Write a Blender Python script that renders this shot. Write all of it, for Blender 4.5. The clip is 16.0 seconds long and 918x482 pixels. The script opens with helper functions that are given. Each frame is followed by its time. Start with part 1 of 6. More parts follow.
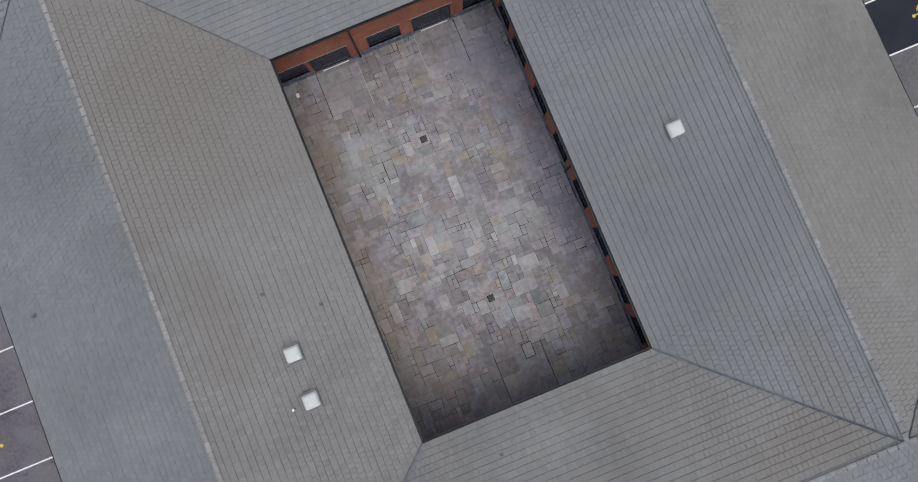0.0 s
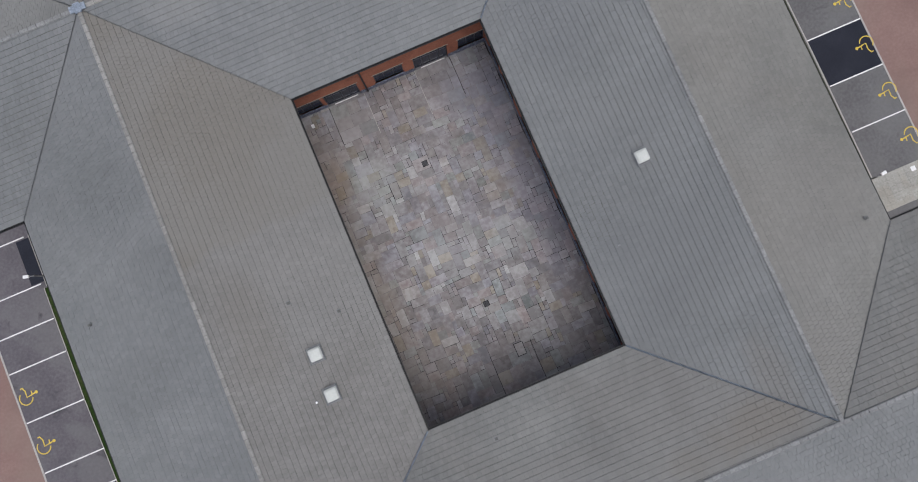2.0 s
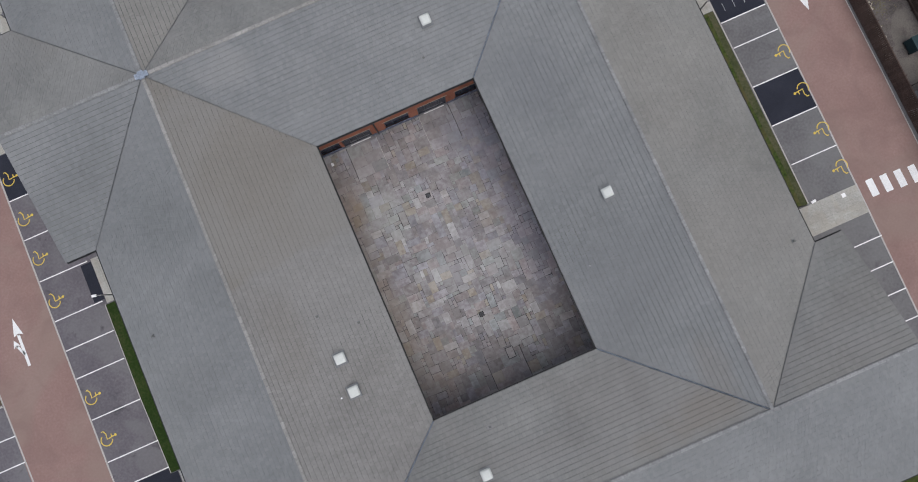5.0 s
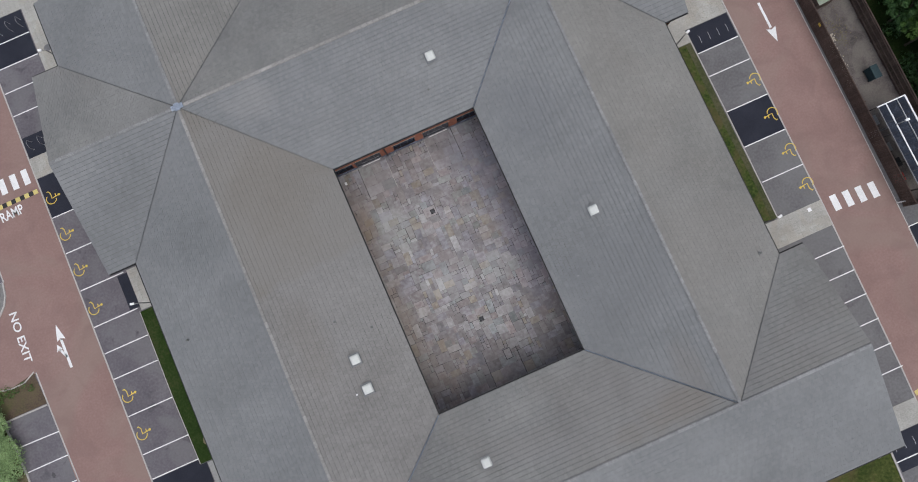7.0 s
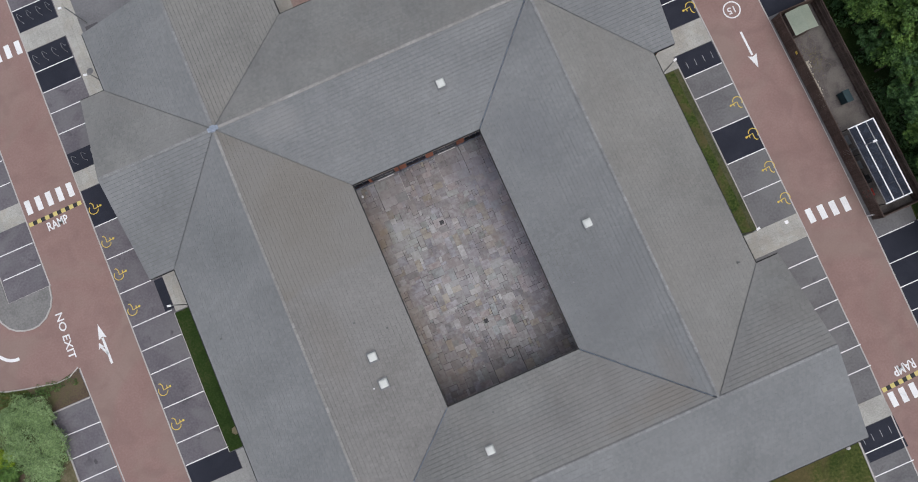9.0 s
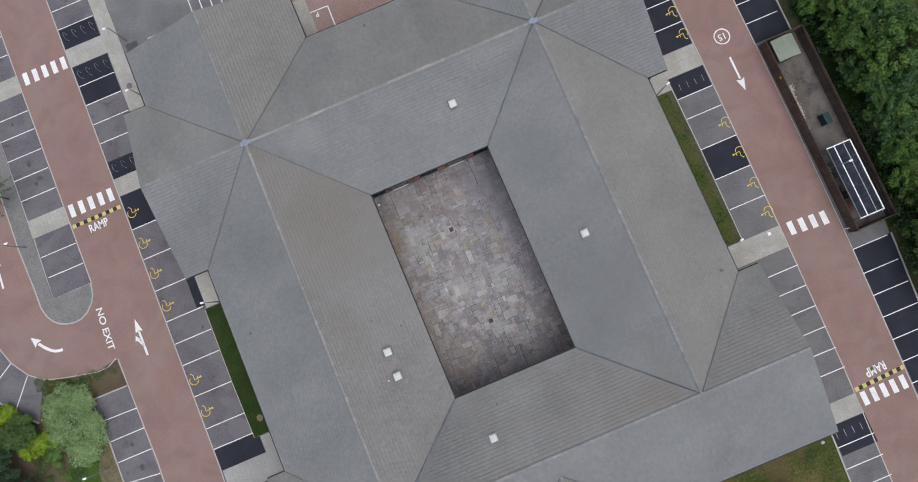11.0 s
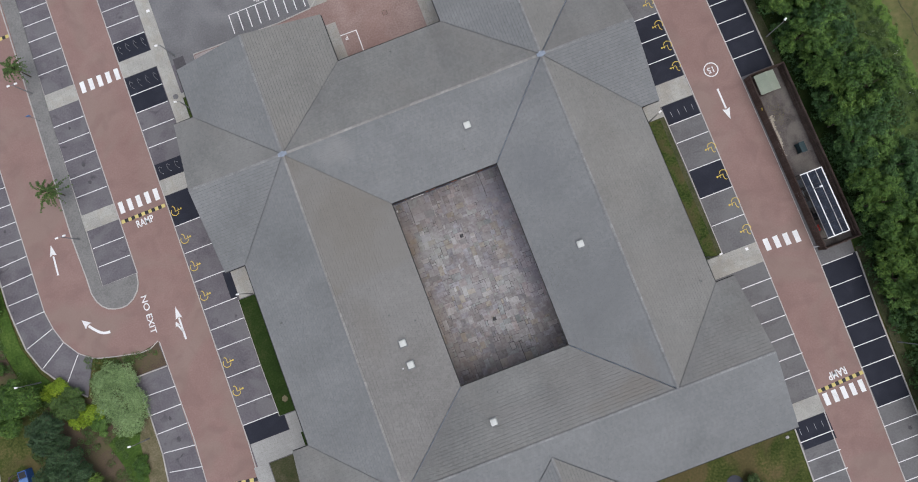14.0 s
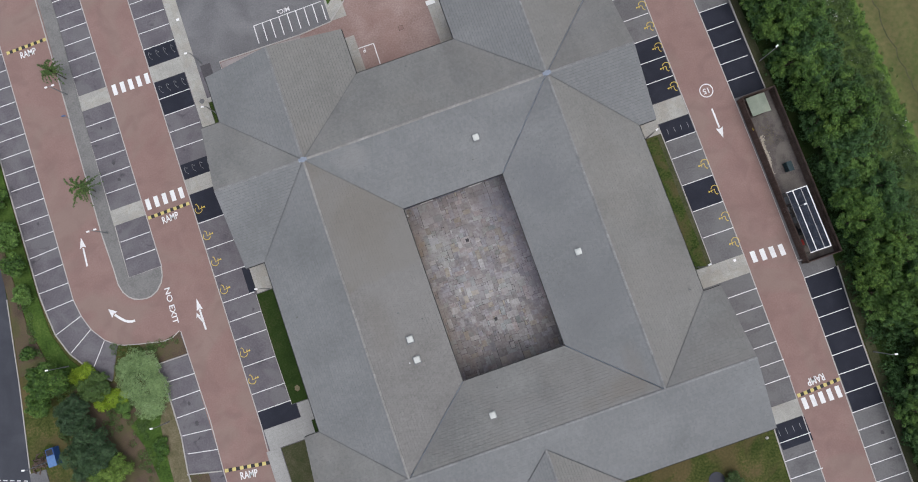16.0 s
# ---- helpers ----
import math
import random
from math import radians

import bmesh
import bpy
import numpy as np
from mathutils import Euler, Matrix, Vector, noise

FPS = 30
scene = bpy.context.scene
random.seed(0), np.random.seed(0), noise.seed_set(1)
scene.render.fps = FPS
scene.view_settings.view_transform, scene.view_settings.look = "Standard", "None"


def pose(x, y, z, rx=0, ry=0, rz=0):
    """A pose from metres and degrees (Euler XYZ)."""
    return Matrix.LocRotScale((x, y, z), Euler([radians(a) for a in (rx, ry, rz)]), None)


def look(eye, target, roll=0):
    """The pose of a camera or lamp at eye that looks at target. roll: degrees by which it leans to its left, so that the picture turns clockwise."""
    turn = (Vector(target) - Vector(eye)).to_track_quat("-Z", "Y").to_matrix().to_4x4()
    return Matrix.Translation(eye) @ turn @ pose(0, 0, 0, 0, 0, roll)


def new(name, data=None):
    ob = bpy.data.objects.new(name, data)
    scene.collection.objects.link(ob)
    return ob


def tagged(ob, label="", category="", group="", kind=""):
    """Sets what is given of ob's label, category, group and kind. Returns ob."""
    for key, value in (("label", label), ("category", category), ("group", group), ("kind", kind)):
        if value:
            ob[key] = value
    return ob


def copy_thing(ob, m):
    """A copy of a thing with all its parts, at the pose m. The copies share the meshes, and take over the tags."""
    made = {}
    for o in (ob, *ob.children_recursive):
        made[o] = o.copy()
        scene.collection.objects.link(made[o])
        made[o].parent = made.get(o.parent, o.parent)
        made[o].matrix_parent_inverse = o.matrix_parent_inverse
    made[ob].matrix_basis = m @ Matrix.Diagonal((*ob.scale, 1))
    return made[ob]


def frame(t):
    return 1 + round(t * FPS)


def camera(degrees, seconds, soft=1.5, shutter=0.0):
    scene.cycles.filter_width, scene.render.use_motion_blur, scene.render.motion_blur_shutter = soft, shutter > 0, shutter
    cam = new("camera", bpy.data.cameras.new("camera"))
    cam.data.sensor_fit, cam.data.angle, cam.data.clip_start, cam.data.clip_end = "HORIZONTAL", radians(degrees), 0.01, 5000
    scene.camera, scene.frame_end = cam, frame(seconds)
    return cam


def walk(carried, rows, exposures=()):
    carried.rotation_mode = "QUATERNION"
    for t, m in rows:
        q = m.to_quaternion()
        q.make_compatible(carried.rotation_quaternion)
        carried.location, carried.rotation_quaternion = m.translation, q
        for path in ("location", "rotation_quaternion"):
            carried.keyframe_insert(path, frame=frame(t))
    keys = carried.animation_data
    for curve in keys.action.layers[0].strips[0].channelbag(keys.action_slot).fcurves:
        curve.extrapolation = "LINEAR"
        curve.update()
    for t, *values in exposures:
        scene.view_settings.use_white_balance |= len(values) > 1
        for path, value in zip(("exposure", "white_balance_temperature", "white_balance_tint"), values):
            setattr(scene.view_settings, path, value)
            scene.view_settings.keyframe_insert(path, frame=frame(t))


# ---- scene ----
cam = camera(76.0, 16.0, 1.0)
PATH = [
    (0.0, 5.451, 6.753, 35.254, 3.573, 1.093, -22.343),
    (0.5, 5.486, 6.758, 36.335, 3.674, 1.071, -22.569),
    (1.0, 5.545, 6.794, 37.474, 3.791, 1.048, -22.787),
    (1.5, 5.614, 6.846, 38.643, 3.895, 1.057, -22.981),
    (2.0, 5.697, 6.917, 39.827, 3.983, 1.093, -23.137),
    (2.5, 5.798, 7.006, 40.985, 4.059, 1.141, -23.254),
    (3.0, 5.965, 7.081, 42.154, 4.129, 1.139, -23.362),
    (3.5, 6.106, 7.162, 43.303, 4.182, 1.158, -23.456),
    (4.0, 6.226, 7.287, 44.488, 4.257, 1.204, -23.540),
    (6.5, 6.415, 7.746, 50.527, 4.561, 1.332, -23.934),
    (7.0, 6.486, 7.867, 51.744, 4.639, 1.339, -23.950),
    (7.5, 6.499, 7.977, 52.958, 4.686, 1.383, -23.941),
    (8.0, 6.469, 8.071, 54.195, 4.711, 1.449, -23.894),
    (8.5, 6.430, 8.166, 55.433, 4.738, 1.509, -23.816),
    (9.0, 6.366, 8.263, 56.689, 4.757, 1.587, -23.719),
    (11.5, 6.126, 8.749, 62.925, 4.692, 1.917, -22.649),
    (12.0, 6.067, 8.828, 64.143, 4.642, 1.928, -22.355),
    (12.5, 6.008, 8.898, 65.336, 4.584, 1.928, -22.061),
    (13.0, 5.937, 8.977, 66.522, 4.530, 1.936, -21.749),
    (13.5, 5.866, 9.083, 67.681, 4.508, 1.944, -21.413),
    (14.0, 5.778, 9.198, 68.829, 4.489, 1.957, -21.040),
    (14.5, 5.702, 9.310, 69.959, 4.474, 1.940, -20.650),
    (15.0, 5.625, 9.413, 71.083, 4.451, 1.920, -20.245),
    (15.5, 5.538, 9.521, 72.203, 4.432, 1.915, -19.823),
    (16.0, 5.446, 9.635, 73.335, 4.421, 1.913, -19.380),
]
walk(cam, [(t, pose(x, y, z, rx, ry, rz)) for t, x, y, z, rx, ry, rz in PATH], [(0.0, 0.54), (4.0, 0.54), (9.0, 0.58), (16.0, 0.64)])
from mathutils.geometry import tessellate_polygon

# ---------------------------------------------------------------- world and light
world = bpy.data.worlds.new("sky")
scene.world = world
world.use_nodes = True
SUN_EL, SUN_AZ = 72.0, 158.0          # degrees; azimuth clockwise from +Y
wn = world.node_tree.nodes
sky = wn.new("ShaderNodeTexSky")
sky.sky_type = 'NISHITA'
sky.sun_disc = False
sky.sun_elevation, sky.sun_rotation = radians(SUN_EL), radians(SUN_AZ)
sky.air_density, sky.dust_density, sky.ozone_density = 1.0, 2.0, 1.0
wn["Background"].inputs[1].default_value = 0.12
haze = wn.new("ShaderNodeHueSaturation")
haze.inputs["Saturation"].default_value = 0.50
world.node_tree.links.new(sky.outputs[0], haze.inputs["Color"])
world.node_tree.links.new(haze.outputs[0], wn["Background"].inputs[0])
sun = new("sun", bpy.data.lights.new("sun", 'SUN'))
sun.data.energy, sun.data.angle, sun.data.color = 1.0, radians(65), (1.0, 0.97, 0.935)
_d = Vector((math.sin(radians(SUN_AZ)) * math.cos(radians(SUN_EL)), math.cos(radians(SUN_AZ)) * math.cos(radians(SUN_EL)), math.sin(radians(SUN_EL))))
sun.matrix_world = look(_d * 200, (0, 0, 0))


# ---------------------------------------------------------------- materials
def material(name, colours, rough=0.85, scales=(0.6, 9.0), bump=0.3, bump_scale=40.0, metal=0.0, piece=0.0,
             big=0.5, spec=0.3, piece_colours=None, bump_dist=0.01, spread=0.16, patch=None, stain=None, bands=None, beyond=None, tints=()):
    """Procedural surface: colours mixed by noise at two scales, per-piece variation and fine relief."""
    m = bpy.data.materials.new(name)
    m.use_nodes = True
    nt = m.node_tree
    n, l = nt.nodes, nt.links
    b = n["Principled BSDF"]
    b.inputs["Roughness"].default_value, b.inputs["Metallic"].default_value = rough, metal
    b.inputs["Specular IOR Level"].default_value = spec
    geo = n.new("ShaderNodeNewGeometry")
    def noise_at(scale, detail=4.0, dist=0.0):
        t = n.new("ShaderNodeTexNoise")
        t.inputs["Scale"].default_value, t.inputs["Detail"].default_value = scale, detail
        t.inputs["Distortion"].default_value = dist
        l.new(geo.outputs["Position"], t.inputs["Vector"])
        return t.outputs["Fac"]
    def math_node(op, a, c):
        t = n.new("ShaderNodeMath")
        t.operation = op
        for i, v in enumerate((a, c)):
            if isinstance(v, (int, float)):
                t.inputs[i].default_value = v
            else:
                l.new(v, t.inputs[i])
        return t.outputs[0]
    def mix(fac, a, c, mode='MIX'):
        t = n.new("ShaderNodeMix")
        t.data_type, t.blend_type = 'RGBA', mode
        for i, v in ((0, fac), (6, a), (7, c)):
            if isinstance(v, (int, float)):
                t.inputs[i].default_value = v
            elif isinstance(v, tuple):
                t.inputs[i].default_value = (*v, 1)
            else:
                l.new(v, t.inputs[i])
        return t.outputs[2]
    def ramp(fac, stops, interp='LINEAR'):
        t = n.new("ShaderNodeValToRGB")
        t.color_ramp.interpolation = interp
        e = t.color_ramp.elements
        while len(e) < len(stops):
            e.new(0.5)
        for el, (p, c) in zip(e, stops):
            el.position, el.color = p, (*c, 1)
        l.new(fac, t.inputs[0])
        return t.outputs[0]
    k = len(colours)
    large = noise_at(scales[0], 5.0, 0.6)
    small = noise_at(scales[1], 6.0)
    field = math_node('ADD', math_node('MULTIPLY', large, big), math_node('MULTIPLY', small, 1 - big))
    lo, hi = 0.5 - spread, 0.5 + spread
    col = ramp(field, [(lo + (hi - lo) * i / max(1, k - 1), c) for i, c in enumerate(colours)])
    if patch:
        pf = ramp(noise_at(patch[1], 3.0, 1.2), [(0.47, (0, 0, 0)), (0.60, (patch[2],) * 3)])
        col = mix(pf, col, patch[0])
    late = None
    if stain:
        late = ramp(noise_at(stain[1], 6.0, 0.8), [(stain[3], (0, 0, 0)), (stain[3] + 0.14, (stain[2],) * 3)])
    if piece:
        info = n.new("ShaderNodeObjectInfo")
        rnd = math_node('FRACT', math_node('ADD', info.outputs["Random"], geo.outputs["Random Per Island"]), 0)
        if piece_colours:
            q = len(piece_colours)
            pc = ramp(rnd, [((i + 0.02) / q, c) for i, c in enumerate(piece_colours)], 'CONSTANT')
            col = mix(piece, col, pc)
            rnd2 = math_node('FRACT', math_node('MULTIPLY', rnd, 17.3), 0)
            shade = math_node('ADD', 0.8, math_node('MULTIPLY', rnd2, 0.4))
        else:
            shade = math_node('ADD', 1 - piece / 2, math_node('MULTIPLY', rnd, piece))
        g = n.new("ShaderNodeCombineColor")
        for i in range(3):
            l.new(shade, g.inputs[i])
        col = mix(1.0, col, g.outputs[0], 'MULTIPLY')
    if bands:                                        # broad weathering bands running up the slope
        warp = n.new("ShaderNodeMapping")
        warp.inputs["Scale"].default_value = bands[0]
        l.new(geo.outputs["Position"], warp.inputs["Vector"])
        t = n.new("ShaderNodeTexNoise")
        t.inputs["Scale"].default_value, t.inputs["Detail"].default_value, t.inputs["Distortion"].default_value = 1.0, 3.0, 0.3
        l.new(warp.outputs[0], t.inputs["Vector"])
        k2 = ramp(t.outputs["Fac"], [(0.40, (1 - bands[1],) * 3), (0.62, (1 + bands[1],) * 3)])
        col = mix(1.0, col, k2, 'MULTIPLY')
    if beyond:                                       # an older, browner stretch of tiles past a line a*x + b*y = c
        sep = n.new("ShaderNodeSeparateXYZ")
        l.new(geo.outputs["Position"], sep.inputs[0])
        d = math_node('ADD', math_node('MULTIPLY', sep.outputs[0], beyond[0]), math_node('MULTIPLY', sep.outputs[1], beyond[1]))
        d = math_node('ADD', d, math_node('MULTIPLY', noise_at(0.35, 4.0), 3.0))
        m2 = n.new("ShaderNodeMapRange")
        for i, v in ((1, beyond[2] + 1.5), (2, beyond[2] + 2.1), (3, 0.0), (4, beyond[4])):
            m2.inputs[i].default_value = v
        l.new(d, m2.inputs[0])
        col = mix(m2.outputs[0], col, beyond[3])
    if late is not None:
        col = mix(late, col, stain[0])
    for cx, cy, rx, ry, tone, amount in tints:       # ragged patches: weathering, and on the flags shade and skylight painted in
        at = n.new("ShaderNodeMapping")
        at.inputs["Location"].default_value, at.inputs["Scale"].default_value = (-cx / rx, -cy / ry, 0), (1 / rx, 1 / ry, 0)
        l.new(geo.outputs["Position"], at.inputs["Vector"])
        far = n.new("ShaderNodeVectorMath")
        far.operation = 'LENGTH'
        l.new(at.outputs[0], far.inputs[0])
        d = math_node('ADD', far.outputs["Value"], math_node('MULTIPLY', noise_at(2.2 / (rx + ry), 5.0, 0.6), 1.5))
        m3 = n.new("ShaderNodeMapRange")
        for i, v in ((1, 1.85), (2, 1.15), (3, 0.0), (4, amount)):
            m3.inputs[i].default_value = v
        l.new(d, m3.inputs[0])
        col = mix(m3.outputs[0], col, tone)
    l.new(col, b.inputs["Base Color"])
    if bump:
        bn = n.new("ShaderNodeBump")
        bn.inputs["Strength"].default_value, bn.inputs["Distance"].default_value = bump, bump_dist
        l.new(noise_at(bump_scale, 4.0), bn.inputs["Height"])
        l.new(bn.outputs[0], b.inputs["Normal"])
    return m


M = {}
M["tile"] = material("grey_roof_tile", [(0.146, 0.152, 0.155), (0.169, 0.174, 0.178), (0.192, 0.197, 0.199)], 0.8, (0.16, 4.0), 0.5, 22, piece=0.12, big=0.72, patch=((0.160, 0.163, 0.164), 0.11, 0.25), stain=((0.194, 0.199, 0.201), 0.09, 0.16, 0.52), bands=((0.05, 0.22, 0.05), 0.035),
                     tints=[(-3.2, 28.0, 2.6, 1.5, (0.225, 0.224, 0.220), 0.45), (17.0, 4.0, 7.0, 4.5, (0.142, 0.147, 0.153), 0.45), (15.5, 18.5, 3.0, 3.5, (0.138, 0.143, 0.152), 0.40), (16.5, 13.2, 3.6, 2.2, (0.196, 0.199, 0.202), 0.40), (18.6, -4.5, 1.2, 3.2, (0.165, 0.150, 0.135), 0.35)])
# next three: warm light by aspect is painted into the tile; patches are wear
M["tile_mid"] = material("mid_cast_weathered_tile", [(0.146, 0.146, 0.143), (0.176, 0.176, 0.170), (0.206, 0.205, 0.196)], 0.8, (0.16, 4.0), 0.5, 22, piece=0.12, big=0.7, patch=((0.160, 0.153, 0.145), 0.10, 0.5), stain=((0.198, 0.196, 0.193), 0.08, 0.30, 0.50), bands=((0.22, 0.05, 0.05), 0.06),
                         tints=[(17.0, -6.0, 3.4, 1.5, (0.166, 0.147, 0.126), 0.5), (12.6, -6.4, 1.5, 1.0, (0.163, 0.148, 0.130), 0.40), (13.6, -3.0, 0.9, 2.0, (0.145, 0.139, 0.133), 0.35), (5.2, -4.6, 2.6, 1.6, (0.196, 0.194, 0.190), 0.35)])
M["tile_warm"] = material("warm_cast_roof_tile", [(0.160, 0.157, 0.148), (0.185, 0.181, 0.170), (0.210, 0.205, 0.192)], 0.85, (0.15, 4.0), 0.5, 22, piece=0.11, big=0.7, patch=((0.184, 0.173, 0.159), 0.085, 0.4), stain=((0.205, 0.202, 0.197), 0.07, 0.20, 0.50), bands=((0.05, 0.2, 0.05), 0.03))
M["tile_old"] = material("warm_cast_brown_tile", [(0.160, 0.154, 0.148), (0.188, 0.182, 0.175), (0.216, 0.209, 0.201)], 0.85, (0.15, 4.0), 0.7, 22, piece=0.12, big=0.55, patch=((0.178, 0.170, 0.160), 0.085, 0.35), stain=((0.215, 0.213, 0.208), 0.10, 0.30, 0.50), bands=((0.05, 0.2, 0.05), 0.03), beyond=(-0.1, 1.0, 14.3, (0.168, 0.154, 0.134), 0.55),
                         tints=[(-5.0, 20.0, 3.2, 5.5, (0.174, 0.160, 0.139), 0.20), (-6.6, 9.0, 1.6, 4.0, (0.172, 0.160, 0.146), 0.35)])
M["tile_lip"] = material("dark_tile_lip", [(0.108, 0.111, 0.113), (0.132, 0.134, 0.135), (0.155, 0.156, 0.155)], 0.9, (0.2, 4.0), 0.3)
M["ridge"] = material("ridge_tile", [(0.155, 0.156, 0.158), (0.205, 0.206, 0.207), (0.275, 0.274, 0.270)], 0.85, (0.25, 8.0), 0.5, 30, piece=0.22)
M["ridge_pale"] = material("pale_ridge_tile", [(0.185, 0.178, 0.170), (0.245, 0.238, 0.228), (0.32, 0.31, 0.295)], 0.85, (0.25, 8.0), 0.5, 30, piece=0.2)
M["underlay"] = material("roof_underlay", [(0.10, 0.10, 0.098), (0.14, 0.138, 0.132)], 0.95, (1, 8), 0.2)
M["lead"] = material("lead_sheet", [(0.15, 0.175, 0.22), (0.23, 0.265, 0.32), (0.36, 0.40, 0.47)], 0.55, (1.2, 10), 0.3, 15, metal=0.2)
M["valley"] = material("dark_valley", [(0.112, 0.116, 0.124), (0.155, 0.16, 0.168)], 0.7, (1.5, 10), 0.2)
M["gutter"] = material("black_plastic_gutter", [(0.010, 0.0105, 0.013), (0.020, 0.021, 0.025)], 0.5, (1, 8), 0.1, spec=0.5)
M["fascia"] = material("dark_fascia", [(0.05, 0.052, 0.06), (0.08, 0.08, 0.09)], 0.6, (1, 8), 0.1)
M["brick"] = material("red_brick", [(0.20, 0.078, 0.050), (0.29, 0.112, 0.070), (0.36, 0.15, 0.095)], 0.9, (0.7, 14.0), 0.7, 22)
M["blue_brick"] = material("blue_engineering_brick", [(0.065, 0.072, 0.110), (0.120, 0.130, 0.175), (0.22, 0.235, 0.285)], 0.7, (2.2, 9.0), 0.6, 22, big=0.3, spread=0.12)
M["stone_sill"] = material("buff_stone", [(0.30, 0.265, 0.215), (0.42, 0.38, 0.315)], 0.85, (1.2, 12), 0.3)
M["win_frame"] = material("dark_window_frame", [(0.030, 0.032, 0.042), (0.052, 0.055, 0.066)], 0.45, (1, 8), 0.0, spec=0.35)
M["glass"] = material("window_glass", [(0.016, 0.019, 0.034), (0.028, 0.033, 0.052)], 0.08, (1, 3), 0.0, spec=0.35)
M["white_metal"] = material("white_threshold", [(0.62, 0.62, 0.62), (0.75, 0.75, 0.75)], 0.5, (1, 8), 0.1)
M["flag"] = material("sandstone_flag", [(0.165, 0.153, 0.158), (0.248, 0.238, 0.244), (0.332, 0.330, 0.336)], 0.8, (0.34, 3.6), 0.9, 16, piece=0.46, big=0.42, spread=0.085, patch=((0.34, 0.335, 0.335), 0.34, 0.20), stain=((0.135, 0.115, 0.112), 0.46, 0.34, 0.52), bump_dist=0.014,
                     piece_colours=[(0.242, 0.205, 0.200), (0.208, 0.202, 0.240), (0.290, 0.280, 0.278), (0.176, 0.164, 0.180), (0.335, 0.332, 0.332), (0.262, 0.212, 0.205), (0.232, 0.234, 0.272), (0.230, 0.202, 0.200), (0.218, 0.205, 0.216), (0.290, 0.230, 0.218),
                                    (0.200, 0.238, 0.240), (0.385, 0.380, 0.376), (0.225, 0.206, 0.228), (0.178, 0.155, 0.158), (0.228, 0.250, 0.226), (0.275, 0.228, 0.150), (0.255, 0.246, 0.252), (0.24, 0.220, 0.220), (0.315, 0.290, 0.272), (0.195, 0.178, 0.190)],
                     # dark south end, blue east side: shade painted in; tan edge: dry stone
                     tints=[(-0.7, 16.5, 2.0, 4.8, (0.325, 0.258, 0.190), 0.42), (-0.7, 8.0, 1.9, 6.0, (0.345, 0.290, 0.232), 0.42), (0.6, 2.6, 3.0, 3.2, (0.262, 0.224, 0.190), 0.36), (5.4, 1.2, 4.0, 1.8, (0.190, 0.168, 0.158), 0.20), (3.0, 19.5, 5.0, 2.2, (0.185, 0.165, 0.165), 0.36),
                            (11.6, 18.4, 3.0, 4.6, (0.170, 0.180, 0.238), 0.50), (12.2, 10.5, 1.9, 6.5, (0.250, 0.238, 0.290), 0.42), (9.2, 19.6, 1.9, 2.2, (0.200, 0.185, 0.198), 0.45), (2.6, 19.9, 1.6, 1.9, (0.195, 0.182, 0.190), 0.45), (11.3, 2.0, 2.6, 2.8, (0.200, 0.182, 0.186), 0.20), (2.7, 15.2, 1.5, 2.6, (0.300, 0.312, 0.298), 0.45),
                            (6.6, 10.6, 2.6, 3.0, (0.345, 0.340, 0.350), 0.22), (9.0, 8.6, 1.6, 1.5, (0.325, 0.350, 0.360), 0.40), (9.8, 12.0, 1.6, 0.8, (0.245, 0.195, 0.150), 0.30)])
M["joint"] = material("dark_joint", [(0.035, 0.033, 0.034), (0.075, 0.069, 0.070), (0.18, 0.168, 0.165), (0.22, 0.205, 0.20)], 0.95, (0.55, 2.4), 0.3, big=0.7, spread=0.10)
M["iron"] = material("cast_iron", [(0.012, 0.012, 0.013), (0.03, 0.03, 0.032)], 0.6, (2, 20), 0.3, metal=0.4)
M["rusty"] = material("rusty_iron", [(0.06, 0.05, 0.035), (0.11, 0.09, 0.06)], 0.8, (2, 20), 0.3, metal=0.2)
M["asphalt"] = material("worn_asphalt", [(0.074, 0.067, 0.079), (0.117, 0.108, 0.121), (0.168, 0.158, 0.170)], 0.92, (0.4, 5.0), 0.7, 60, big=0.5, spread=0.24, patch=((0.16, 0.156, 0.162), 0.22, 0.5), stain=((0.035, 0.034, 0.038), 0.75, 0.7, 0.62))
M["asphalt_e"] = material("pale_worn_asphalt", [(0.084, 0.081, 0.085), (0.126, 0.123, 0.127), (0.172, 0.168, 0.172)], 0.92, (0.4, 5.0), 0.7, 60, big=0.5, spread=0.24, patch=((0.16, 0.158, 0.160), 0.22, 0.5), stain=((0.045, 0.044, 0.047), 0.75, 0.5, 0.63))
M["asphalt_n"] = material("grey_asphalt", [(0.096, 0.096, 0.102), (0.146, 0.145, 0.152), (0.200, 0.198, 0.204)], 0.92, (0.22, 5.0), 0.6, 70, big=0.65, spread=0.2)
M["asphalt_dark"] = material("dark_outer_asphalt", [(0.036, 0.039, 0.050), (0.047, 0.050, 0.062), (0.062, 0.065, 0.078)], 0.92, (0.25, 16.0), 0.6, 70, big=0.6)
M["fresh"] = material("fresh_asphalt", [(0.0115, 0.0130, 0.022), (0.0160, 0.0180, 0.0285), (0.025, 0.027, 0.040)], 0.85, (0.5, 18.0), 0.6, 70)
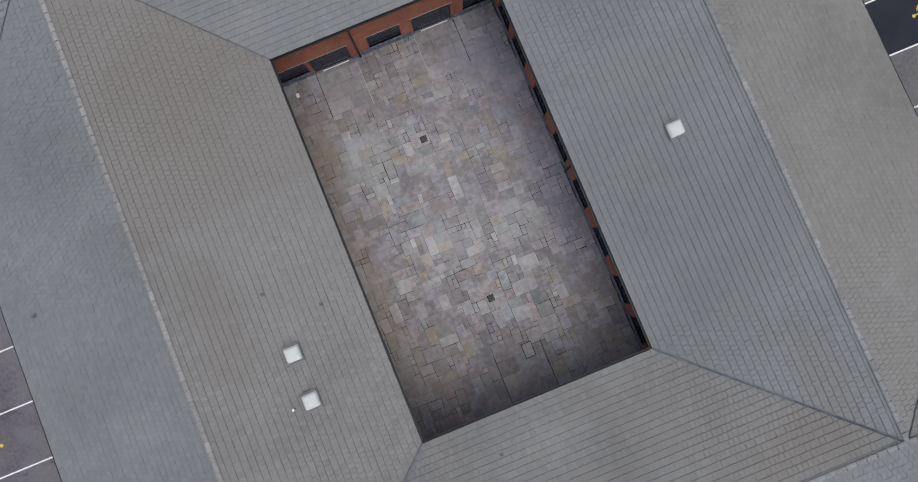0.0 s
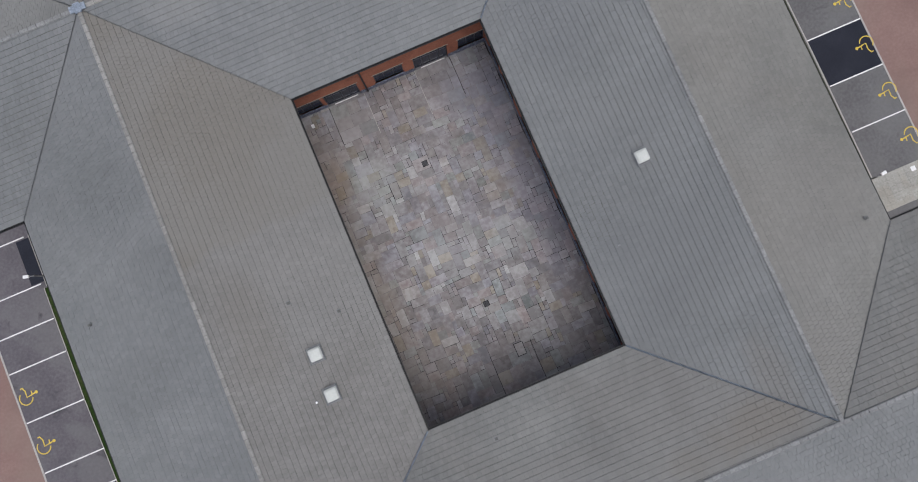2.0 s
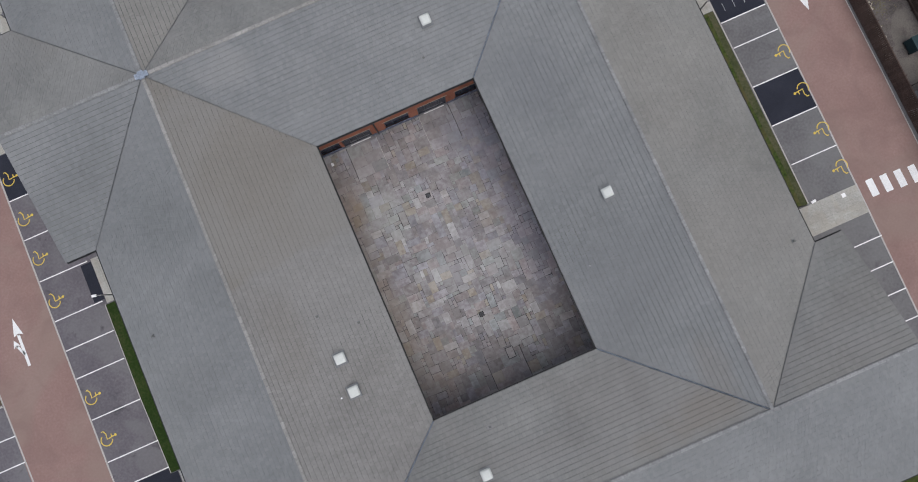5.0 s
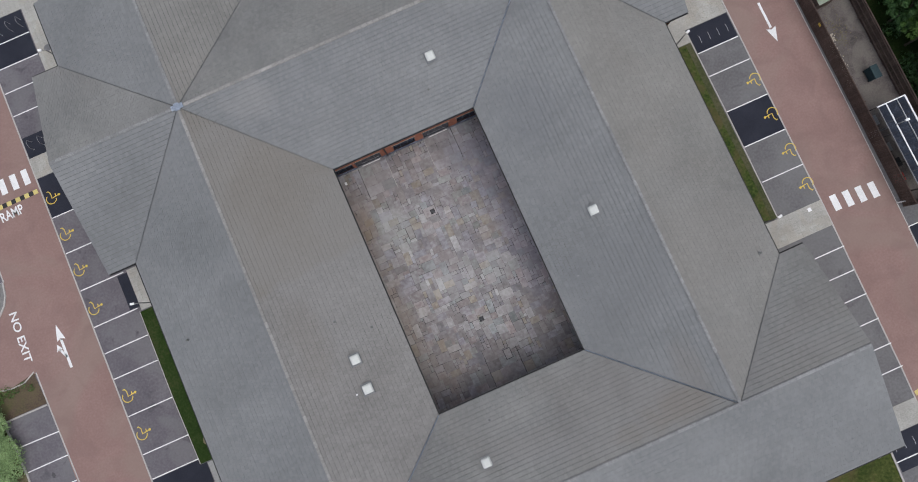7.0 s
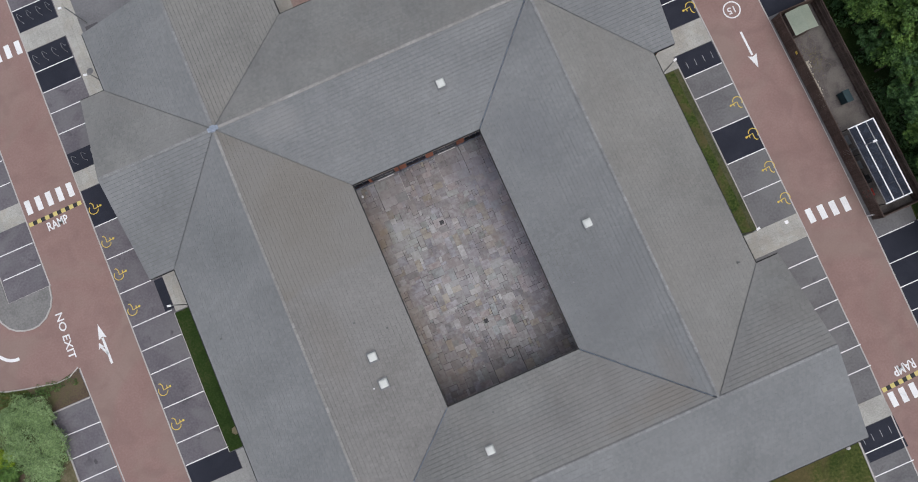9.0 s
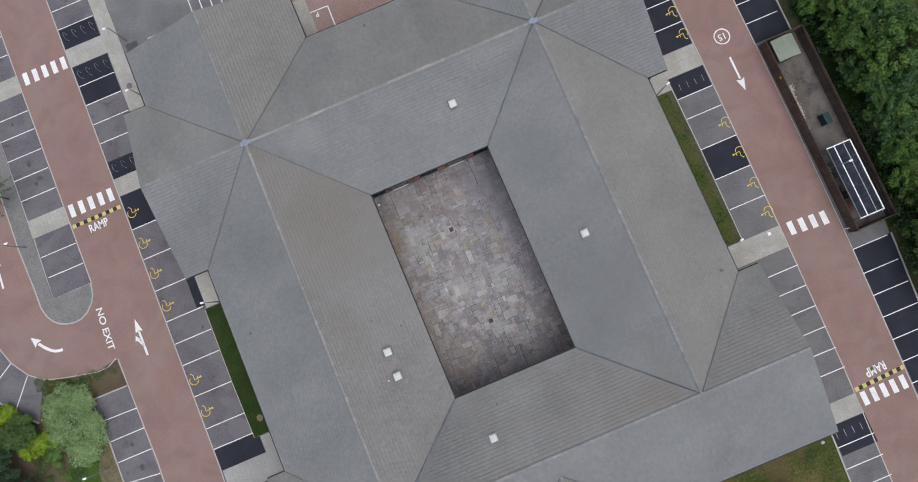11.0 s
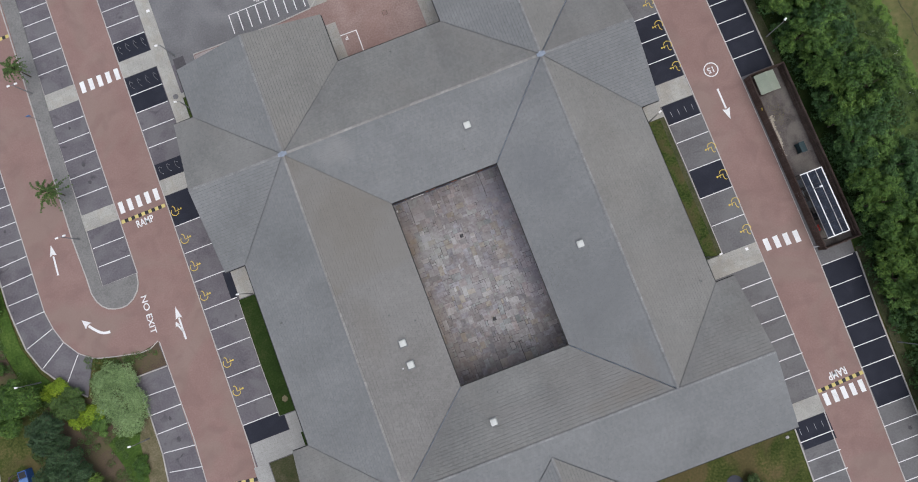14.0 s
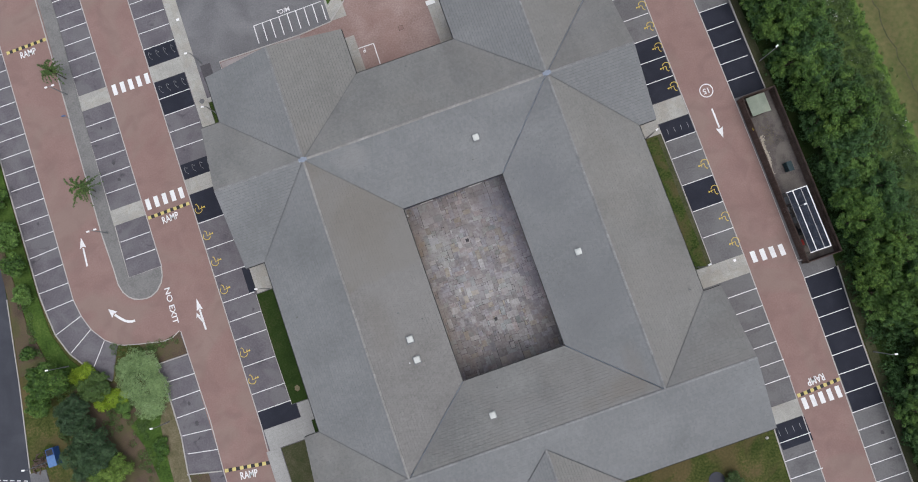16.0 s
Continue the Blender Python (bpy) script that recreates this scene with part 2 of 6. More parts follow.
M["red_road"] = material("red_surfaced_road", [(0.184, 0.112, 0.100), (0.231, 0.149, 0.134), (0.285, 0.195, 0.177)], 0.92, (0.3, 5.5), 0.6, 50, big=0.45, spread=0.32, patch=((0.230, 0.173, 0.150), 0.10, 0.55), stain=((0.165, 0.105, 0.095), 0.35, 0.3, 0.50))
M["red_block"] = material("red_block_paving", [(0.205, 0.140, 0.126), (0.265, 0.190, 0.172), (0.33, 0.252, 0.230)], 0.9, (0.3, 5.0), 0.6, 30, big=0.45, patch=((0.205, 0.120, 0.104), 0.14, 0.4))
M["pale_slab"] = material("pale_concrete_slab", [(0.264, 0.259, 0.238), (0.335, 0.329, 0.305), (0.405, 0.397, 0.370)], 0.9, (0.4, 8.0), 0.4, 30, piece=0.08, patch=((0.30, 0.268, 0.212), 0.5, 0.3))
M["grey_slab"] = material("grey_concrete_path", [(0.245, 0.245, 0.238), (0.30, 0.300, 0.292), (0.355, 0.354, 0.345)], 0.9, (0.35, 8.0), 0.4, 30, piece=0.06, patch=((0.24, 0.24, 0.235), 0.4, 0.3))
M["pink_slab"] = material("pale_pink_concrete", [(0.235, 0.205, 0.200), (0.30, 0.268, 0.262), (0.36, 0.328, 0.32)], 0.9, (0.4, 8.0), 0.4, 30)
M["pale_joint"] = material("pale_joint", [(0.15, 0.145, 0.13), (0.21, 0.205, 0.185)], 0.95, (0.8, 8), 0.3)
M["kerb"] = material("concrete_kerb", [(0.32, 0.305, 0.29), (0.44, 0.42, 0.40)], 0.9, (0.6, 9), 0.3)
M["setts"] = material("grey_setts", [(0.125, 0.122, 0.119), (0.172, 0.168, 0.164), (0.222, 0.217, 0.211)], 0.92, (0.6, 6), 0.8, 12, big=0.4, spread=0.2)
M["white_paint"] = material("white_road_paint", [(0.56, 0.56, 0.56), (0.70, 0.70, 0.70), (0.76, 0.76, 0.76)], 0.7, (0.8, 14), 0.3)
M["yellow_paint"] = material("yellow_road_paint", [(0.52, 0.38, 0.06), (0.66, 0.50, 0.10)], 0.7, (0.8, 14), 0.3)
M["ramp_paint"] = material("faded_yellow_paint", [(0.46, 0.38, 0.12), (0.60, 0.51, 0.20)], 0.75, (0.8, 14), 0.3)
M["oil"] = material("oil_stain", [(0.052, 0.049, 0.055), (0.080, 0.075, 0.082)], 0.7, (2, 14), 0.2)
M["black_paint"] = material("black_road_paint", [(0.02, 0.02, 0.022), (0.035, 0.035, 0.037)], 0.8, (0.8, 14), 0.3)
M["grass"] = material("mown_grass", [(0.029, 0.045, 0.011), (0.058, 0.070, 0.020), (0.115, 0.098, 0.042)], 0.95, (0.3, 4.0), 1.0, 12, big=0.5, spread=0.13, patch=((0.105, 0.076, 0.040), 0.2, 0.6), spec=0.1, bump_dist=0.05)
M["strip_grass"] = material("thin_strip_grass", [(0.022, 0.040, 0.010), (0.048, 0.070, 0.017), (0.090, 0.084, 0.036)], 0.95, (0.5, 5.0), 0.9, 14, big=0.5, spread=0.12, patch=((0.075, 0.062, 0.030), 0.5, 0.6), spec=0.1, bump_dist=0.05)
M["lush"] = material("lush_grass", [(0.027, 0.051, 0.011), (0.048, 0.090, 0.018), (0.088, 0.130, 0.031)], 0.95, (0.5, 4.0), 0.9, 10, spec=0.1, bump_dist=0.05)
# shade by walls and under trees is put into this darker green
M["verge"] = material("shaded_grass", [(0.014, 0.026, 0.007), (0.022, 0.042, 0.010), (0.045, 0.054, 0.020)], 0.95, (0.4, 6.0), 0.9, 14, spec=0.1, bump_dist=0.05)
M["rough"] = material("rough_grass", [(0.034, 0.058, 0.018), (0.056, 0.090, 0.026), (0.090, 0.120, 0.038)], 0.95, (0.4, 3.0), 1.0, 8, big=0.5, spec=0.1, bump_dist=0.08)
M["fringe"] = material("bright_fringe_grass", [(0.055, 0.105, 0.022), (0.085, 0.145, 0.032), (0.120, 0.165, 0.045)], 0.95, (0.5, 4.0), 0.9, 10, spec=0.1, bump_dist=0.05)
M["field"] = material("dry_field_grass", [(0.066, 0.088, 0.028), (0.096, 0.102, 0.040), (0.130, 0.118, 0.054)], 0.95, (0.10, 1.6), 0.9, 9, big=0.45, spec=0.1, bump_dist=0.06, spread=0.16, bands=((0.30, 0.012, 0.1), 0.10))
M["soil"] = material("bare_soil", [(0.054, 0.039, 0.028), (0.088, 0.063, 0.044), (0.105, 0.090, 0.046)], 0.95, (0.4, 7.0), 0.9, 14, bump_dist=0.05, patch=((0.07, 0.078, 0.025), 0.25, 0.6))
M["dry_edge"] = material("dry_bare_edge", [(0.070, 0.074, 0.032), (0.125, 0.108, 0.062), (0.175, 0.15, 0.098)], 0.95, (0.8, 7.0), 0.8, 14, bump_dist=0.04)
M["mossy_edge"] = material("mossy_bare_edge", [(0.030, 0.043, 0.014), (0.056, 0.060, 0.027), (0.088, 0.080, 0.046)], 0.95, (0.8, 6.0), 0.8, 14, bump_dist=0.04)
M["verge_soil"] = material("worn_verge", [(0.026, 0.040, 0.012), (0.046, 0.050, 0.022), (0.078, 0.068, 0.042)], 0.95, (0.6, 6.0), 0.8, 14, bump_dist=0.04)
M["bark"] = material("bark", [(0.05, 0.04, 0.03), (0.10, 0.08, 0.06)], 0.95, (2, 14), 0.8, 20)
M["timber"] = material("brown_stained_timber", [(0.049, 0.034, 0.029), (0.079, 0.055, 0.046), (0.122, 0.089, 0.075)], 0.85, (0.7, 9), 0.5, 20, piece=0.3)
M["yard"] = material("yard_gravel", [(0.060, 0.051, 0.050), (0.096, 0.083, 0.080), (0.140, 0.124, 0.116)], 0.95, (0.5, 9), 0.8, 18, big=0.6, spread=0.12, patch=((0.17, 0.155, 0.135), 0.45, 0.45))
M["opal"] = material("opal_dome", [(0.45, 0.462, 0.440), (0.54, 0.548, 0.525)], 0.45, (1.5, 10), 0.05, spec=0.4)
M["steel"] = material("galvanised_steel", [(0.35, 0.36, 0.37), (0.50, 0.51, 0.52)], 0.45, (3, 20), 0.2, metal=0.6)
M["lamp_grey"] = material("grey_painted_steel", [(0.16, 0.165, 0.17), (0.24, 0.245, 0.25)], 0.5, (3, 20), 0.1)
M["lamp_white"] = material("white_lamp_housing", [(0.72, 0.72, 0.73), (0.80, 0.80, 0.80)], 0.4, (3, 20), 0.05)
M["shed_roof"] = material("pale_green_felt", [(0.36, 0.41, 0.33), (0.46, 0.50, 0.41)], 0.85, (0.6, 8), 0.3)
M["teal"] = material("dark_teal_plastic", [(0.010, 0.028, 0.034), (0.017, 0.042, 0.050)], 0.5, (1, 8), 0.1)
M["blue"] = material("blue_painted_steel", [(0.02, 0.06, 0.22), (0.04, 0.11, 0.32)], 0.5, (0.8, 8), 0.2)
M["blue_lid"] = material("pale_blue_lid", [(0.07, 0.15, 0.34), (0.12, 0.22, 0.42)], 0.5, (0.8, 8), 0.2)
M["dark_panel"] = material("dark_roof_panel", [(0.006, 0.008, 0.016), (0.014, 0.018, 0.030), (0.045, 0.055, 0.078)], 0.6, (1.2, 9), 0.1, spec=0.15)
M["red_box"] = material("red_plastic", [(0.35, 0.03, 0.03), (0.45, 0.05, 0.04)], 0.5, (1, 8), 0.1)


def leaf_material(name, dark, mid, light):
    m = material(name, [dark, mid, light], 0.6, (0.5, 3.0), 0.0, piece=0.8, spec=0.25, big=0.5)
    return m


M["leaf_wood"] = leaf_material("woodland_leaves", (0.024, 0.056, 0.013), (0.053, 0.110, 0.021), (0.112, 0.186, 0.034))
M["leaf_deep"] = leaf_material("deep_green_leaves", (0.019, 0.047, 0.015), (0.035, 0.082, 0.023), (0.066, 0.128, 0.034))
M["leaf_light"] = leaf_material("light_green_leaves", (0.050, 0.104, 0.022), (0.082, 0.155, 0.034), (0.122, 0.205, 0.05))
M["leaf_fresh"] = leaf_material("fresh_green_leaves", (0.064, 0.112, 0.020), (0.105, 0.172, 0.032), (0.160, 0.235, 0.048))
M["leaf_olive"] = leaf_material("olive_green_leaves", (0.040, 0.074, 0.020), (0.064, 0.112, 0.030), (0.098, 0.154, 0.042))
M["leaf_silver"] = leaf_material("pale_silvery_leaves", (0.135, 0.205, 0.082), (0.190, 0.282, 0.118), (0.255, 0.355, 0.165))
M["leaf_lime"] = leaf_material("lime_leaves", (0.12, 0.18, 0.012), (0.175, 0.27, 0.02), (0.27, 0.34, 0.03))
M["leaf_scrub"] = leaf_material("scrub_leaves", (0.030, 0.056, 0.018), (0.054, 0.092, 0.028), (0.092, 0.132, 0.044))
M["leaf_blue"] = leaf_material("blue_green_needles", (0.022, 0.046, 0.021), (0.038, 0.074, 0.032), (0.066, 0.113, 0.048))


# ---------------------------------------------------------------- building blocks
def mesh_of(name, bm, mat=None, smooth=False):
    me = bpy.data.meshes.new(name)
    bm.normal_update()
    bm.to_mesh(me)
    bm.free()
    if mat:
        me.materials.append(mat)
    if smooth:
        for p in me.polygons:
            p.use_smooth = True
    return me


def part(name, bm, mat, parent, label="", smooth=False):
    ob = new(name, mesh_of(name, bm, mat, smooth) if isinstance(bm, bmesh.types.BMesh) else bm)
    ob.parent = parent
    return tagged(ob, label)


def thing(name, label, category, group="", kind="", at=(0, 0, 0)):
    ob = new(name)
    ob.location = at
    return tagged(ob, label, category, group, kind)


def solid(name, bm, mat, label, category, group="", kind="", smooth=False):
    return tagged(new(name, mesh_of(name, bm, mat, smooth)), label, category, group, kind)


def box(bm, x0, y0, z0, x1, y1, z1, bevel=0.0, m=None):
    vs = [Vector((x, y, z)) for z in (z0, z1) for y in (y0, y1) for x in (x0, x1)]
    v = [bm.verts.new(m @ c if m else c) for c in vs]
    fs = [bm.faces.new([v[i] for i in q]) for q in ((0, 2, 3, 1), (4, 5, 7, 6), (0, 1, 5, 4), (2, 6, 7, 3), (0, 4, 6, 2), (1, 3, 7, 5))]
    if bevel:
        es = {e for f in fs for e in f.edges}
        bmesh.ops.bevel(bm, geom=list(es), offset=bevel, segments=2, affect='EDGES', profile=0.7)
    return bm


def boxed(*a, **k):
    return box(bmesh.new(), *a, **k)


def sheet(outline, z, thick=0.0, bm=None):
    """A flat sheet with that outline, its top at z, with sides if it has a thickness."""
    bm = bm or bmesh.new()
    if sum(a[0] * b[1] - b[0] * a[1] for a, b in zip(outline, outline[1:] + outline[:1])) < 0:
        outline = outline[::-1]
    top = [bm.verts.new((x, y, z)) for x, y in outline]
    for a, b, c in tessellate_polygon([[Vector((x, y, 0)) for x, y in outline]]):
        p, q, r = outline[a], outline[b], outline[c]
        turn = (q[0] - p[0]) * (r[1] - p[1]) - (q[1] - p[1]) * (r[0] - p[0])
        bm.faces.new((top[a], top[b], top[c]) if turn > 0 else (top[a], top[c], top[b]))
    if thick:
        low = [bm.verts.new((x, y, z - thick)) for x, y in outline]
        for i in range(len(top)):
            j = (i + 1) % len(top)
            bm.faces.new((top[j], top[i], low[i], low[j]))
    return bm


def rect(x0, y0, x1, y1):
    return [(x0, y0), (x1, y0), (x1, y1), (x0, y1)]


def ribbon(pts, width, z, height=0.0, bm=None, closed=False):
    """A band of that width along a line, raised by height as a kerb is."""
    bm = bm or bmesh.new()
    n = len(pts)
    P = [Vector((*p, 0)) for p in pts]
    L, R = [], []
    for i in range(n):
        a = P[i - 1] if i or closed else P[i]
        b = P[(i + 1) % n] if i < n - 1 or closed else P[i]
        d = (b - a).normalized()
        s = Vector((-d.y, d.x, 0)) * width / 2
        L.append(P[i] + s)
        R.append(P[i] - s)
    top = z + height
    vl = [bm.verts.new((p.x, p.y, top)) for p in L]
    vr = [bm.verts.new((p.x, p.y, top)) for p in R]
    if height:
        bl = [bm.verts.new((p.x, p.y, z)) for p in L]
        br = [bm.verts.new((p.x, p.y, z)) for p in R]
    for i in range(n if closed else n - 1):
        j = (i + 1) % n
        bm.faces.new((vl[i], vr[i], vr[j], vl[j]))
        if height:
            bm.faces.new((vl[j], bl[j], bl[i], vl[i]))
            bm.faces.new((vr[i], br[i], br[j], vr[j]))
    return bm


def tube(bm, pts, r, seg=8, caps=True):
    P = [Vector(p) for p in pts]
    rings = []
    for i, p in enumerate(P):
        d = (P[min(i + 1, len(P) - 1)] - P[max(i - 1, 0)]).normalized()
        s = d.orthogonal().normalized() if abs(d.z) > 0.99 else Vector((-d.y, d.x, 0)).normalized()
        u = d.cross(s)
        rr = r[i] if isinstance(r, (list, tuple)) else r
        rings.append([bm.verts.new(p + rr * (math.cos(2 * math.pi * k / seg) * s + math.sin(2 * math.pi * k / seg) * u)) for k in range(seg)])
    for a, b in zip(rings, rings[1:]):
        for k in range(seg):
            bm.faces.new((a[k], a[(k + 1) % seg], b[(k + 1) % seg], b[k]))
    if caps:
        bm.faces.new(rings[0][::-1])
        bm.faces.new(rings[-1])
    return bm


def words(name, text, size, m, mat, parent, z, stretch=1.0, label=""):
    """Painted letters, flat on the ground, from the built-in font."""
    cu = bpy.data.curves.new(name, 'FONT')
    cu.body, cu.size, cu.align_x, cu.align_y, cu.offset = text, size, 'CENTER', 'CENTER', 0.016
    tmp = new(name, cu)
    bpy.context.view_layer.update()
    me = bpy.data.meshes.new_from_object(tmp.evaluated_get(bpy.context.evaluated_depsgraph_get()))
    bpy.data.objects.remove(tmp)
    me.transform(m @ Matrix.Diagonal((1, stretch, 1, 1)))
    me.transform(Matrix.Translation((0, 0, z)))
    me.materials.clear()
    me.materials.append(mat)
    return part(name, me, None, parent, label)


# ---------------------------------------------------------------- ground, roads and car park
Z_TAR, Z_RED, Z_PATCH, Z_LINE = 0.0, 0.008, 0.014, 0.022
ground = solid("ground", sheet(rect(-1500, -1500, 1500, 1500), -0.06), M["grass"], "rough mown grass reaching to the horizon", "ground", kind="structure")

CURVE_OUT = [(-47.7, 27.3), (-47.5, 24.9), (-47.1, 21.6), (-46.0, 18.7), (-43.9, 15.7), (-41.8, 13.7)]
CURVE_IN = [(-43.7, 25.1), (-43.3, 22.8), (-42.6, 20.8), (-41.3, 18.9), (-39.9, 17.8), (-39.0, 17.45), (-37.3, 17.0), (-34.3, 16.3), (-33.0, 16.35), (-31.9, 16.9)]
ISLAND_END = [(-37.6, 27.0), (-37.6, 25.0), (-37.3, 23.9), (-36.8, 23.1), (-36.2, 22.6), (-35.5, 22.3), (-34.7, 22.15), (-34.0, 22.2), (-33.1, 22.6), (-32.3, 23.4), (-31.9, 24.2), (-31.7, 25.4)]
car_park = solid("car_park_west", sheet([(-48.0, 110), (-47.7, 27.3)] + CURVE_OUT[1:] + [(-39.9, 17.8), (-31.7, 16.7), (-35.9, 13.7), (-35.6, 4.4), (-36.1, -0.1), (-36.1, -60), (-19, -60), (-19, 110)], Z_TAR, 0.3),
                 M["asphalt"], "worn grey asphalt car park beside the building", "car park", kind="structure")
car_park_e = solid("car_park_east", sheet([(30, -60), (45.2, -60), (46.2, -27.8), (47.2, -5.2), (47.6, -1.0), (47.6, 110), (28, 110), (28, -17), (30, -20)], Z_TAR, 0.3),
                   M["asphalt_e"], "worn grey asphalt parking strip by the building", "car park", kind="structure")
car_park_n = solid("car_park_north", sheet(rect(-20.2, 47.9, -1.2, 110), Z_TAR + 0.004, 0.2), M["asphalt_n"], "grey asphalt yard with motorcycle bays", "car park", kind="structure")
court_n = solid("pavement_north", sheet([(-16.6, 44.0), (0, 44.0), (0, 38.0), (12.6, 38.0), (12.6, 110), (2.6, 110), (2.2, 52.5), (1.2, 50.3), (-1.2, 48.3), (-5.5, 48.0), (-16.6, 48.2)], Z_TAR + 0.010, 0.2),
                M["red_block"], "red block-paved forecourt between two wings", "pavement", kind="structure")

road_w = solid("road_west", sheet(rect(-31.7, -60, -25.65, 110), Z_RED, 0.1), M["red_road"], "red surfaced access road with white arrows", "road", kind="structure")
road_far = solid("road_far_west", sheet([(-43.5, 110), (-43.7, 30)] + CURVE_IN[:-1] + [(-31.71, 16.8)] + ISLAND_END[::-1] + [(-37.1, 61.9), (-37.0, 110)], Z_RED - 0.003, 0.1),
                 M["red_road"], "red surfaced road turning round a planted island", "road", kind="structure")
road_e = solid("road_east", sheet([(37.55, 110), (37.65, 20), (37.5, 2), (37.2, -13), (36.6, -26), (35.2, -60), (41.0, -60), (42.2, -27.9), (42.9, -12.5), (43.3, -2.6), (43.6, 21), (43.4, 34), (43.3, 110)], Z_RED, 0.1),
               M["red_road"], "red surfaced access road with white arrow", "road", kind="structure")
far_road = solid("road_outer", sheet([(-48.5, 60), (-51.9, 28.0), (-53.3, 17.1), (-54.9, 6.7), (-60, -40), (-70, -40), (-64, 60)], -0.03, 0.1), M["asphalt_dark"], "dark grey outer road behind the verge", "road", kind="structure")

part("paving_strip", sheet([(-16.5, 44.2), (-16.5, 48.1), (-5.6, 47.95), (-6.6, 44.2)], Z_TAR + 0.016), M["pink_slab"], court_n, "pale pinkish concrete strip")
part("asphalt_strip", sheet(rect(-18.55, 44.25, -16.68, 47.9), Z_TAR), M["asphalt_n"], car_park_n)
# kerbs
solid("pavement_outer", sheet([(-55.0, 6.2), (-52.9, 6.1), (-53.0, 2.0), (-55.6, 2.0)], 0.03, 0.1), M["asphalt_n"], "small grey paved patch beside the outer road", "pavement", kind="structure")
def kerb_line(pts, w):
    solid("kerb", ribbon(pts, w, -0.05, 0.05 + (0.09 if w > 0.13 else 0.016)), M["kerb"], "pale concrete kerb along the road edge", "kerb", "kerbs", "structure")


kerb_line([(-31.7, 110), (-31.7, 62), (-31.65, 25.4)], 0.12)
kerb_line([(-25.65, 110), (-25.65, 2), (-25.9, -3), (-26.8, -40)], 0.12)
kerb_line([(-43.55, 110), (-43.65, 34)] + CURVE_IN, 0.12)
kerb_line([(-31.75, 16.75), (-31.7, 13.7), (-31.5, 5), (-31.75, -1.2), (-32.2, -40)], 0.12)
kerb_line([(-47.9, 110), (-47.7, 34)] + CURVE_OUT, 0.14)
kerb_line([(-37.0, 110), (-37.4, 55), (-37.8, 32)] + ISLAND_END, 0.14)
kerb_line([(-35.9, 13.8), (-31.75, 13.75)], 0.14)
kerb_line([(-35.9, 13.8), (-35.5, 9), (-35.5, 4.4), (-36.0, 0), (-36.1, -12)], 0.14)
kerb_line([(-35.3, 110), (-35.6, 50.3)], 0.12)
kerb_line([(-35.8, 48.1), (-35.9, 34.4)], 0.12)
kerb_line([(-35.9, 32.3), (-36.1, 25.4), (-31.75, 25.4)], 0.12)
kerb_line([(37.6, 110), (37.65, 20), (37.5, 2), (37.2, -13), (36.6, -26), (35.4, -55)], 0.12)
kerb_line([(43.35, 110), (43.55, 21)], 0.12)
kerb_line([(43.55, 20.95), (43.52, 10), (43.32, -2.5)], 0.08)
kerb_line([(43.3, -2.6), (42.9, -12.5), (42.2, -27.9), (41.1, -58)], 0.12)
kerb_line([(47.55, 110), (47.65, 21.1)], 0.14)
kerb_line([(47.6, -2.5), (47.0, -10), (46.2, -27.8), (45.2, -60)], 0.14)
kerb_line([(33.45, 20.9), (33.5, 12.9), (33.4, 2.6)], 0.09)
kerb_line([(-21.3, 18.0), (-21.36, 9.9), (-21.22, 3.6)], 0.07)
kerb_line([(33.2, -17.9), (32.8, -24.4), (31.4, -50)], 0.14)
kerb_line([(-16.6, 44.2), (-16.6, 48.25), (-5.5, 48.05), (-1.2, 48.35), (1.2, 50.35), (2.2, 52.5), (2.6, 100)], 0.14)
kerb_line([(-36.2, -0.25), (-31.9, -1.25)], 0.14)
kerb_line([(-51.9, 28.0), (-53.3, 17.1), (-54.9, 6.7), (-60, -38)], 0.12)


# paving of pale slabs: real slabs with joints
def slab_area(name, x0, y0, x1, y1, z, step, mat, label, gap=0.005, seed=1, single=False):
    """A paved area; single makes each slab a piece of its own."""
    rnd = random.Random(seed)
    base = solid(name, sheet(rect(x0, y0, x1, y1), z - 0.012, 0.2), M["pale_joint"], label, "pavement", kind="structure")
    bm = bmesh.new()
    nx, ny = max(1, round((x1 - x0) / step)), max(1, round((y1 - y0) / step))
    if single:
        w, h = (x1 - x0) / nx, (y1 - y0) / ny
        me = mesh_of("paving_slab", sheet(rect(gap - w / 2, gap - h / 2, w / 2 - gap, h / 2 - gap), 0.0, 0.02), mat)
        for i in range(nx * ny):
            ob = new("paving_slab", me)
            ob.parent = base
            ob.location = (x0 + w * (i % nx + 0.5), y0 + h * (i // nx + 0.5), z + rnd.uniform(-0.003, 0.003))
        return base
    for i in range(nx):
        for j in range(ny):
            a, b = x0 + (x1 - x0) * i / nx, x0 + (x1 - x0) * (i + 1) / nx
            c, d = y0 + (y1 - y0) * j / ny, y0 + (y1 - y0) * (j + 1) / ny
            sheet(rect(a + gap, c + gap, b - gap, d - gap), z + rnd.uniform(-0.003, 0.003), 0.02, bm)
    s = part("paving_slabs", bm, mat, base)
    tagged(s, kind="stuff")
    return base


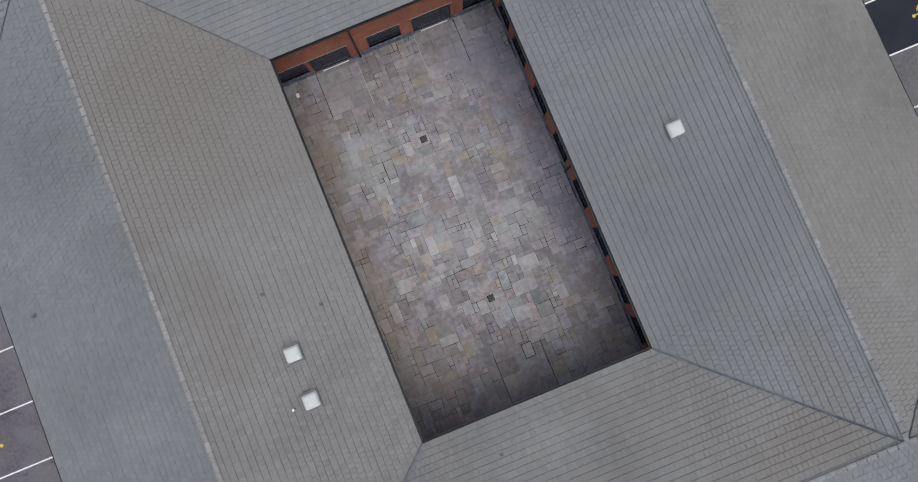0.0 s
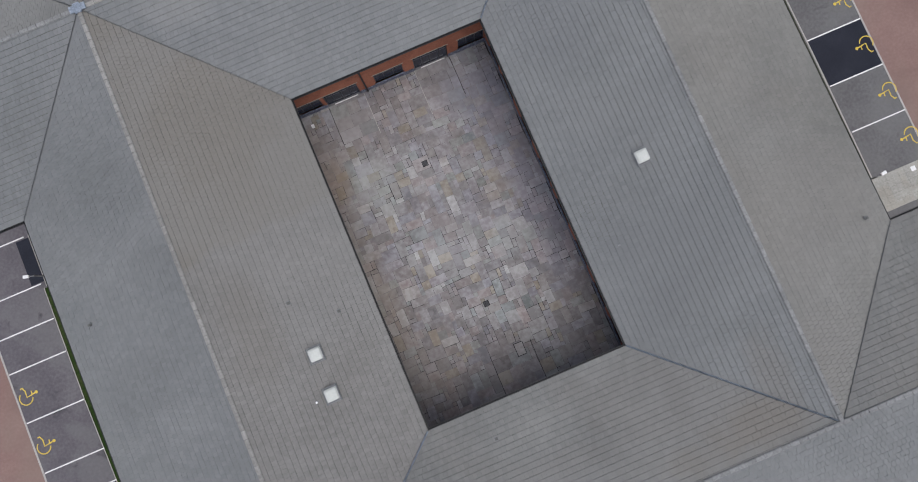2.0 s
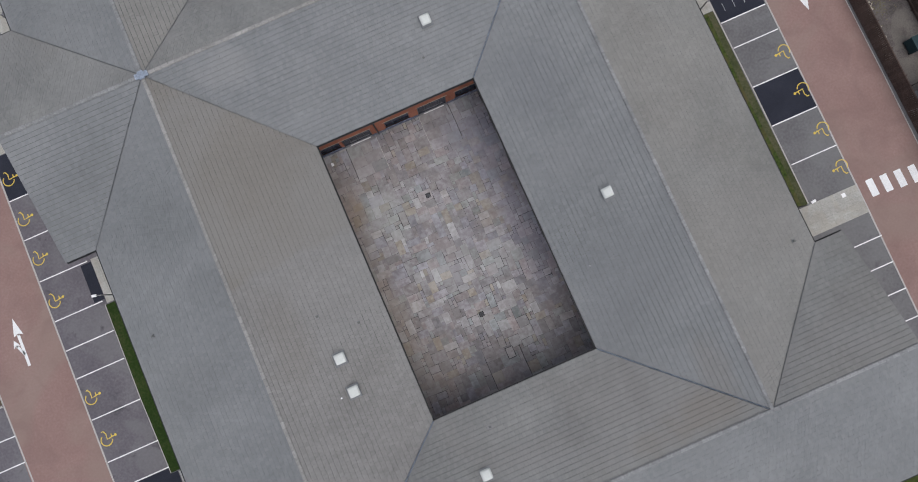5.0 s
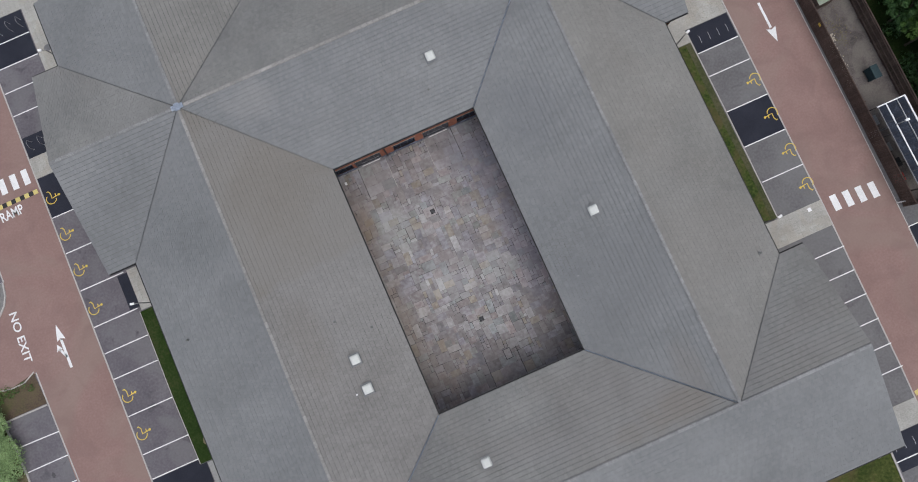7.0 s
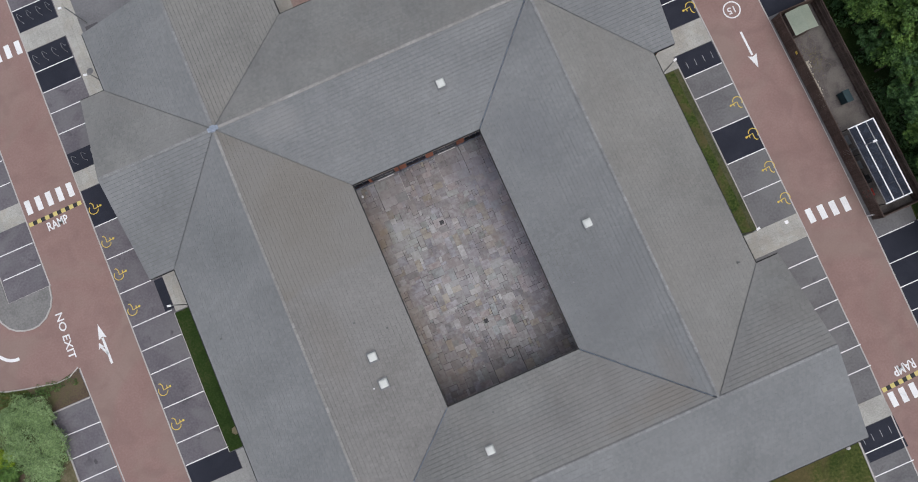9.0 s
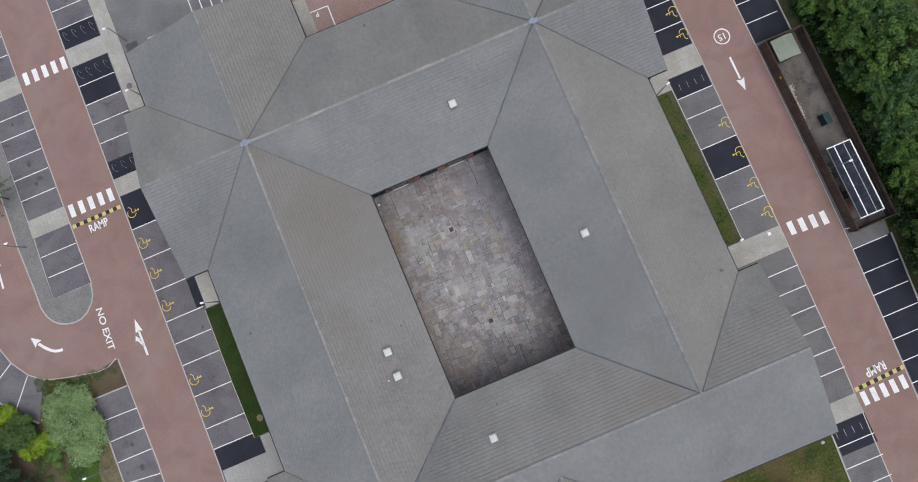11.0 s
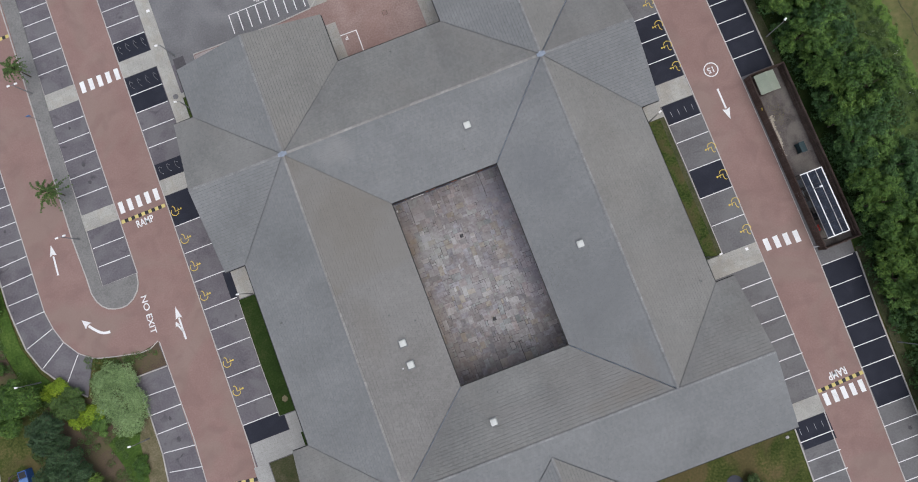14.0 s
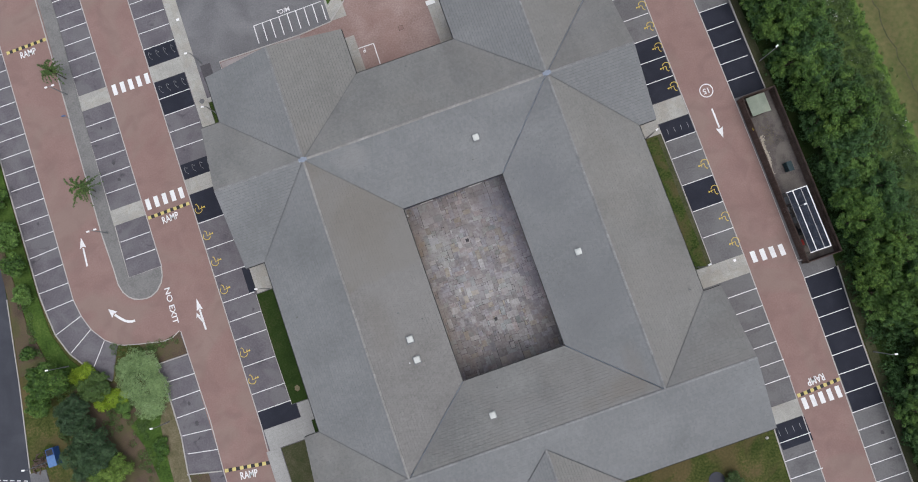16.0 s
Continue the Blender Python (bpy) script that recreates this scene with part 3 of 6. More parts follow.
pavs = [("pavement_west_1", -37.6, 48.15, -31.72, 50.25), ("pavement_west_2", -37.8, 32.35, -31.72, 34.4), ("pavement_west_3", -25.6, 48.6, -21.3, 50.75),
        ("pavement_west_4", -25.6, 32.95, -20.0, 34.95), ("pavement_west_5", -21.3, 38.9, -19.6, 62.0), ("pavement_west_6", -21.1, 18.05, -18.2, 21.9),
        ("pavement_west_7", -19.6, 43.6, -18.6, 44.2), ("pavement_west_8", -25.5, -0.9, -18.0, 1.75), ("pavement_west_9", -20.6, 1.75, -18.0, 3.5), ("pavement_west_10", -26.0, -30, -24.2, -0.9),
        ("pavement_east_1", 31.0, 0.2, 37.45, 2.6), ("pavement_east_2", 32.0, 21.3, 37.55, 23.85), ("pavement_east_3", 30.0, 20.1, 33.4, 22.2), ("pavement_east_4", 32.4, -17.8, 37.1, -15.75),
        ("pavement_north_1", -0.6, 38.4, 1.05, 45.6), ("pavement_north_2", 11.3, 38.4, 13.0, 46.5), ("pavement_north_3", -1.2, 48.4, 1.0, 58.0)]
for i, (nm, a, b, c, d) in enumerate(pavs):
    slab_area(nm, a, b, c, d, 0.03, 0.45, M["grey_slab" if nm in ("pavement_west_8", "pavement_west_9", "pavement_west_10") else "pale_slab"], "pale concrete slab paving joining the car park", seed=i, single=nm in ("pavement_west_4", "pavement_west_6", "pavement_west_8", "pavement_east_1", "pavement_east_2", "pavement_east_3", "pavement_north_1"))
island = solid("pavement_island", sheet([(-37.0, 110), (-37.1, 61.9), (-37.7, 34.4), (-37.7, 32)] + ISLAND_END[1:] + [(-36.1, 25.4), (-35.8, 43.6), (-35.3, 61.5), (-35.3, 110)], 0.07, 0.2), M["setts"], "grey gravelled traffic island with kerbs", "island", kind="structure")

# grass, planting beds and soil
def ragged(xa, ya, xb, yb, step=0.8, by=0.55):
    """A wavering edge between two places."""
    r = random.Random(77)
    n = int(math.hypot(xb - xa, yb - ya) / step)
    return [(xa + (xb - xa) * k / n + r.uniform(-by, by), ya + (yb - ya) * k / n) for k in range(1, n)]


def bed(nm, pts, mt, lab):
    lift = {"grass_bed": 0.045, "field": -0.01, "lush_strip": 0.032, "woodland_floor": -0.02, "lawn": 0.02, "soil_bed": 0.012}[nm] + (0.037 if mt in ("dry_edge", "mossy_edge") else 0.012 if mt == "fringe" else 0)
    solid(nm, sheet(pts, lift, 0.1), M[mt], lab, "grass" if "soil" not in nm else "soil", kind="structure")


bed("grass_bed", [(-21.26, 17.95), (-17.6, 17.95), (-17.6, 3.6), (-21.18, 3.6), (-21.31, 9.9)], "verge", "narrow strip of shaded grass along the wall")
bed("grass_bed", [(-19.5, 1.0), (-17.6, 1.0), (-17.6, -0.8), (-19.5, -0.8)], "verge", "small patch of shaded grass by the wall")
bed("grass_bed", [(-24.1, -1.0), (-20.6, -1.0), (-20.6, -30), (-24.1, -30)], "verge_soil", "strip of thin worn grass beside the path")
bed("soil_bed", [(-20.2, 5.55), (-19.85, 5.65), (-19.6, 5.3), (-19.7, 4.95), (-20.05, 4.85), (-20.3, 5.15)], "dry_edge", "small bare patch in the grass strip")
bed("grass_bed", [(33.35, 20.05), (29.0, 20.05), (29.0, 2.7), (33.3, 2.7)], "strip_grass", "narrow strip of patchy grass along the wall")
bed("soil_bed", [(33.36, 20.05), (32.85, 20.05), (32.75, 12), (32.9, 6), (32.8, 2.7), (33.32, 2.7)], "mossy_edge", "dry bare edge of the grass strip by the kerb")
bed("soil_bed", [(-35.6, 9.0), (-36.6, 9.0), (-37.6, 6.6), (-37.9, 2), (-38.4, -12), (-36.2, -12), (-36.1, 0), (-35.6, 4.4)], "dry_edge", "strip of dry tan grass beside the bays")
bed("lawn", [(33.1, -17.9), (30.6, -17.4), (13, -17.0), (13, -60), (31.4, -60)], "grass", "patchy lawn with worn soil south of the roof")
bed("soil_bed", [(-37.3, 17.0), (-34.3, 16.35), (-31.95, 16.8), (-31.75, 13.9), (-35.8, 13.9), (-36.6, 15.6)], "soil", "bare soil planting bed at the corner")
bed("soil_bed", [(-48.4, 13.4), (-45.5, 14.9), (-41.6, 13.3), (-38, 11), (-36.2, 4), (-36.3, -30), (-50, -30), (-49.6, 5)], "soil", "bare brown soil under the shrubs")
bed("soil_bed", [(-50.3, 60), (-50.5, 32), (-50.3, 24.0), (-49.0, 18.0), (-52.9, 18.0), (-51.7, 28.0), (-51.0, 60)], "soil", "brown dry verge beside the outer road")
bed("soil_bed", [(-36.1, -0.35), (-33.6, -0.95), (-33.7, -30), (-36.1, -30)], "soil", "bare soil bed south of the bays")
bed("lush_strip", [(-36.6, 9.0), (-39.2, 8.8), (-41.2, 7.6), (-40.2, 4.5), (-39.6, 0), (-40.2, -12), (-38.4, -12), (-37.9, 2), (-37.6, 6.6)], "lush", "bright green grass between the soil beds")
bed("lush_strip", [(-48.0, 60), (-48.0, 27.3), (-47.7, 22.0), (-46.4, 18.3), (-44.2, 15.2), (-46.4, 14.8), (-48.8, 18.2), (-50.2, 24.0), (-50.4, 32), (-50.2, 60)], "lush", "bright green grass verge beside the kerb")
bed("grass_bed", [(-19.55, 38.9), (-17.3, 38.9), (-17.3, 43.55), (-19.55, 43.55)], "strip_grass", "small patch of grass by the wall")
bed("grass_bed", [(-0.9, 50.6), (2.0, 53.0), (2.2, 62), (-0.9, 62)], "lush", "small grass patch beside the forecourt")
bed("soil_bed", [(47.72, 120), (47.75, 21.0), (48.9, 21.0), (48.6, 34), (48.8, 48), (48.6, 120)], "verge_soil", "bare worn verge between the kerb and the trees")
bed("soil_bed", [(47.72, -2.0), (46.4, -27.8), (45.3, -80), (46.4, -80), (47.3, -28), (48.2, -14), (48.9, -2.0)], "verge_soil", "bare worn verge between the kerb and the trees")
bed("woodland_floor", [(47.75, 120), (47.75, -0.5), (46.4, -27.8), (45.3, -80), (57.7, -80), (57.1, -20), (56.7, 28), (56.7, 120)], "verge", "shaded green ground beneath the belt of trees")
bed("lush_strip", [(56.6, 120), (56.6, 28), (57.0, -20), (57.6, -80), (62.9, -80), (62.4, -20)] + ragged(62.4, -20, 62.2, 10, 0.8, 0.4) + [(62.2, 10)] + ragged(62.2, 10, 62.1, 45, 0.8, 0.4) + [(62.1, 120)], "rough", "rough green grass between the trees and the field")
bed("lush_strip", [(61.35, 120), (61.3, 28), (61.4, -20), (61.8, -80), (63.2, -80), (62.8, -20)] + ragged(62.8, -20, 62.6, 10, 0.7, 0.3) + ragged(62.6, 10, 62.5, 60, 0.7, 0.3) + [(62.5, 120)], "fringe", "bright green grass along the edge of the field")
bed("field", [(61.9, 120), (61.9, 28), (62.0, 8), (62.2, -20), (62.6, -80), (400, -80), (400, 120)], "field", "open field of dry grass beyond the trees")


# ---------------------------------------------------------------- painted markings
def bay_line(parent, p, q, w=0.092, mat="white_paint", z=Z_LINE):
    part("bay_line", ribbon([p, q], w, z), M[mat], parent)


def patch(parent, x0, y0, x1, y1, mat="fresh"):
    part("asphalt_patch", sheet([(x0, y0), (x1, y0), (x1, y1), (x0, y1)], Z_PATCH), M[mat], parent, "fresh black asphalt")


def disabled_symbol(parent, x, y, head):
    """Yellow wheelchair sign; head is +1 when its top points east, -1 west."""
    bm = bmesh.new()
    def at(n, e):
        return (x + head * e, y + head * n)
    w = 0.076
    ribbon([at(0.46 * math.sin(radians(a)), 0.46 * math.cos(radians(a))) for a in range(132, 360, 12)], w, Z_LINE, bm=bm)
    ribbon([at(0.70, -0.20), at(0.74, -0.06), at(0.48, 0.09), at(0.02, 0.07), at(0.07, 0.40), at(0.11, 0.66)], w * 1.1, Z_LINE + 0.002, bm=bm)
    ribbon([at(0.08, 0.46), at(0.34, 0.48)], w, Z_LINE + 0.004, bm=bm)
    cx, cy = at(0.13, 0.78)
    sheet([(cx + 0.11 * math.cos(k * math.pi / 5), cy + 0.11 * math.sin(k * math.pi / 5)) for k in range(10)], Z_LINE + 0.006, 0, bm)
    part("wheelchair_sign", bm, M["yellow_paint"], parent, "yellow painted wheelchair sign")


XA0, XA1, XB0, XB1 = -35.65, -31.8, -25.55, -21.4
for y in [61.5 + 2.2 * k for k in range(1, 12)][::-1] + [61.5, 59.5, 57.4, 55.2, 52.9, 46.0, 43.8, 41.4, 39.1, 36.7, 30.1, 27.75]:
    bay_line(car_park, (XA0 - 0.15, y), (XA1, y))
for y in [57.6 + 2.2 * k for k in range(1, 12)] + [57.6, 55.5, 53.25, 46.2, 43.9, 41.55, 39.25, 29.0, 25.5, 21.85, 18.35, 15.8, 13.4, 9.9, 6.35, 4.1]:
    bay_line(car_park, (XB0, y), (XB1 + (0.2 if y < 7 else 0), y))
for y0, y1 in ((50.8, 53.2), (46.25, 48.55), (43.95, 46.15), (34.95, 37.0), (29.05, 32.9)):
    patch(car_park, XB0, y0, XB1, y1)
patch(car_park, XB0, 1.78, -20.66, 3.56)
patch(car_park, XB0, 3.56, -21.2, 4.02)
patch(car_park, -22.05, 18.45, -21.12, 21.7)
for k in range(24):
    y = 34.4 + 2.26 * k
    bay_line(car_park, (-47.55, y), (-43.7, y))
for a, b in (((-47.6, 32.0), (-43.75, 32.2)), ((-47.6, 29.7), (-43.75, 29.9)), ((-47.65, 27.3), (-43.75, 27.4)), ((-47.4, 24.9), (-43.7, 25.1)), ((-47.0, 21.6), (-43.4, 22.8)), ((-45.9, 18.75), (-42.65, 20.75)), ((-43.85, 15.8), (-41.4, 18.8))):
    bay_line(car_park, a, b)
for a, b in ((11.3, 11.2), (9.0, 9.0), (6.7, 6.7), (4.4, 4.0), (2.1, 1.4)):
    bay_line(car_park, (-35.4, a), (-31.65, b))
for y in (30.8, 27.2, 23.7, 19.95, 11.6, 8.1):
    disabled_symbol(car_park, -25.0, y - 0.1, 1)

XF0, XF1 = 33.55, 37.5
for y in [35.25, 32.1, 29.25, 26.55, 18.85, 16.55, 13.0, 9.5, 6.05, -1.85, -4.05, -6.3, -8.6, -10.9, -13.0, -20.0, -22.2, -24.3, -26.4, -28.6, -30.8] + [38.4, 41.5, 44.6, 47, 49.4, 51.8]:
    dx = 0 if y > -14 else -0.45 + (y + 20) * 0.05
    bay_line(car_park_e, (XF0 + dx - (0.1 if y < -14 else 0), y), (XF1 + dx * 0.9 - (0.15 if -14 < y < -3 else 0), y))
for y0, y1 in ((29.3, 32.05), (26.6, 29.2), (23.9, 26.5), (18.9, 21.25), (9.55, 12.95), (-20.9, -17.85)):
    patch(car_park_e, XF0 - (0.3 if y0 < 0 else 0), y0, XF1 - (0.4 if y0 < 0 else 0), y1)
for y in (36.55, 33.65, 30.72, 28.0, 25.3, 14.75, 11.3, 7.75, 4.4):
    disabled_symbol(car_park_e, 37.15, y, -1)
part("asphalt_patch", sheet([(43.45, 33.05), (43.6, 21.15), (47.6, 21.15), (47.45, 33.0)], Z_PATCH), M["fresh"], car_park_e, "fresh black asphalt")
part("asphalt_patch", sheet([(43.35, -2.65), (42.75, -19.5), (46.6, -19.4), (47.5, -2.5)], Z_PATCH), M["fresh"], car_park_e, "fresh black asphalt")
for y, d in ((33.05, 0), (30.5, 0), (28.1, 0), (25.8, 0), (23.5, 0), (35.5, 0), (37.9, 0), (40.3, 0), (42.7, 0), (45.1, 0)):
    bay_line(car_park_e, (43.5, y), (47.2, y))
for k, y in enumerate((-2.6, -5.25, -7.65, -10.0, -12.4, -14.75, -17.05, -19.45, -21.6, -23.7, -25.75, -27.85, -29.9, -32)):
    bay_line(car_park_e, (43.3 - 0.043 * (-2.6 - y), y), (47.15 - 0.035 * (-2.6 - y), y))


def zebra(parent, xs, y, w, l, fall=0.0):
    """A row of stripes; each next one lies lower by fall."""
    y += fall
    for x in xs:
        y -= fall
        part("crossing_stripe", sheet(rect(x - w / 2, y - l / 2, x + w / 2, y + l / 2), Z_LINE), M["white_paint"], parent)


def ramp_strip(parent, x0, y0, x1, y1, n=12):
    for k in range(n):
        a, b = k / n, (k + 1) / n
        p, q = (x0 + (x1 - x0) * a, y0 + (y1 - y0) * a), (x0 + (x1 - x0) * b, y0 + (y1 - y0) * b)
        part("ramp_block", ribbon([p, q], 0.42, Z_LINE - 0.002), M["ramp_paint" if k % 2 == 0 else "black_paint"], parent)


zebra(road_w, [-30.95 + 1.12 * k for k in range(5)], 33.55, 0.57, 1.45)
zebra(road_w, [-30.75 + 1.12 * k for k in range(5)], 49.45, 0.57, 1.45)
zebra(road_e, [38.55 + 1.17 * k for k in range(4)], 1.85, 0.60, 1.42, 0.11)
zebra(road_e, [37.78 + 1.06 * k for k in range(5)], -16.6, 0.56, 1.40)
ramp_strip(road_w, -31.5, 31.85, -25.9, 31.9, 13)
ramp_strip(road_w, -31.6, -1.35, -26.0, -2.2, 12)
ramp_strip(road_far, -43.0, 59.15, -37.5, 59.2, 13)
ramp_strip(road_e, 37.25, -15.5, 42.75, -15.25, 13)
words("road_word", "RAMP", 0.86, pose(-28.8, 30.9, 0, 0, 0, 2), M["white_paint"], road_w, Z_LINE, 1.45)
words("road_word", "RAMP", 0.86, pose(-28.9, -2.75, 0, 0, 0, -7), M["white_paint"], road_w, Z_LINE, 1.45)
words("road_word", "RAMP", 0.86, pose(-40.3, 58.15, 0, 0, 0, 0), M["white_paint"], road_far, Z_LINE, 1.45)
words("road_word", "RAMP", 0.86, pose(40.05, -14.35, 0, 0, 0, 182), M["white_paint"], road_e, Z_LINE, 1.45)
words("road_words", "NO EXIT", 1.2, pose(-31.95, 20.25, 0, 0, 0, -92), M["white_paint"], road_far, Z_LINE + 0.004, 0.84)
words("speed_number", "15", 0.98, pose(40.7, 23.3, 0, 0, 0, 180), M["white_paint"], road_e, Z_LINE)
part("speed_ring", ribbon([(40.7 + 0.82 * math.cos(k * math.pi / 18), 23.3 + 0.82 * math.sin(k * math.pi / 18)) for k in range(36)], 0.13, Z_LINE, closed=True), M["white_paint"], road_e, "white painted speed roundel")


def arrow(parent, pts, head_l=1.3, head_w=0.95, w=0.2):
    P = [Vector(p) for p in pts]
    d = (P[-1] - P[-2]).normalized()
    s = Vector((-d.y, d.x))
    neck = P[-1] - d * head_l
    bm = ribbon([tuple(p) for p in P[:-1]] + [tuple(neck)], w, Z_LINE)
    sheet([tuple(P[-1]), tuple(neck + s * head_w / 2), tuple(neck + d * 0.18), tuple(neck - s * head_w / 2)], Z_LINE + 0.002, 0, bm)
    return part("road_arrow", bm, M["white_paint"], parent)


arrow(road_w, [(-28.65, 15.9), (-28.65, 18.6), (-28.65, 20.0)], 1.5, 0.8, 0.24)
arrow(road_w, [(-28.68, 16.9), (-28.85, 17.3), (-29.1, 17.9), (-29.15, 18.3)], 0.65, 0.62, 0.2)
arrow(road_far, [(-36.9, 19.98), (-37.3, 20.0), (-37.7, 20.12), (-38.1, 20.36), (-38.45, 20.7), (-38.8, 21.1), (-39.15, 21.55), (-39.75, 22.5)], 1.15, 1.0, 0.31)
arrow(road_far, [(-40.75, 28.6), (-40.6, 31.0), (-40.5, 32.4)], 1.4, 0.85, 0.22)
arrow(road_e, [(40.5, 20.9), (40.5, 18.6), (40.48, 16.95)], 1.4, 0.9, 0.22)
for k in range(6):
    x = -60.1 + 0.82 * k
    bay_line(far_road, (x, 7.15 - 0.30 * k), (x + 0.5, 6.97 - 0.30 * k), 0.11, z=-0.02)
# oil spots in the bays
ro = random.Random(31)
for x, y, r_ in ((-33.4, 7.9, 0.24), (-33.2, 5.3, 0.27), (-33.7, 40.2, 0.22), (-33.6, 37.9, 0.25), (-33.9, 45.2, 0.18), (-23.3, 44.9, 0.2), (45.1, -22.7, 0.25), (45.3, -24.8, 0.2), (-45.3, 36.0, 0.2)):
    ring = [(x + r_ * ro.uniform(0.6, 1.1) * math.cos(k * math.pi / 7), y + 1.2 * r_ * ro.uniform(0.6, 1.1) * math.sin(k * math.pi / 7)) for k in range(14)]
    part("oil_stain", sheet(ring, Z_RED - 0.002), M["oil"], car_park if x < 0 else car_park_e, "dark oil stain")
# motorcycle bays
bay_line(car_park_n, (-10.95, 51.3), (-1.6, 51.4))
for k in range(9):
    x = -10.9 + k * 1.16
    bay_line(car_park_n, (x, 51.3 if k < 8 else 50.9), (x - 0.05, 48.8), 0.12)
words("road_word", "M/Cs", 0.8, pose(-6.6, 51.95, 0, 0, 0, 180), M["white_paint"], car_park_n, Z_LINE + 0.004)
bay_line(court_n, (0.8, 43.7), (3.1, 43.65), 0.12)
bay_line(court_n, (3.1, 43.65), (3.05, 40.8), 0.12)
words("road_word", "P", 0.75, pose(1.7, 43.2, 0, 0, 0, 180), M["white_paint"], court_n, Z_LINE + 0.004)
part("crossing_stripe", sheet(rect(11.2, 46.0, 12.4, 46.6), Z_LINE + 0.02), M["white_paint"], court_n)
part("asphalt_patch", sheet(rect(-19.2, 46.4, -17.85, 48.6), Z_PATCH + 0.004), M["oil"], car_park_n, "dark asphalt patch")

# ---------------------------------------------------------------- the building
EAVE, RIDGE = 5.82, 7.93
X0, X1, Y0, Y1 = 0.16, 12.44, 0.10, 21.06             # courtyard eaves
XW, XE, YN, YS = -17.05, 29.19, 38.14, -15.96          # outer eaves
RW, RE, RN, RS = -8.63, 20.80, 29.83, -7.55           # ridges
YW, YE = 20.57, 0.68                                 # side eaves of the north-west and south-east wings
GW, GE, GN, GS = -19.37, 31.30, 43.94, -18.87           # gable ends
FLOOR = 0.38
COURSE, TILE = 0.325, 0.25
building = thing("office_building", "single-storey brick office building with grey tiled roofs round a courtyard", "building")


def clip(poly, a, b, c):
    """Keep the part of a convex outline where a*u + b*v <= c."""
    out = []
    for p, q in zip(poly, poly[1:] + poly[:1]):
        sp, sq = a * p[0] + b * p[1] - c, a * q[0] + b * q[1] - c
        if sp <= 0:
            out.append(p)
        if sp * sq < 0:
            t = sp / (sp - sq)
            out.append((p[0] + t * (q[0] - p[0]), p[1] + t * (q[1] - p[1])))
    return out


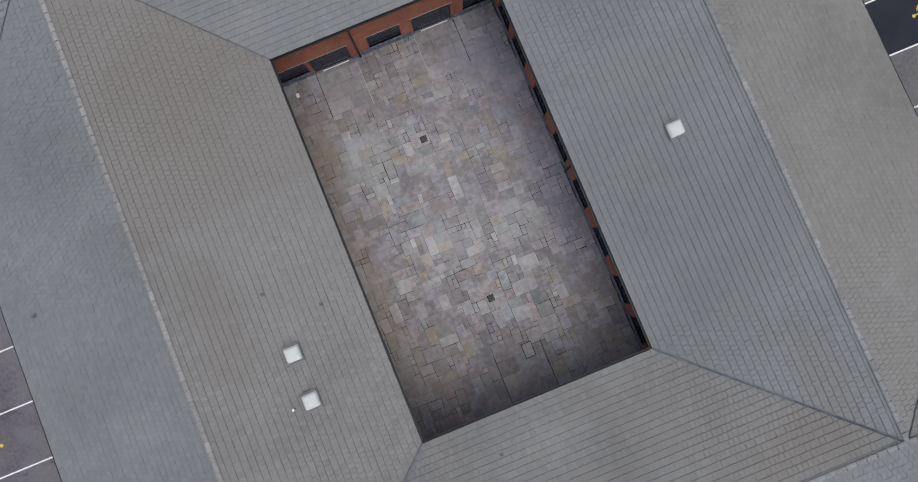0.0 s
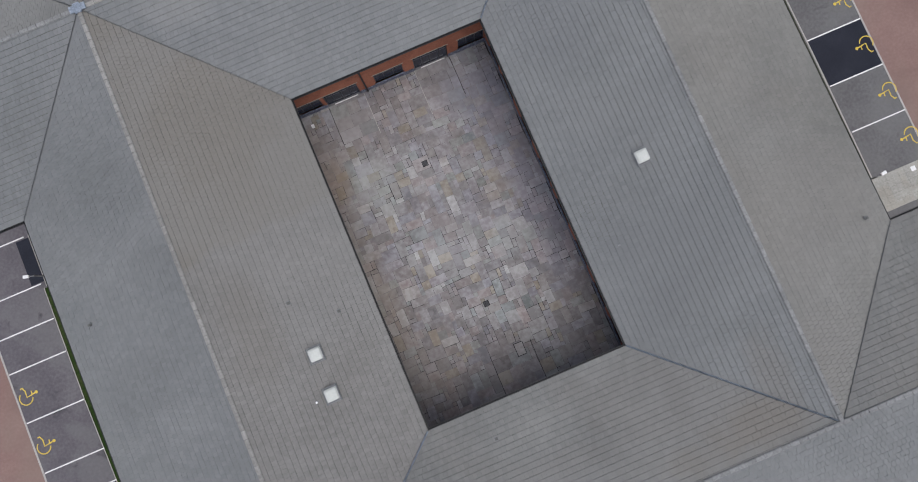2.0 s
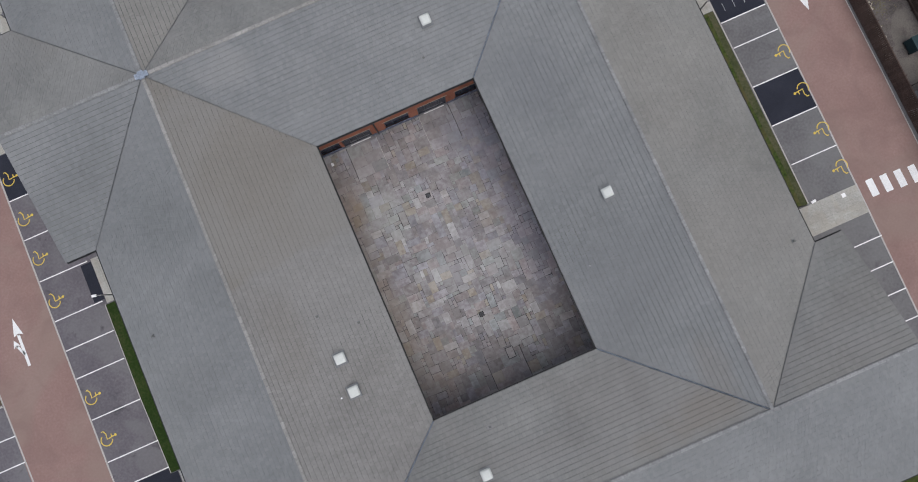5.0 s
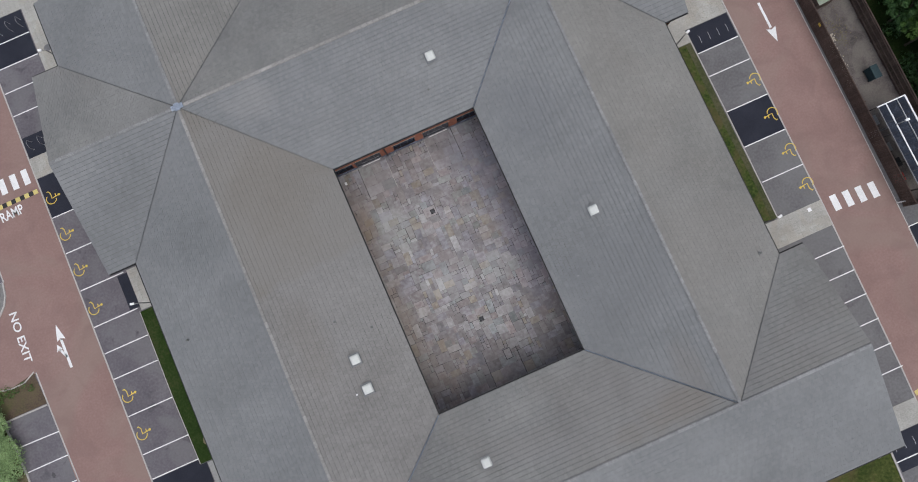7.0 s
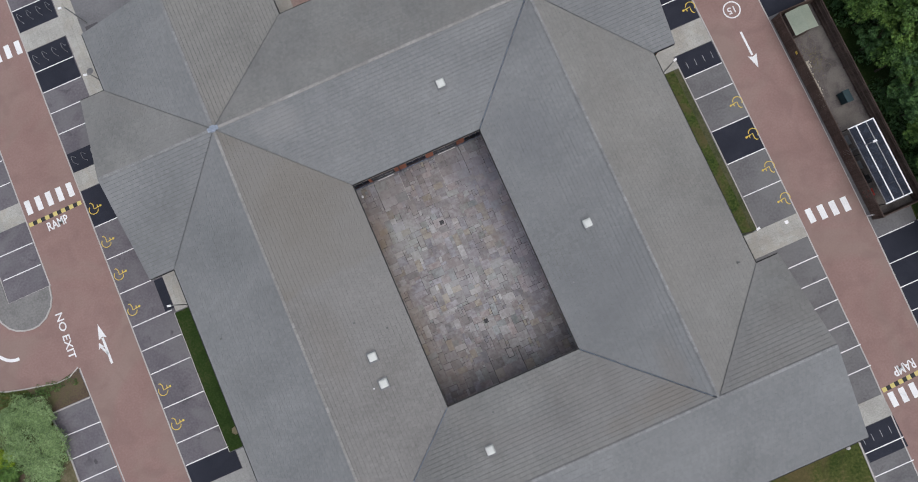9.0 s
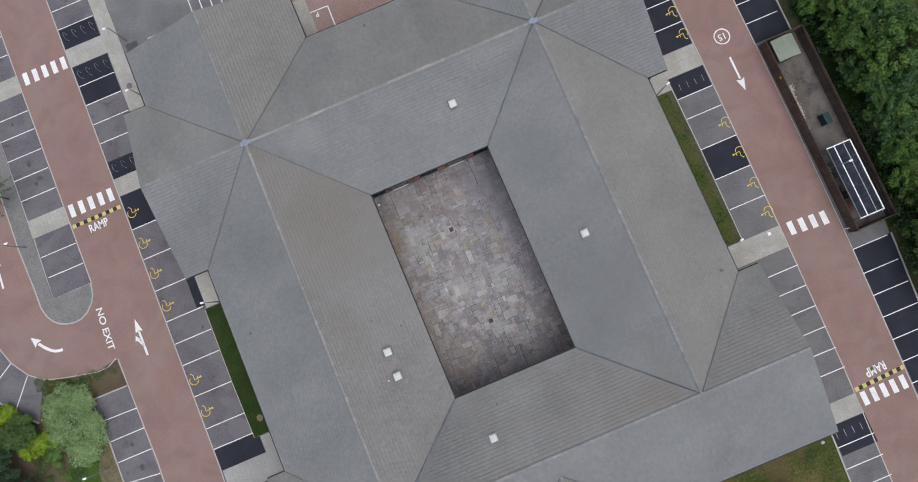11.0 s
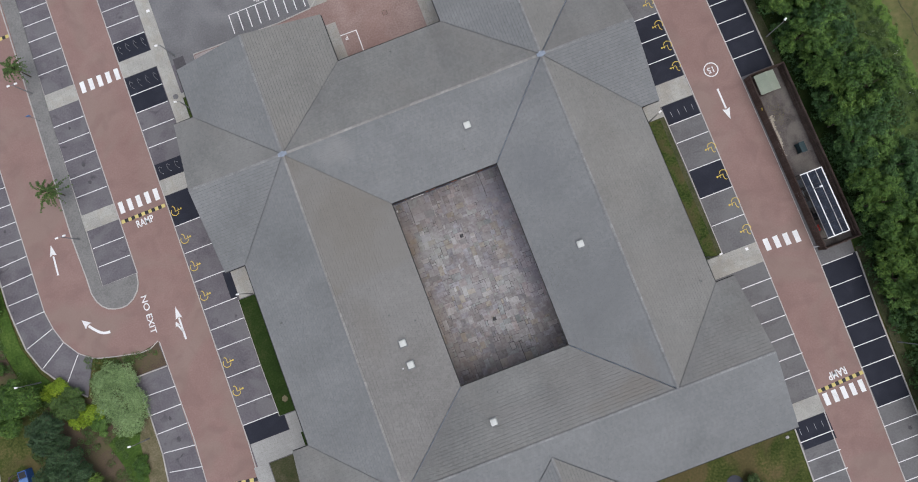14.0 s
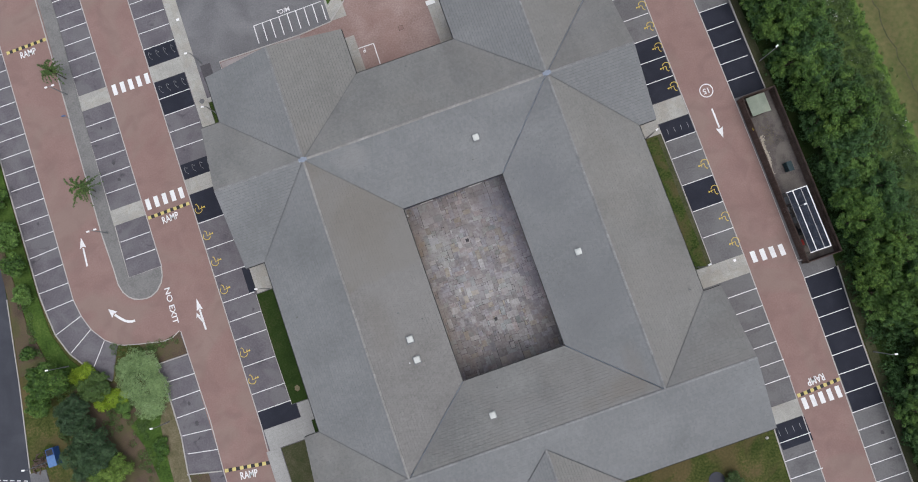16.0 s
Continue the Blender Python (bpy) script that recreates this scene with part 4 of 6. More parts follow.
def roof_slope(poly, down, edge, run, rise=None, base=EAVE, single=None, seed=0, skin=None, nose=0.016):
    """One tiled slope. poly: convex plan outline; down: downhill direction; edge: the eave's coordinate along it; run: plan depth from eave to ridge."""
    rnd = random.Random(seed)
    skin = M[skin] if skin else M[{(1, 0): "tile_warm", (0, 1): "tile_mid"}.get(down, "tile")]      # light's warm cast put into the east and north tiles
    rise = RIDGE - EAVE if rise is None else rise
    k = rise / run
    dx, dy = down
    def uv(p):                                       # along the eave, up the slope
        return (p[0] * -dy + p[1] * dx, edge - (p[0] * dx + p[1] * dy))
    def xy(u, v):
        w = edge - v
        return (u * -dy + w * dx, u * dx + w * dy)
    def zed(v):
        return base + k * v
    P = [uv(p) for p in poly]
    if sum(a[0] * b[1] - b[0] * a[1] for a, b in zip(P, P[1:] + P[:1])) < 0:
        P = P[::-1]
    bm = bmesh.new()
    top = [bm.verts.new((*xy(u, v), zed(v) + 0.02)) for u, v in P]
    low = [bm.verts.new((*xy(u, v), zed(v) - 0.16)) for u, v in P]
    f1, f2 = bm.faces.new(top), bm.faces.new(low[::-1])
    for i in range(len(top)):
        j = (i + 1) % len(top)
        bm.faces.new((top[i], low[i], low[j], top[j]))
    bmesh.ops.recalc_face_normals(bm, faces=bm.faces[:])
    slope = part("roof_slope", bm, M["underlay"], building)
    planes = []
    for p, q in zip(P, P[1:] + P[:1]):
        n = (q[1] - p[1], -(q[0] - p[0]))
        planes.append((n[0], n[1], n[0] * p[0] + n[1] * p[1]))
    us, vs = [p[0] for p in P], [p[1] for p in P]
    verts, faces, lips, n_single = [], [], [], 0
    one = None
    row = 0
    v = min(vs) - 0.02
    while v < max(vs):
        va, vb = v, v + COURSE - 0.010
        u = math.floor(min(us) / TILE) * TILE + (TILE / 2 if row % 2 else 0) - TILE
        while u < max(us):
            g = rnd.uniform(0.002, 0.006) if down != (1, 0) else rnd.uniform(0.003, 0.008)
            sag = [rnd.gauss(0, 0.006 if down != (1, 0) else 0.008) for _ in range(2)]       # tiles slipped a little out of line
            quad = [(u + g, va + sag[0]), (u + TILE - g, va + sag[1]), (u + TILE - g, vb), (u + g, vb)]
            inside = all(a * p + b * q <= c + 1e-6 for a, b, c in planes for p, q in quad)
            if inside or any(a * p + b * q <= c + 1e-6 for p, q in quad for a, b, c in planes):
                if not inside:
                    for a, b, c in planes:
                        # the eave edge lets tiles hang over by a little
                        quad = clip(quad, a, b, c + 0.02 * math.hypot(a, b)) if len(quad) > 2 else quad
                if len(quad) > 2:
                    lift = rnd.uniform(-0.006, 0.008)
                    def top_z(q):
                        return zed(q[1]) + 0.052 - 0.022 * (q[1] - va) / COURSE + lift
                    if inside and single and n_single < single[1] and single[0](*xy(u + TILE / 2, (va + vb) / 2)):
                        if one is None:
                            o = (u, va)
                            bt = bmesh.new()
                            def loc(q, dz):
                                x, y = xy(q[0], q[1])
                                ox, oy = xy(*o)
                                return (x - ox, y - oy, k * (q[1] - o[1]) + dz)
                            tv = [bt.verts.new(loc(q, 0.052 - 0.022 * (q[1] - va) / COURSE)) for q in quad]
                            lv = [bt.verts.new(loc(q, 0.0)) for q in quad]
                            bt.faces.new(tv)
                            for i in range(4):
                                j = (i + 1) % 4
                                bt.faces.new((tv[j], tv[i], lv[i], lv[j]))
                            bmesh.ops.recalc_face_normals(bt, faces=bt.faces[:])
                            one = mesh_of("roof_tile", bt, skin)
                        t = new("roof_tile", one)
                        t.parent = slope
                        ja, jb = rnd.uniform(-0.005, 0.005), rnd.gauss(0, 0.008)
                        t.location = (*xy(u + ja, va + jb), zed(va + jb) + lift)
                        n_single += 1
                    else:
                        b0, m_ = len(verts), len(quad)
                        if nose and inside:          # worn, rounded lower lip in a darker colour
                            lip = [(quad[0][0], quad[0][1] + nose), (quad[1][0], quad[1][1] + nose)]
                            verts += [(*xy(*quad[0]), top_z(quad[0]) - 0.014), (*xy(*quad[1]), top_z(quad[1]) - 0.014)] + [(*xy(*q), top_z(q)) for q in lip]
                            faces.append((b0, b0 + 1, b0 + 3, b0 + 2))
                            lips.append(len(faces) - 1)
                            quad = [lip[0], lip[1], quad[2], quad[3]]
                            b0 += 4
                        for q in quad:
                            verts.append((*xy(*q), top_z(q)))
                        for q in quad:
                            verts.append((*xy(*q), zed(q[1]) + 0.015))
                        faces.append(tuple(range(b0, b0 + m_)))
                        for i in range(m_):
                            j = (i + 1) % m_
                            faces.append((b0 + j, b0 + i, b0 + m_ + i, b0 + m_ + j))
            u += TILE
        v += COURSE
        row += 1
    me = bpy.data.meshes.new("roof_tiles")
    me.from_pydata(verts, [], faces)
    me.materials.append(skin)
    me.materials.append(M["tile_lip"])
    for f in lips:
        me.polygons[f].material_index = 1
    t = part("roof_tiles", me, None, slope)
    tagged(t, kind="stuff")
    return slope


near = lambda x0, x1, y0, y1: (lambda x, y: x0 < x < x1 and y0 < y < y1)
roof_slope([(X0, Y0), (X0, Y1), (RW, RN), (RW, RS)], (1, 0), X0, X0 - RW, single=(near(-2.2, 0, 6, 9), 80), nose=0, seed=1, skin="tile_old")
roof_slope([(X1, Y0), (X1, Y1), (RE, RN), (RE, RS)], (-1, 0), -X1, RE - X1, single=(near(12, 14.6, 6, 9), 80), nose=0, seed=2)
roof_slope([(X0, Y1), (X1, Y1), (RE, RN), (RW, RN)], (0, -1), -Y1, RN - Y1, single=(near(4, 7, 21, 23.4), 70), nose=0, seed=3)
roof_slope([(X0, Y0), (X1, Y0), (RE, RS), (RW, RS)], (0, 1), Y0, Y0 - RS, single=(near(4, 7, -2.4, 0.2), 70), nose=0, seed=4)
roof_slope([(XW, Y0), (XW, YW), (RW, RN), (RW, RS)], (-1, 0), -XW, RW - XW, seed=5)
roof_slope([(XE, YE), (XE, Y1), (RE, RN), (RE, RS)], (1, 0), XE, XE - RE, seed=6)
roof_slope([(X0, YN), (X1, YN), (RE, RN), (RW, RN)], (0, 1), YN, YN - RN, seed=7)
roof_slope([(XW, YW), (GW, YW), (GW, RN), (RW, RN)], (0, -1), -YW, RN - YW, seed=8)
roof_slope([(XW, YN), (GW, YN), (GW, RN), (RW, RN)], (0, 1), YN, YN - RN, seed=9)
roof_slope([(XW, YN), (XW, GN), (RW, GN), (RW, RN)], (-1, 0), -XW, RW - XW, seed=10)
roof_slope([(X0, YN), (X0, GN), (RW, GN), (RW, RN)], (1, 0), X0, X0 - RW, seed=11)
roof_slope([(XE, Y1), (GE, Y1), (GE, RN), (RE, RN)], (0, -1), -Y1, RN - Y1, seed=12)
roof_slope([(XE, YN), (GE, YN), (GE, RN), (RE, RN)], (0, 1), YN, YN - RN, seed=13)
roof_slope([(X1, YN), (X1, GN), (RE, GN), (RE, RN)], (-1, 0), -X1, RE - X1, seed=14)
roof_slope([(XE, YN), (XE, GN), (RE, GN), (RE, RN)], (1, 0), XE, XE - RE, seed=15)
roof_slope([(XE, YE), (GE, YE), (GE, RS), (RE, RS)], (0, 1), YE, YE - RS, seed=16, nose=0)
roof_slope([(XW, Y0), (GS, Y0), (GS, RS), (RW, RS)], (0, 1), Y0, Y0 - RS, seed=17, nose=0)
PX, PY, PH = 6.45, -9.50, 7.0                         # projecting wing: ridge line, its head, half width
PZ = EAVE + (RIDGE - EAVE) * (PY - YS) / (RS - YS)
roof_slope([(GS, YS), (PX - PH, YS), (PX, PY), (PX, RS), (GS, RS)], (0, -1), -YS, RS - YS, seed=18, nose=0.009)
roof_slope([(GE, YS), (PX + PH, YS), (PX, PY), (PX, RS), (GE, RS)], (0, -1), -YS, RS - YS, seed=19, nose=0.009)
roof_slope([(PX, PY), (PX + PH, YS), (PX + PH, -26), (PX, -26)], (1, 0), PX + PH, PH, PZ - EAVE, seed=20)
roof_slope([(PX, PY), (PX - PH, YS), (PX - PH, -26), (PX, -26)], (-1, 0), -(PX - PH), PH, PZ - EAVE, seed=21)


# ridge tiles
def ridge_mesh(length, mat):
    bm = bmesh.new()
    seg = 6
    for x in (0.0, length - 0.035):
        for s in (0, 1):
            for i in range(seg + 1):
                a = math.pi * i / seg
                r = 0.14 - 0.02 * s
                bm.verts.new((x, r * math.cos(a), 0.075 * min(1.0, 1.35 * math.sin(a)) - 0.02 * s))
    bm.verts.ensure_lookup_table()
    v = bm.verts
    n = seg + 1
    for i in range(seg):
        bm.faces.new((v[i], v[i + 1], v[2 * n + i + 1], v[2 * n + i]))
        bm.faces.new((v[i], v[n + i], v[n + i + 1], v[i + 1]))
        bm.faces.new((v[2 * n + i], v[2 * n + i + 1], v[3 * n + i + 1], v[3 * n + i]))
    bmesh.ops.recalc_face_normals(bm, faces=bm.faces[:])
    return mesh_of("ridge_tile", bm, M[mat])


RT, RT_PALE = ridge_mesh(0.5, "ridge"), ridge_mesh(0.5, "ridge_pale")
ridge_rest = []
rr = random.Random(4)


def ridge_line(p, q, z, apart, tile=RT):
    d = Vector((q[0] - p[0], q[1] - p[1], 0))
    n = round(d.length / 0.5)
    a = math.atan2(d.y, d.x)
    for i in range(n):
        c = Vector((*p, z)) + d * i / n
        m = Matrix.Translation(c + Vector((0, 0, 0.03 + rr.uniform(-0.005, 0.005)))) @ Matrix.Rotation(a + rr.gauss(0, 0.006), 4, 'Z')
        if apart:
            ob = new("ridge_tile", tile)
            ob.parent = building
            ob.matrix_basis = m
        else:
            ridge_rest.append(m)


for p, q in (((RW, RS), (RW, RN)), ((RE, RS), (RE, RN)), ((RW, RN), (RE, RN)), ((RW, RS), (RE, RS))):
    ridge_line(p, q, RIDGE, True, RT_PALE if p == (RW, RS) and q == (RW, RN) or p == (RW, RN) else RT)
for p, q in (((RW, RN), (RW, GN)), ((RE, RN), (RE, GN)), ((RW, RN), (GW, RN)), ((RE, RN), (GE, RN)), ((RE, RS), (GE, RS)), ((RW, RS), (GS, RS))):
    ridge_line(p, q, RIDGE, False)
ridge_line((PX, PY), (PX, -26), PZ, False)
bm = bmesh.new()
for m in ridge_rest:
    k0 = len(bm.verts)
    bm.from_mesh(RT)
    bm.verts.ensure_lookup_table()
    bmesh.ops.transform(bm, matrix=m, verts=bm.verts[k0:])
tagged(part("ridge_tiles", bm, M["ridge"], building), kind="stuff")


# valleys, saddles
def valley(p, q, zp, zq, mat, w=0.16):
    P, Q = Vector((*p, zp)), Vector((*q, zq))
    d = (Q - P)
    lip = 0.02 if mat is M["lead"] else 0.0
    s = Vector((-d.y, d.x, 0)).normalized() * w / 2
    bm = bmesh.new()
    up = Vector((0, 0, 0.075))
    cols = []
    for c in (P, Q):
        cols.append([bm.verts.new(c + s * f + up + Vector((0, 0, h))) for f, h in ((-1, lip), (-0.4, -0.005), (0.4, -0.005), (1, lip))])
    for i in range(3):
        bm.faces.new((cols[0][i], cols[0][i + 1], cols[1][i + 1], cols[1][i]))
    bmesh.ops.solidify(bm, geom=bm.faces[:], thickness=0.02)
    bmesh.ops.recalc_face_normals(bm, faces=bm.faces[:])
    part("valley_gutter", bm, mat, building, "lead valley lining" if mat is M["lead"] else "")


for c, r, mt in (((X0, Y0), (RW, RS), "lead"), ((X1, Y0), (RE, RS), "lead"), ((X0, Y1), (RW, RN), "tile"), ((X1, Y1), (RE, RN), "lead"),
                 ((XW, YW), (RW, RN), "valley"), ((XW, YN), (RW, RN), "valley"), ((X0, YN), (RW, RN), "valley"), ((X1, YN), (RE, RN), "valley"), ((XE, YN), (RE, RN), "lead"),
                 ((XE, Y1), (RE, RN), "valley"), ((XE, YE), (RE, RS), "valley"), ((XW, Y0), (RW, RS), "valley")):
    valley(c, r, EAVE, RIDGE, M[mt], {"lead": 0.10, "tile": 0.04}.get(mt, 0.05))
valley((PX + PH, YS), (PX, PY), EAVE, PZ, M["valley"], 0.1)
valley((PX - PH, YS), (PX, PY), EAVE, PZ, M["valley"], 0.1)
for x, y in ((RW, RN), (RE, RN)):
    bm = bmesh.new()
    box(bm, x - 0.48, y - 0.2, RIDGE + 0.08, x + 0.48, y + 0.2, RIDGE + 0.17, 0.03)
    box(bm, x - 0.2, y - 0.3, RIDGE + 0.10, x + 0.2, y + 0.3, RIDGE + 0.185, 0.03)
    part("ridge_saddle", bm, M["lead"], building, "pale lead saddle at the ridge crossing")


# gutters and fascia
def eave_run(p, q, out):
    """Black gutter along an eave from p to q; out points away from the roof."""
    ox, oy = out
    bm = bmesh.new()
    def band(a0, a1, z0, z1):
        xs = sorted((p[0] + ox * a0, q[0] + ox * a1)) if ox else sorted((p[0], q[0]))
        ys = sorted((p[1] + oy * a0, q[1] + oy * a1)) if oy else sorted((p[1], q[1]))
        box(bm, xs[0], ys[0], z0, xs[1], ys[1], z1)
    band(0.0, 0.02, EAVE - 0.16, EAVE - 0.03)
    band(0.09, 0.108, EAVE - 0.15, EAVE - 0.01)
    band(0.02, 0.09, EAVE - 0.16, EAVE - 0.13)
    part("gutter", bm, M["gutter"], building)
    bm = bmesh.new()
    band(-0.06, -0.01, EAVE - 0.36, EAVE - 0.13)
    part("fascia", bm, M["fascia"], building)


for p, q, o in (((X0, Y0), (X0, Y1), (1, 0)), ((X1, Y0), (X1, Y1), (-1, 0)), ((X0, Y1), (X1, Y1), (0, -1)), ((X0, Y0), (X1, Y0), (0, 1)),
                ((XW, Y0), (XW, YW), (-1, 0)), ((XE, YE), (XE, Y1), (1, 0)), ((X0, YN), (X1, YN), (0, 1)), ((GW, YW), (XW, YW), (0, -1)), ((GW, YN), (XW, YN), (0, 1)),
                ((XW, YN), (XW, GN), (-1, 0)), ((X0, YN), (X0, GN), (1, 0)), ((XE, Y1), (GE, Y1), (0, -1)), ((XE, YN), (GE, YN), (0, 1)), ((X1, YN), (X1, GN), (-1, 0)), ((XE, YN), (XE, GN), (1, 0)),
                ((XE, YE), (GE, YE), (0, 1)), ((GS, Y0), (XW, Y0), (0, 1)), ((GS, YS), (PX - PH, YS), (0, -1)), ((PX + PH, YS), (GE, YS), (0, -1)), ((PX + PH, -26), (PX + PH, YS), (1, 0)), ((PX - PH, -26), (PX - PH, YS), (-1, 0))):
    eave_run(p, q, o)

# ---------------------------------------------------------------- walls, windows and doors
SOFF = EAVE - 0.2


def wall_run(a, b, fixed, axis, out, openings, thick=0.3, base=FLOOR - 0.4):
    """A brick wall from a to b along an axis, its face at fixed, looking towards out (+1/-1). openings: (centre, width, sill, head, kind)."""
    def slab(bm, s0, s1, z0, z1, d0, d1):
        lo, hi = sorted((fixed - out * d0, fixed - out * d1))
        if axis == 'x':
            box(bm, s0, lo, z0, s1, hi, z1)
        else:
            box(bm, lo, s0, z0, hi, s1, z1)
    cuts = sorted(openings)
    ss = sorted({a, b} | {c - w / 2 for c, w, *_ in cuts} | {c + w / 2 for c, w, *_ in cuts})
    zs = sorted({base, SOFF} | {q[2] for q in cuts} | {q[3] for q in cuts})
    def full(i, k):
        if not (0 <= i < len(ss) - 1 and 0 <= k < len(zs) - 1):
            return False
        sm, zm = (ss[i] + ss[i + 1]) / 2, (zs[k] + zs[k + 1]) / 2
        return not any(abs(sm - c) < w / 2 and z0 < zm < z1 for c, w, z0, z1, _ in cuts)
    bm = bmesh.new()
    made = {}
    def vert(i, k, d):
        if (i, k, d) not in made:
            f = fixed - out * thick * d
            made[i, k, d] = bm.verts.new((ss[i], f, zs[k]) if axis == 'x' else (f, ss[i], zs[k]))
        return made[i, k, d]
    for i in range(len(ss) - 1):
        for k in range(len(zs) - 1):
            if full(i, k):
                for d in (0, 1):
                    bm.faces.new([vert(i, k, d), vert(i + 1, k, d), vert(i + 1, k + 1, d), vert(i, k + 1, d)])
                for di, dk, p, q in ((-1, 0, (i, k), (i, k + 1)), (1, 0, (i + 1, k), (i + 1, k + 1)), (0, -1, (i, k), (i + 1, k)), (0, 1, (i, k + 1), (i + 1, k + 1))):
                    if not full(i + di, k + dk):
                        bm.faces.new([vert(*p, 0), vert(*q, 0), vert(*q, 1), vert(*p, 1)])
    bmesh.ops.recalc_face_normals(bm, faces=bm.faces[:])
    wall = part("wall", bm, M["brick"], building, "orange-red brick wall")
    doors = sorted((c - w / 2, c + w / 2) for c, w, _, _, kind in cuts if kind == "door")
    at = a
    for d0, d1 in doors + [(b, b)]:
        pb = bmesh.new()
        slab(pb, at + (0.01 if at == a else 0.0), d0 - (0.01 if d0 == b else 0.0), base, FLOOR + 0.47, -0.012, 0.05)
        part("plinth", pb, M["blue_brick"], wall, "dark blue brick plinth")
        if d1 > d0:
            pb = bmesh.new()
            slab(pb, d0 + 0.004, d1 - 0.004, base, FLOOR - 0.004, -0.012, 0.05)
            part("plinth", pb, M["blue_brick"], wall, "dark blue brick plinth")
        at = d1
    for c, w, z0, z1, kind in cuts:
        h = new("door" if kind == "door" else "window")
        h.parent = building
        x0, x1 = c - w / 2, c + w / 2
        fb = bmesh.new()
        t = 0.07
        for s0, s1, q0, q1 in ((x0, x1, z1 - t, z1), (x0, x1, z0, z0 + t), (x0, x0 + t, z0 + t, z1 - t), (x1 - t, x1, z0 + t, z1 - t)):
            slab(fb, s0, s1, q0, q1, 0.10, 0.17)
        n = 4 if kind == "door" else 3
        for i in range(1, n):
            xm = x0 + w * i / n
            slab(fb, xm - 0.03, xm + 0.03, z0 + t, z1 - t, 0.10, 0.16)
        zt = z0 + (z1 - z0) * 0.7
        slab(fb, x0 + t, x1 - t, zt - 0.025, zt + 0.025, 0.105, 0.155)
        part("door_frame" if kind == "door" else "window_frame", fb, M["win_frame"], h)
        gb = bmesh.new()
        slab(gb, x0 + t, x1 - t, z0 + t, z1 - t, 0.125, 0.14)
        part("pane", gb, M["glass"], h)
        lb = bmesh.new()
        slab(lb, x0 - 0.1, x1 + 0.1, z1 - 0.003, z1 + 0.055, -0.022, 0.1)
        part("lintel", lb, M["stone_sill"], h, "buff stone lintel")
        sb = bmesh.new()
        if kind == "door":
            slab(sb, x0 + 0.45, x1 - 0.25, z0 - 0.02, z0 + 0.02, -0.03, 0.03)
            part("threshold", sb, M["white_metal"], h, "white metal threshold")
            kb = bmesh.new()
            slab(kb, x0 + 0.004, x1 - 0.004, z0 - 0.016, z0 + 0.012, -0.002, 0.105)
            part("door_step", kb, M["asphalt_n"], h, "grey stone step in the doorway")
        else:
            slab(sb, x0 - 0.08, x1 + 0.08, z0 - 0.09, z0, -0.085, 0.12)
            part("window_sill", sb, M["blue_brick"], h, "dark blue brick sill")
    return wall


WN, WS, WWI, WEI = 21.75, -1.10, -0.85, 13.15           # courtyard wall faces
SILL, HEAD = FLOOR + 0.6, FLOOR + 2.05
wall_run(WWI, WEI, WN, 'x', -1, [(0.25, 2.1, SILL, HEAD, "window"), (2.72, 2.4, FLOOR + 0.02, HEAD, "door"), (6.15, 2.05, SILL, HEAD, "window"), (9.15, 2.45, FLOOR + 0.02, HEAD, "door"), (12.1, 1.9, SILL, HEAD, "window")])
wall_run(WWI, WEI, WS, 'x', 1, [(0.7, 1.8, SILL, HEAD, "window"), (3.3, 1.8, SILL, HEAD, "window"), (6.3, 2.4, FLOOR + 0.02, HEAD, "door"), (9.3, 1.8, SILL, HEAD, "window"), (11.9, 1.8, SILL, HEAD, "window")])
E_OPEN = [(20.25, 1.6), (17.95, 1.9), (14.8, 1.8), (11.77, 1.8), (8.81, 1.8), (5.81, 1.8), (2.85, 1.75), (0.35, 1.7)]
wall_run(WS, WN, WEI, 'y', -1, [(c, w, SILL, HEAD, "window") for c, w in E_OPEN])
wall_run(WS, WN, WWI, 'y', 1, [(c, w, SILL, HEAD, "window") for c, w in E_OPEN])
OUTW = [(3.0 + 3.1 * k, 1.6, SILL, HEAD, "window") for k in range(6)]
wall_run(Y0 - 0.5, Y1 + 0.5, XW + 0.6, 'y', -1, OUTW)
wall_run(Y0 - 0.5, Y1 + 0.5, XE - 0.6, 'y', 1, OUTW)
wall_run(X0 - 0.5, X1 + 0.5, YN - 0.6, 'x', 1, [(2 + 2.8 * k, 1.5, SILL, HEAD, "window") for k in range(4)])
wall_run(PX + PH - 0.6, GE - 0.3, YS + 0.6, 'x', -1, [(15.5 + 3 * k, 1.6, SILL, HEAD, "window") for k in range(5)])
wall_run(GS + 0.3, PX - PH + 0.6, YS + 0.6, 'x', -1, [(-17 + 3 * k, 1.6, SILL, HEAD, "window") for k in range(5)])
for x in (XW + 0.6, X0 - 0.6):
    wall_run(YN - 0.6, GN - 0.3, x, 'y', -1 if x < -5 else 1, [])
for x in (X1 + 0.6, XE - 0.6):
    wall_run(YN - 0.6, GN - 0.3, x, 'y', -1 if x < 15 else 1, [])
for y in (Y1 + 0.6, YN - 0.6):
    wall_run(GW + 0.3, XW + 0.6, y, 'x', -1 if y < 30 else 1, [])
    wall_run(XE - 0.6, GE - 0.3, y, 'x', -1 if y < 30 else 1, [])
wall_run(GS + 0.3, XW + 0.6, Y0 - 0.6, 'x', 1, [])
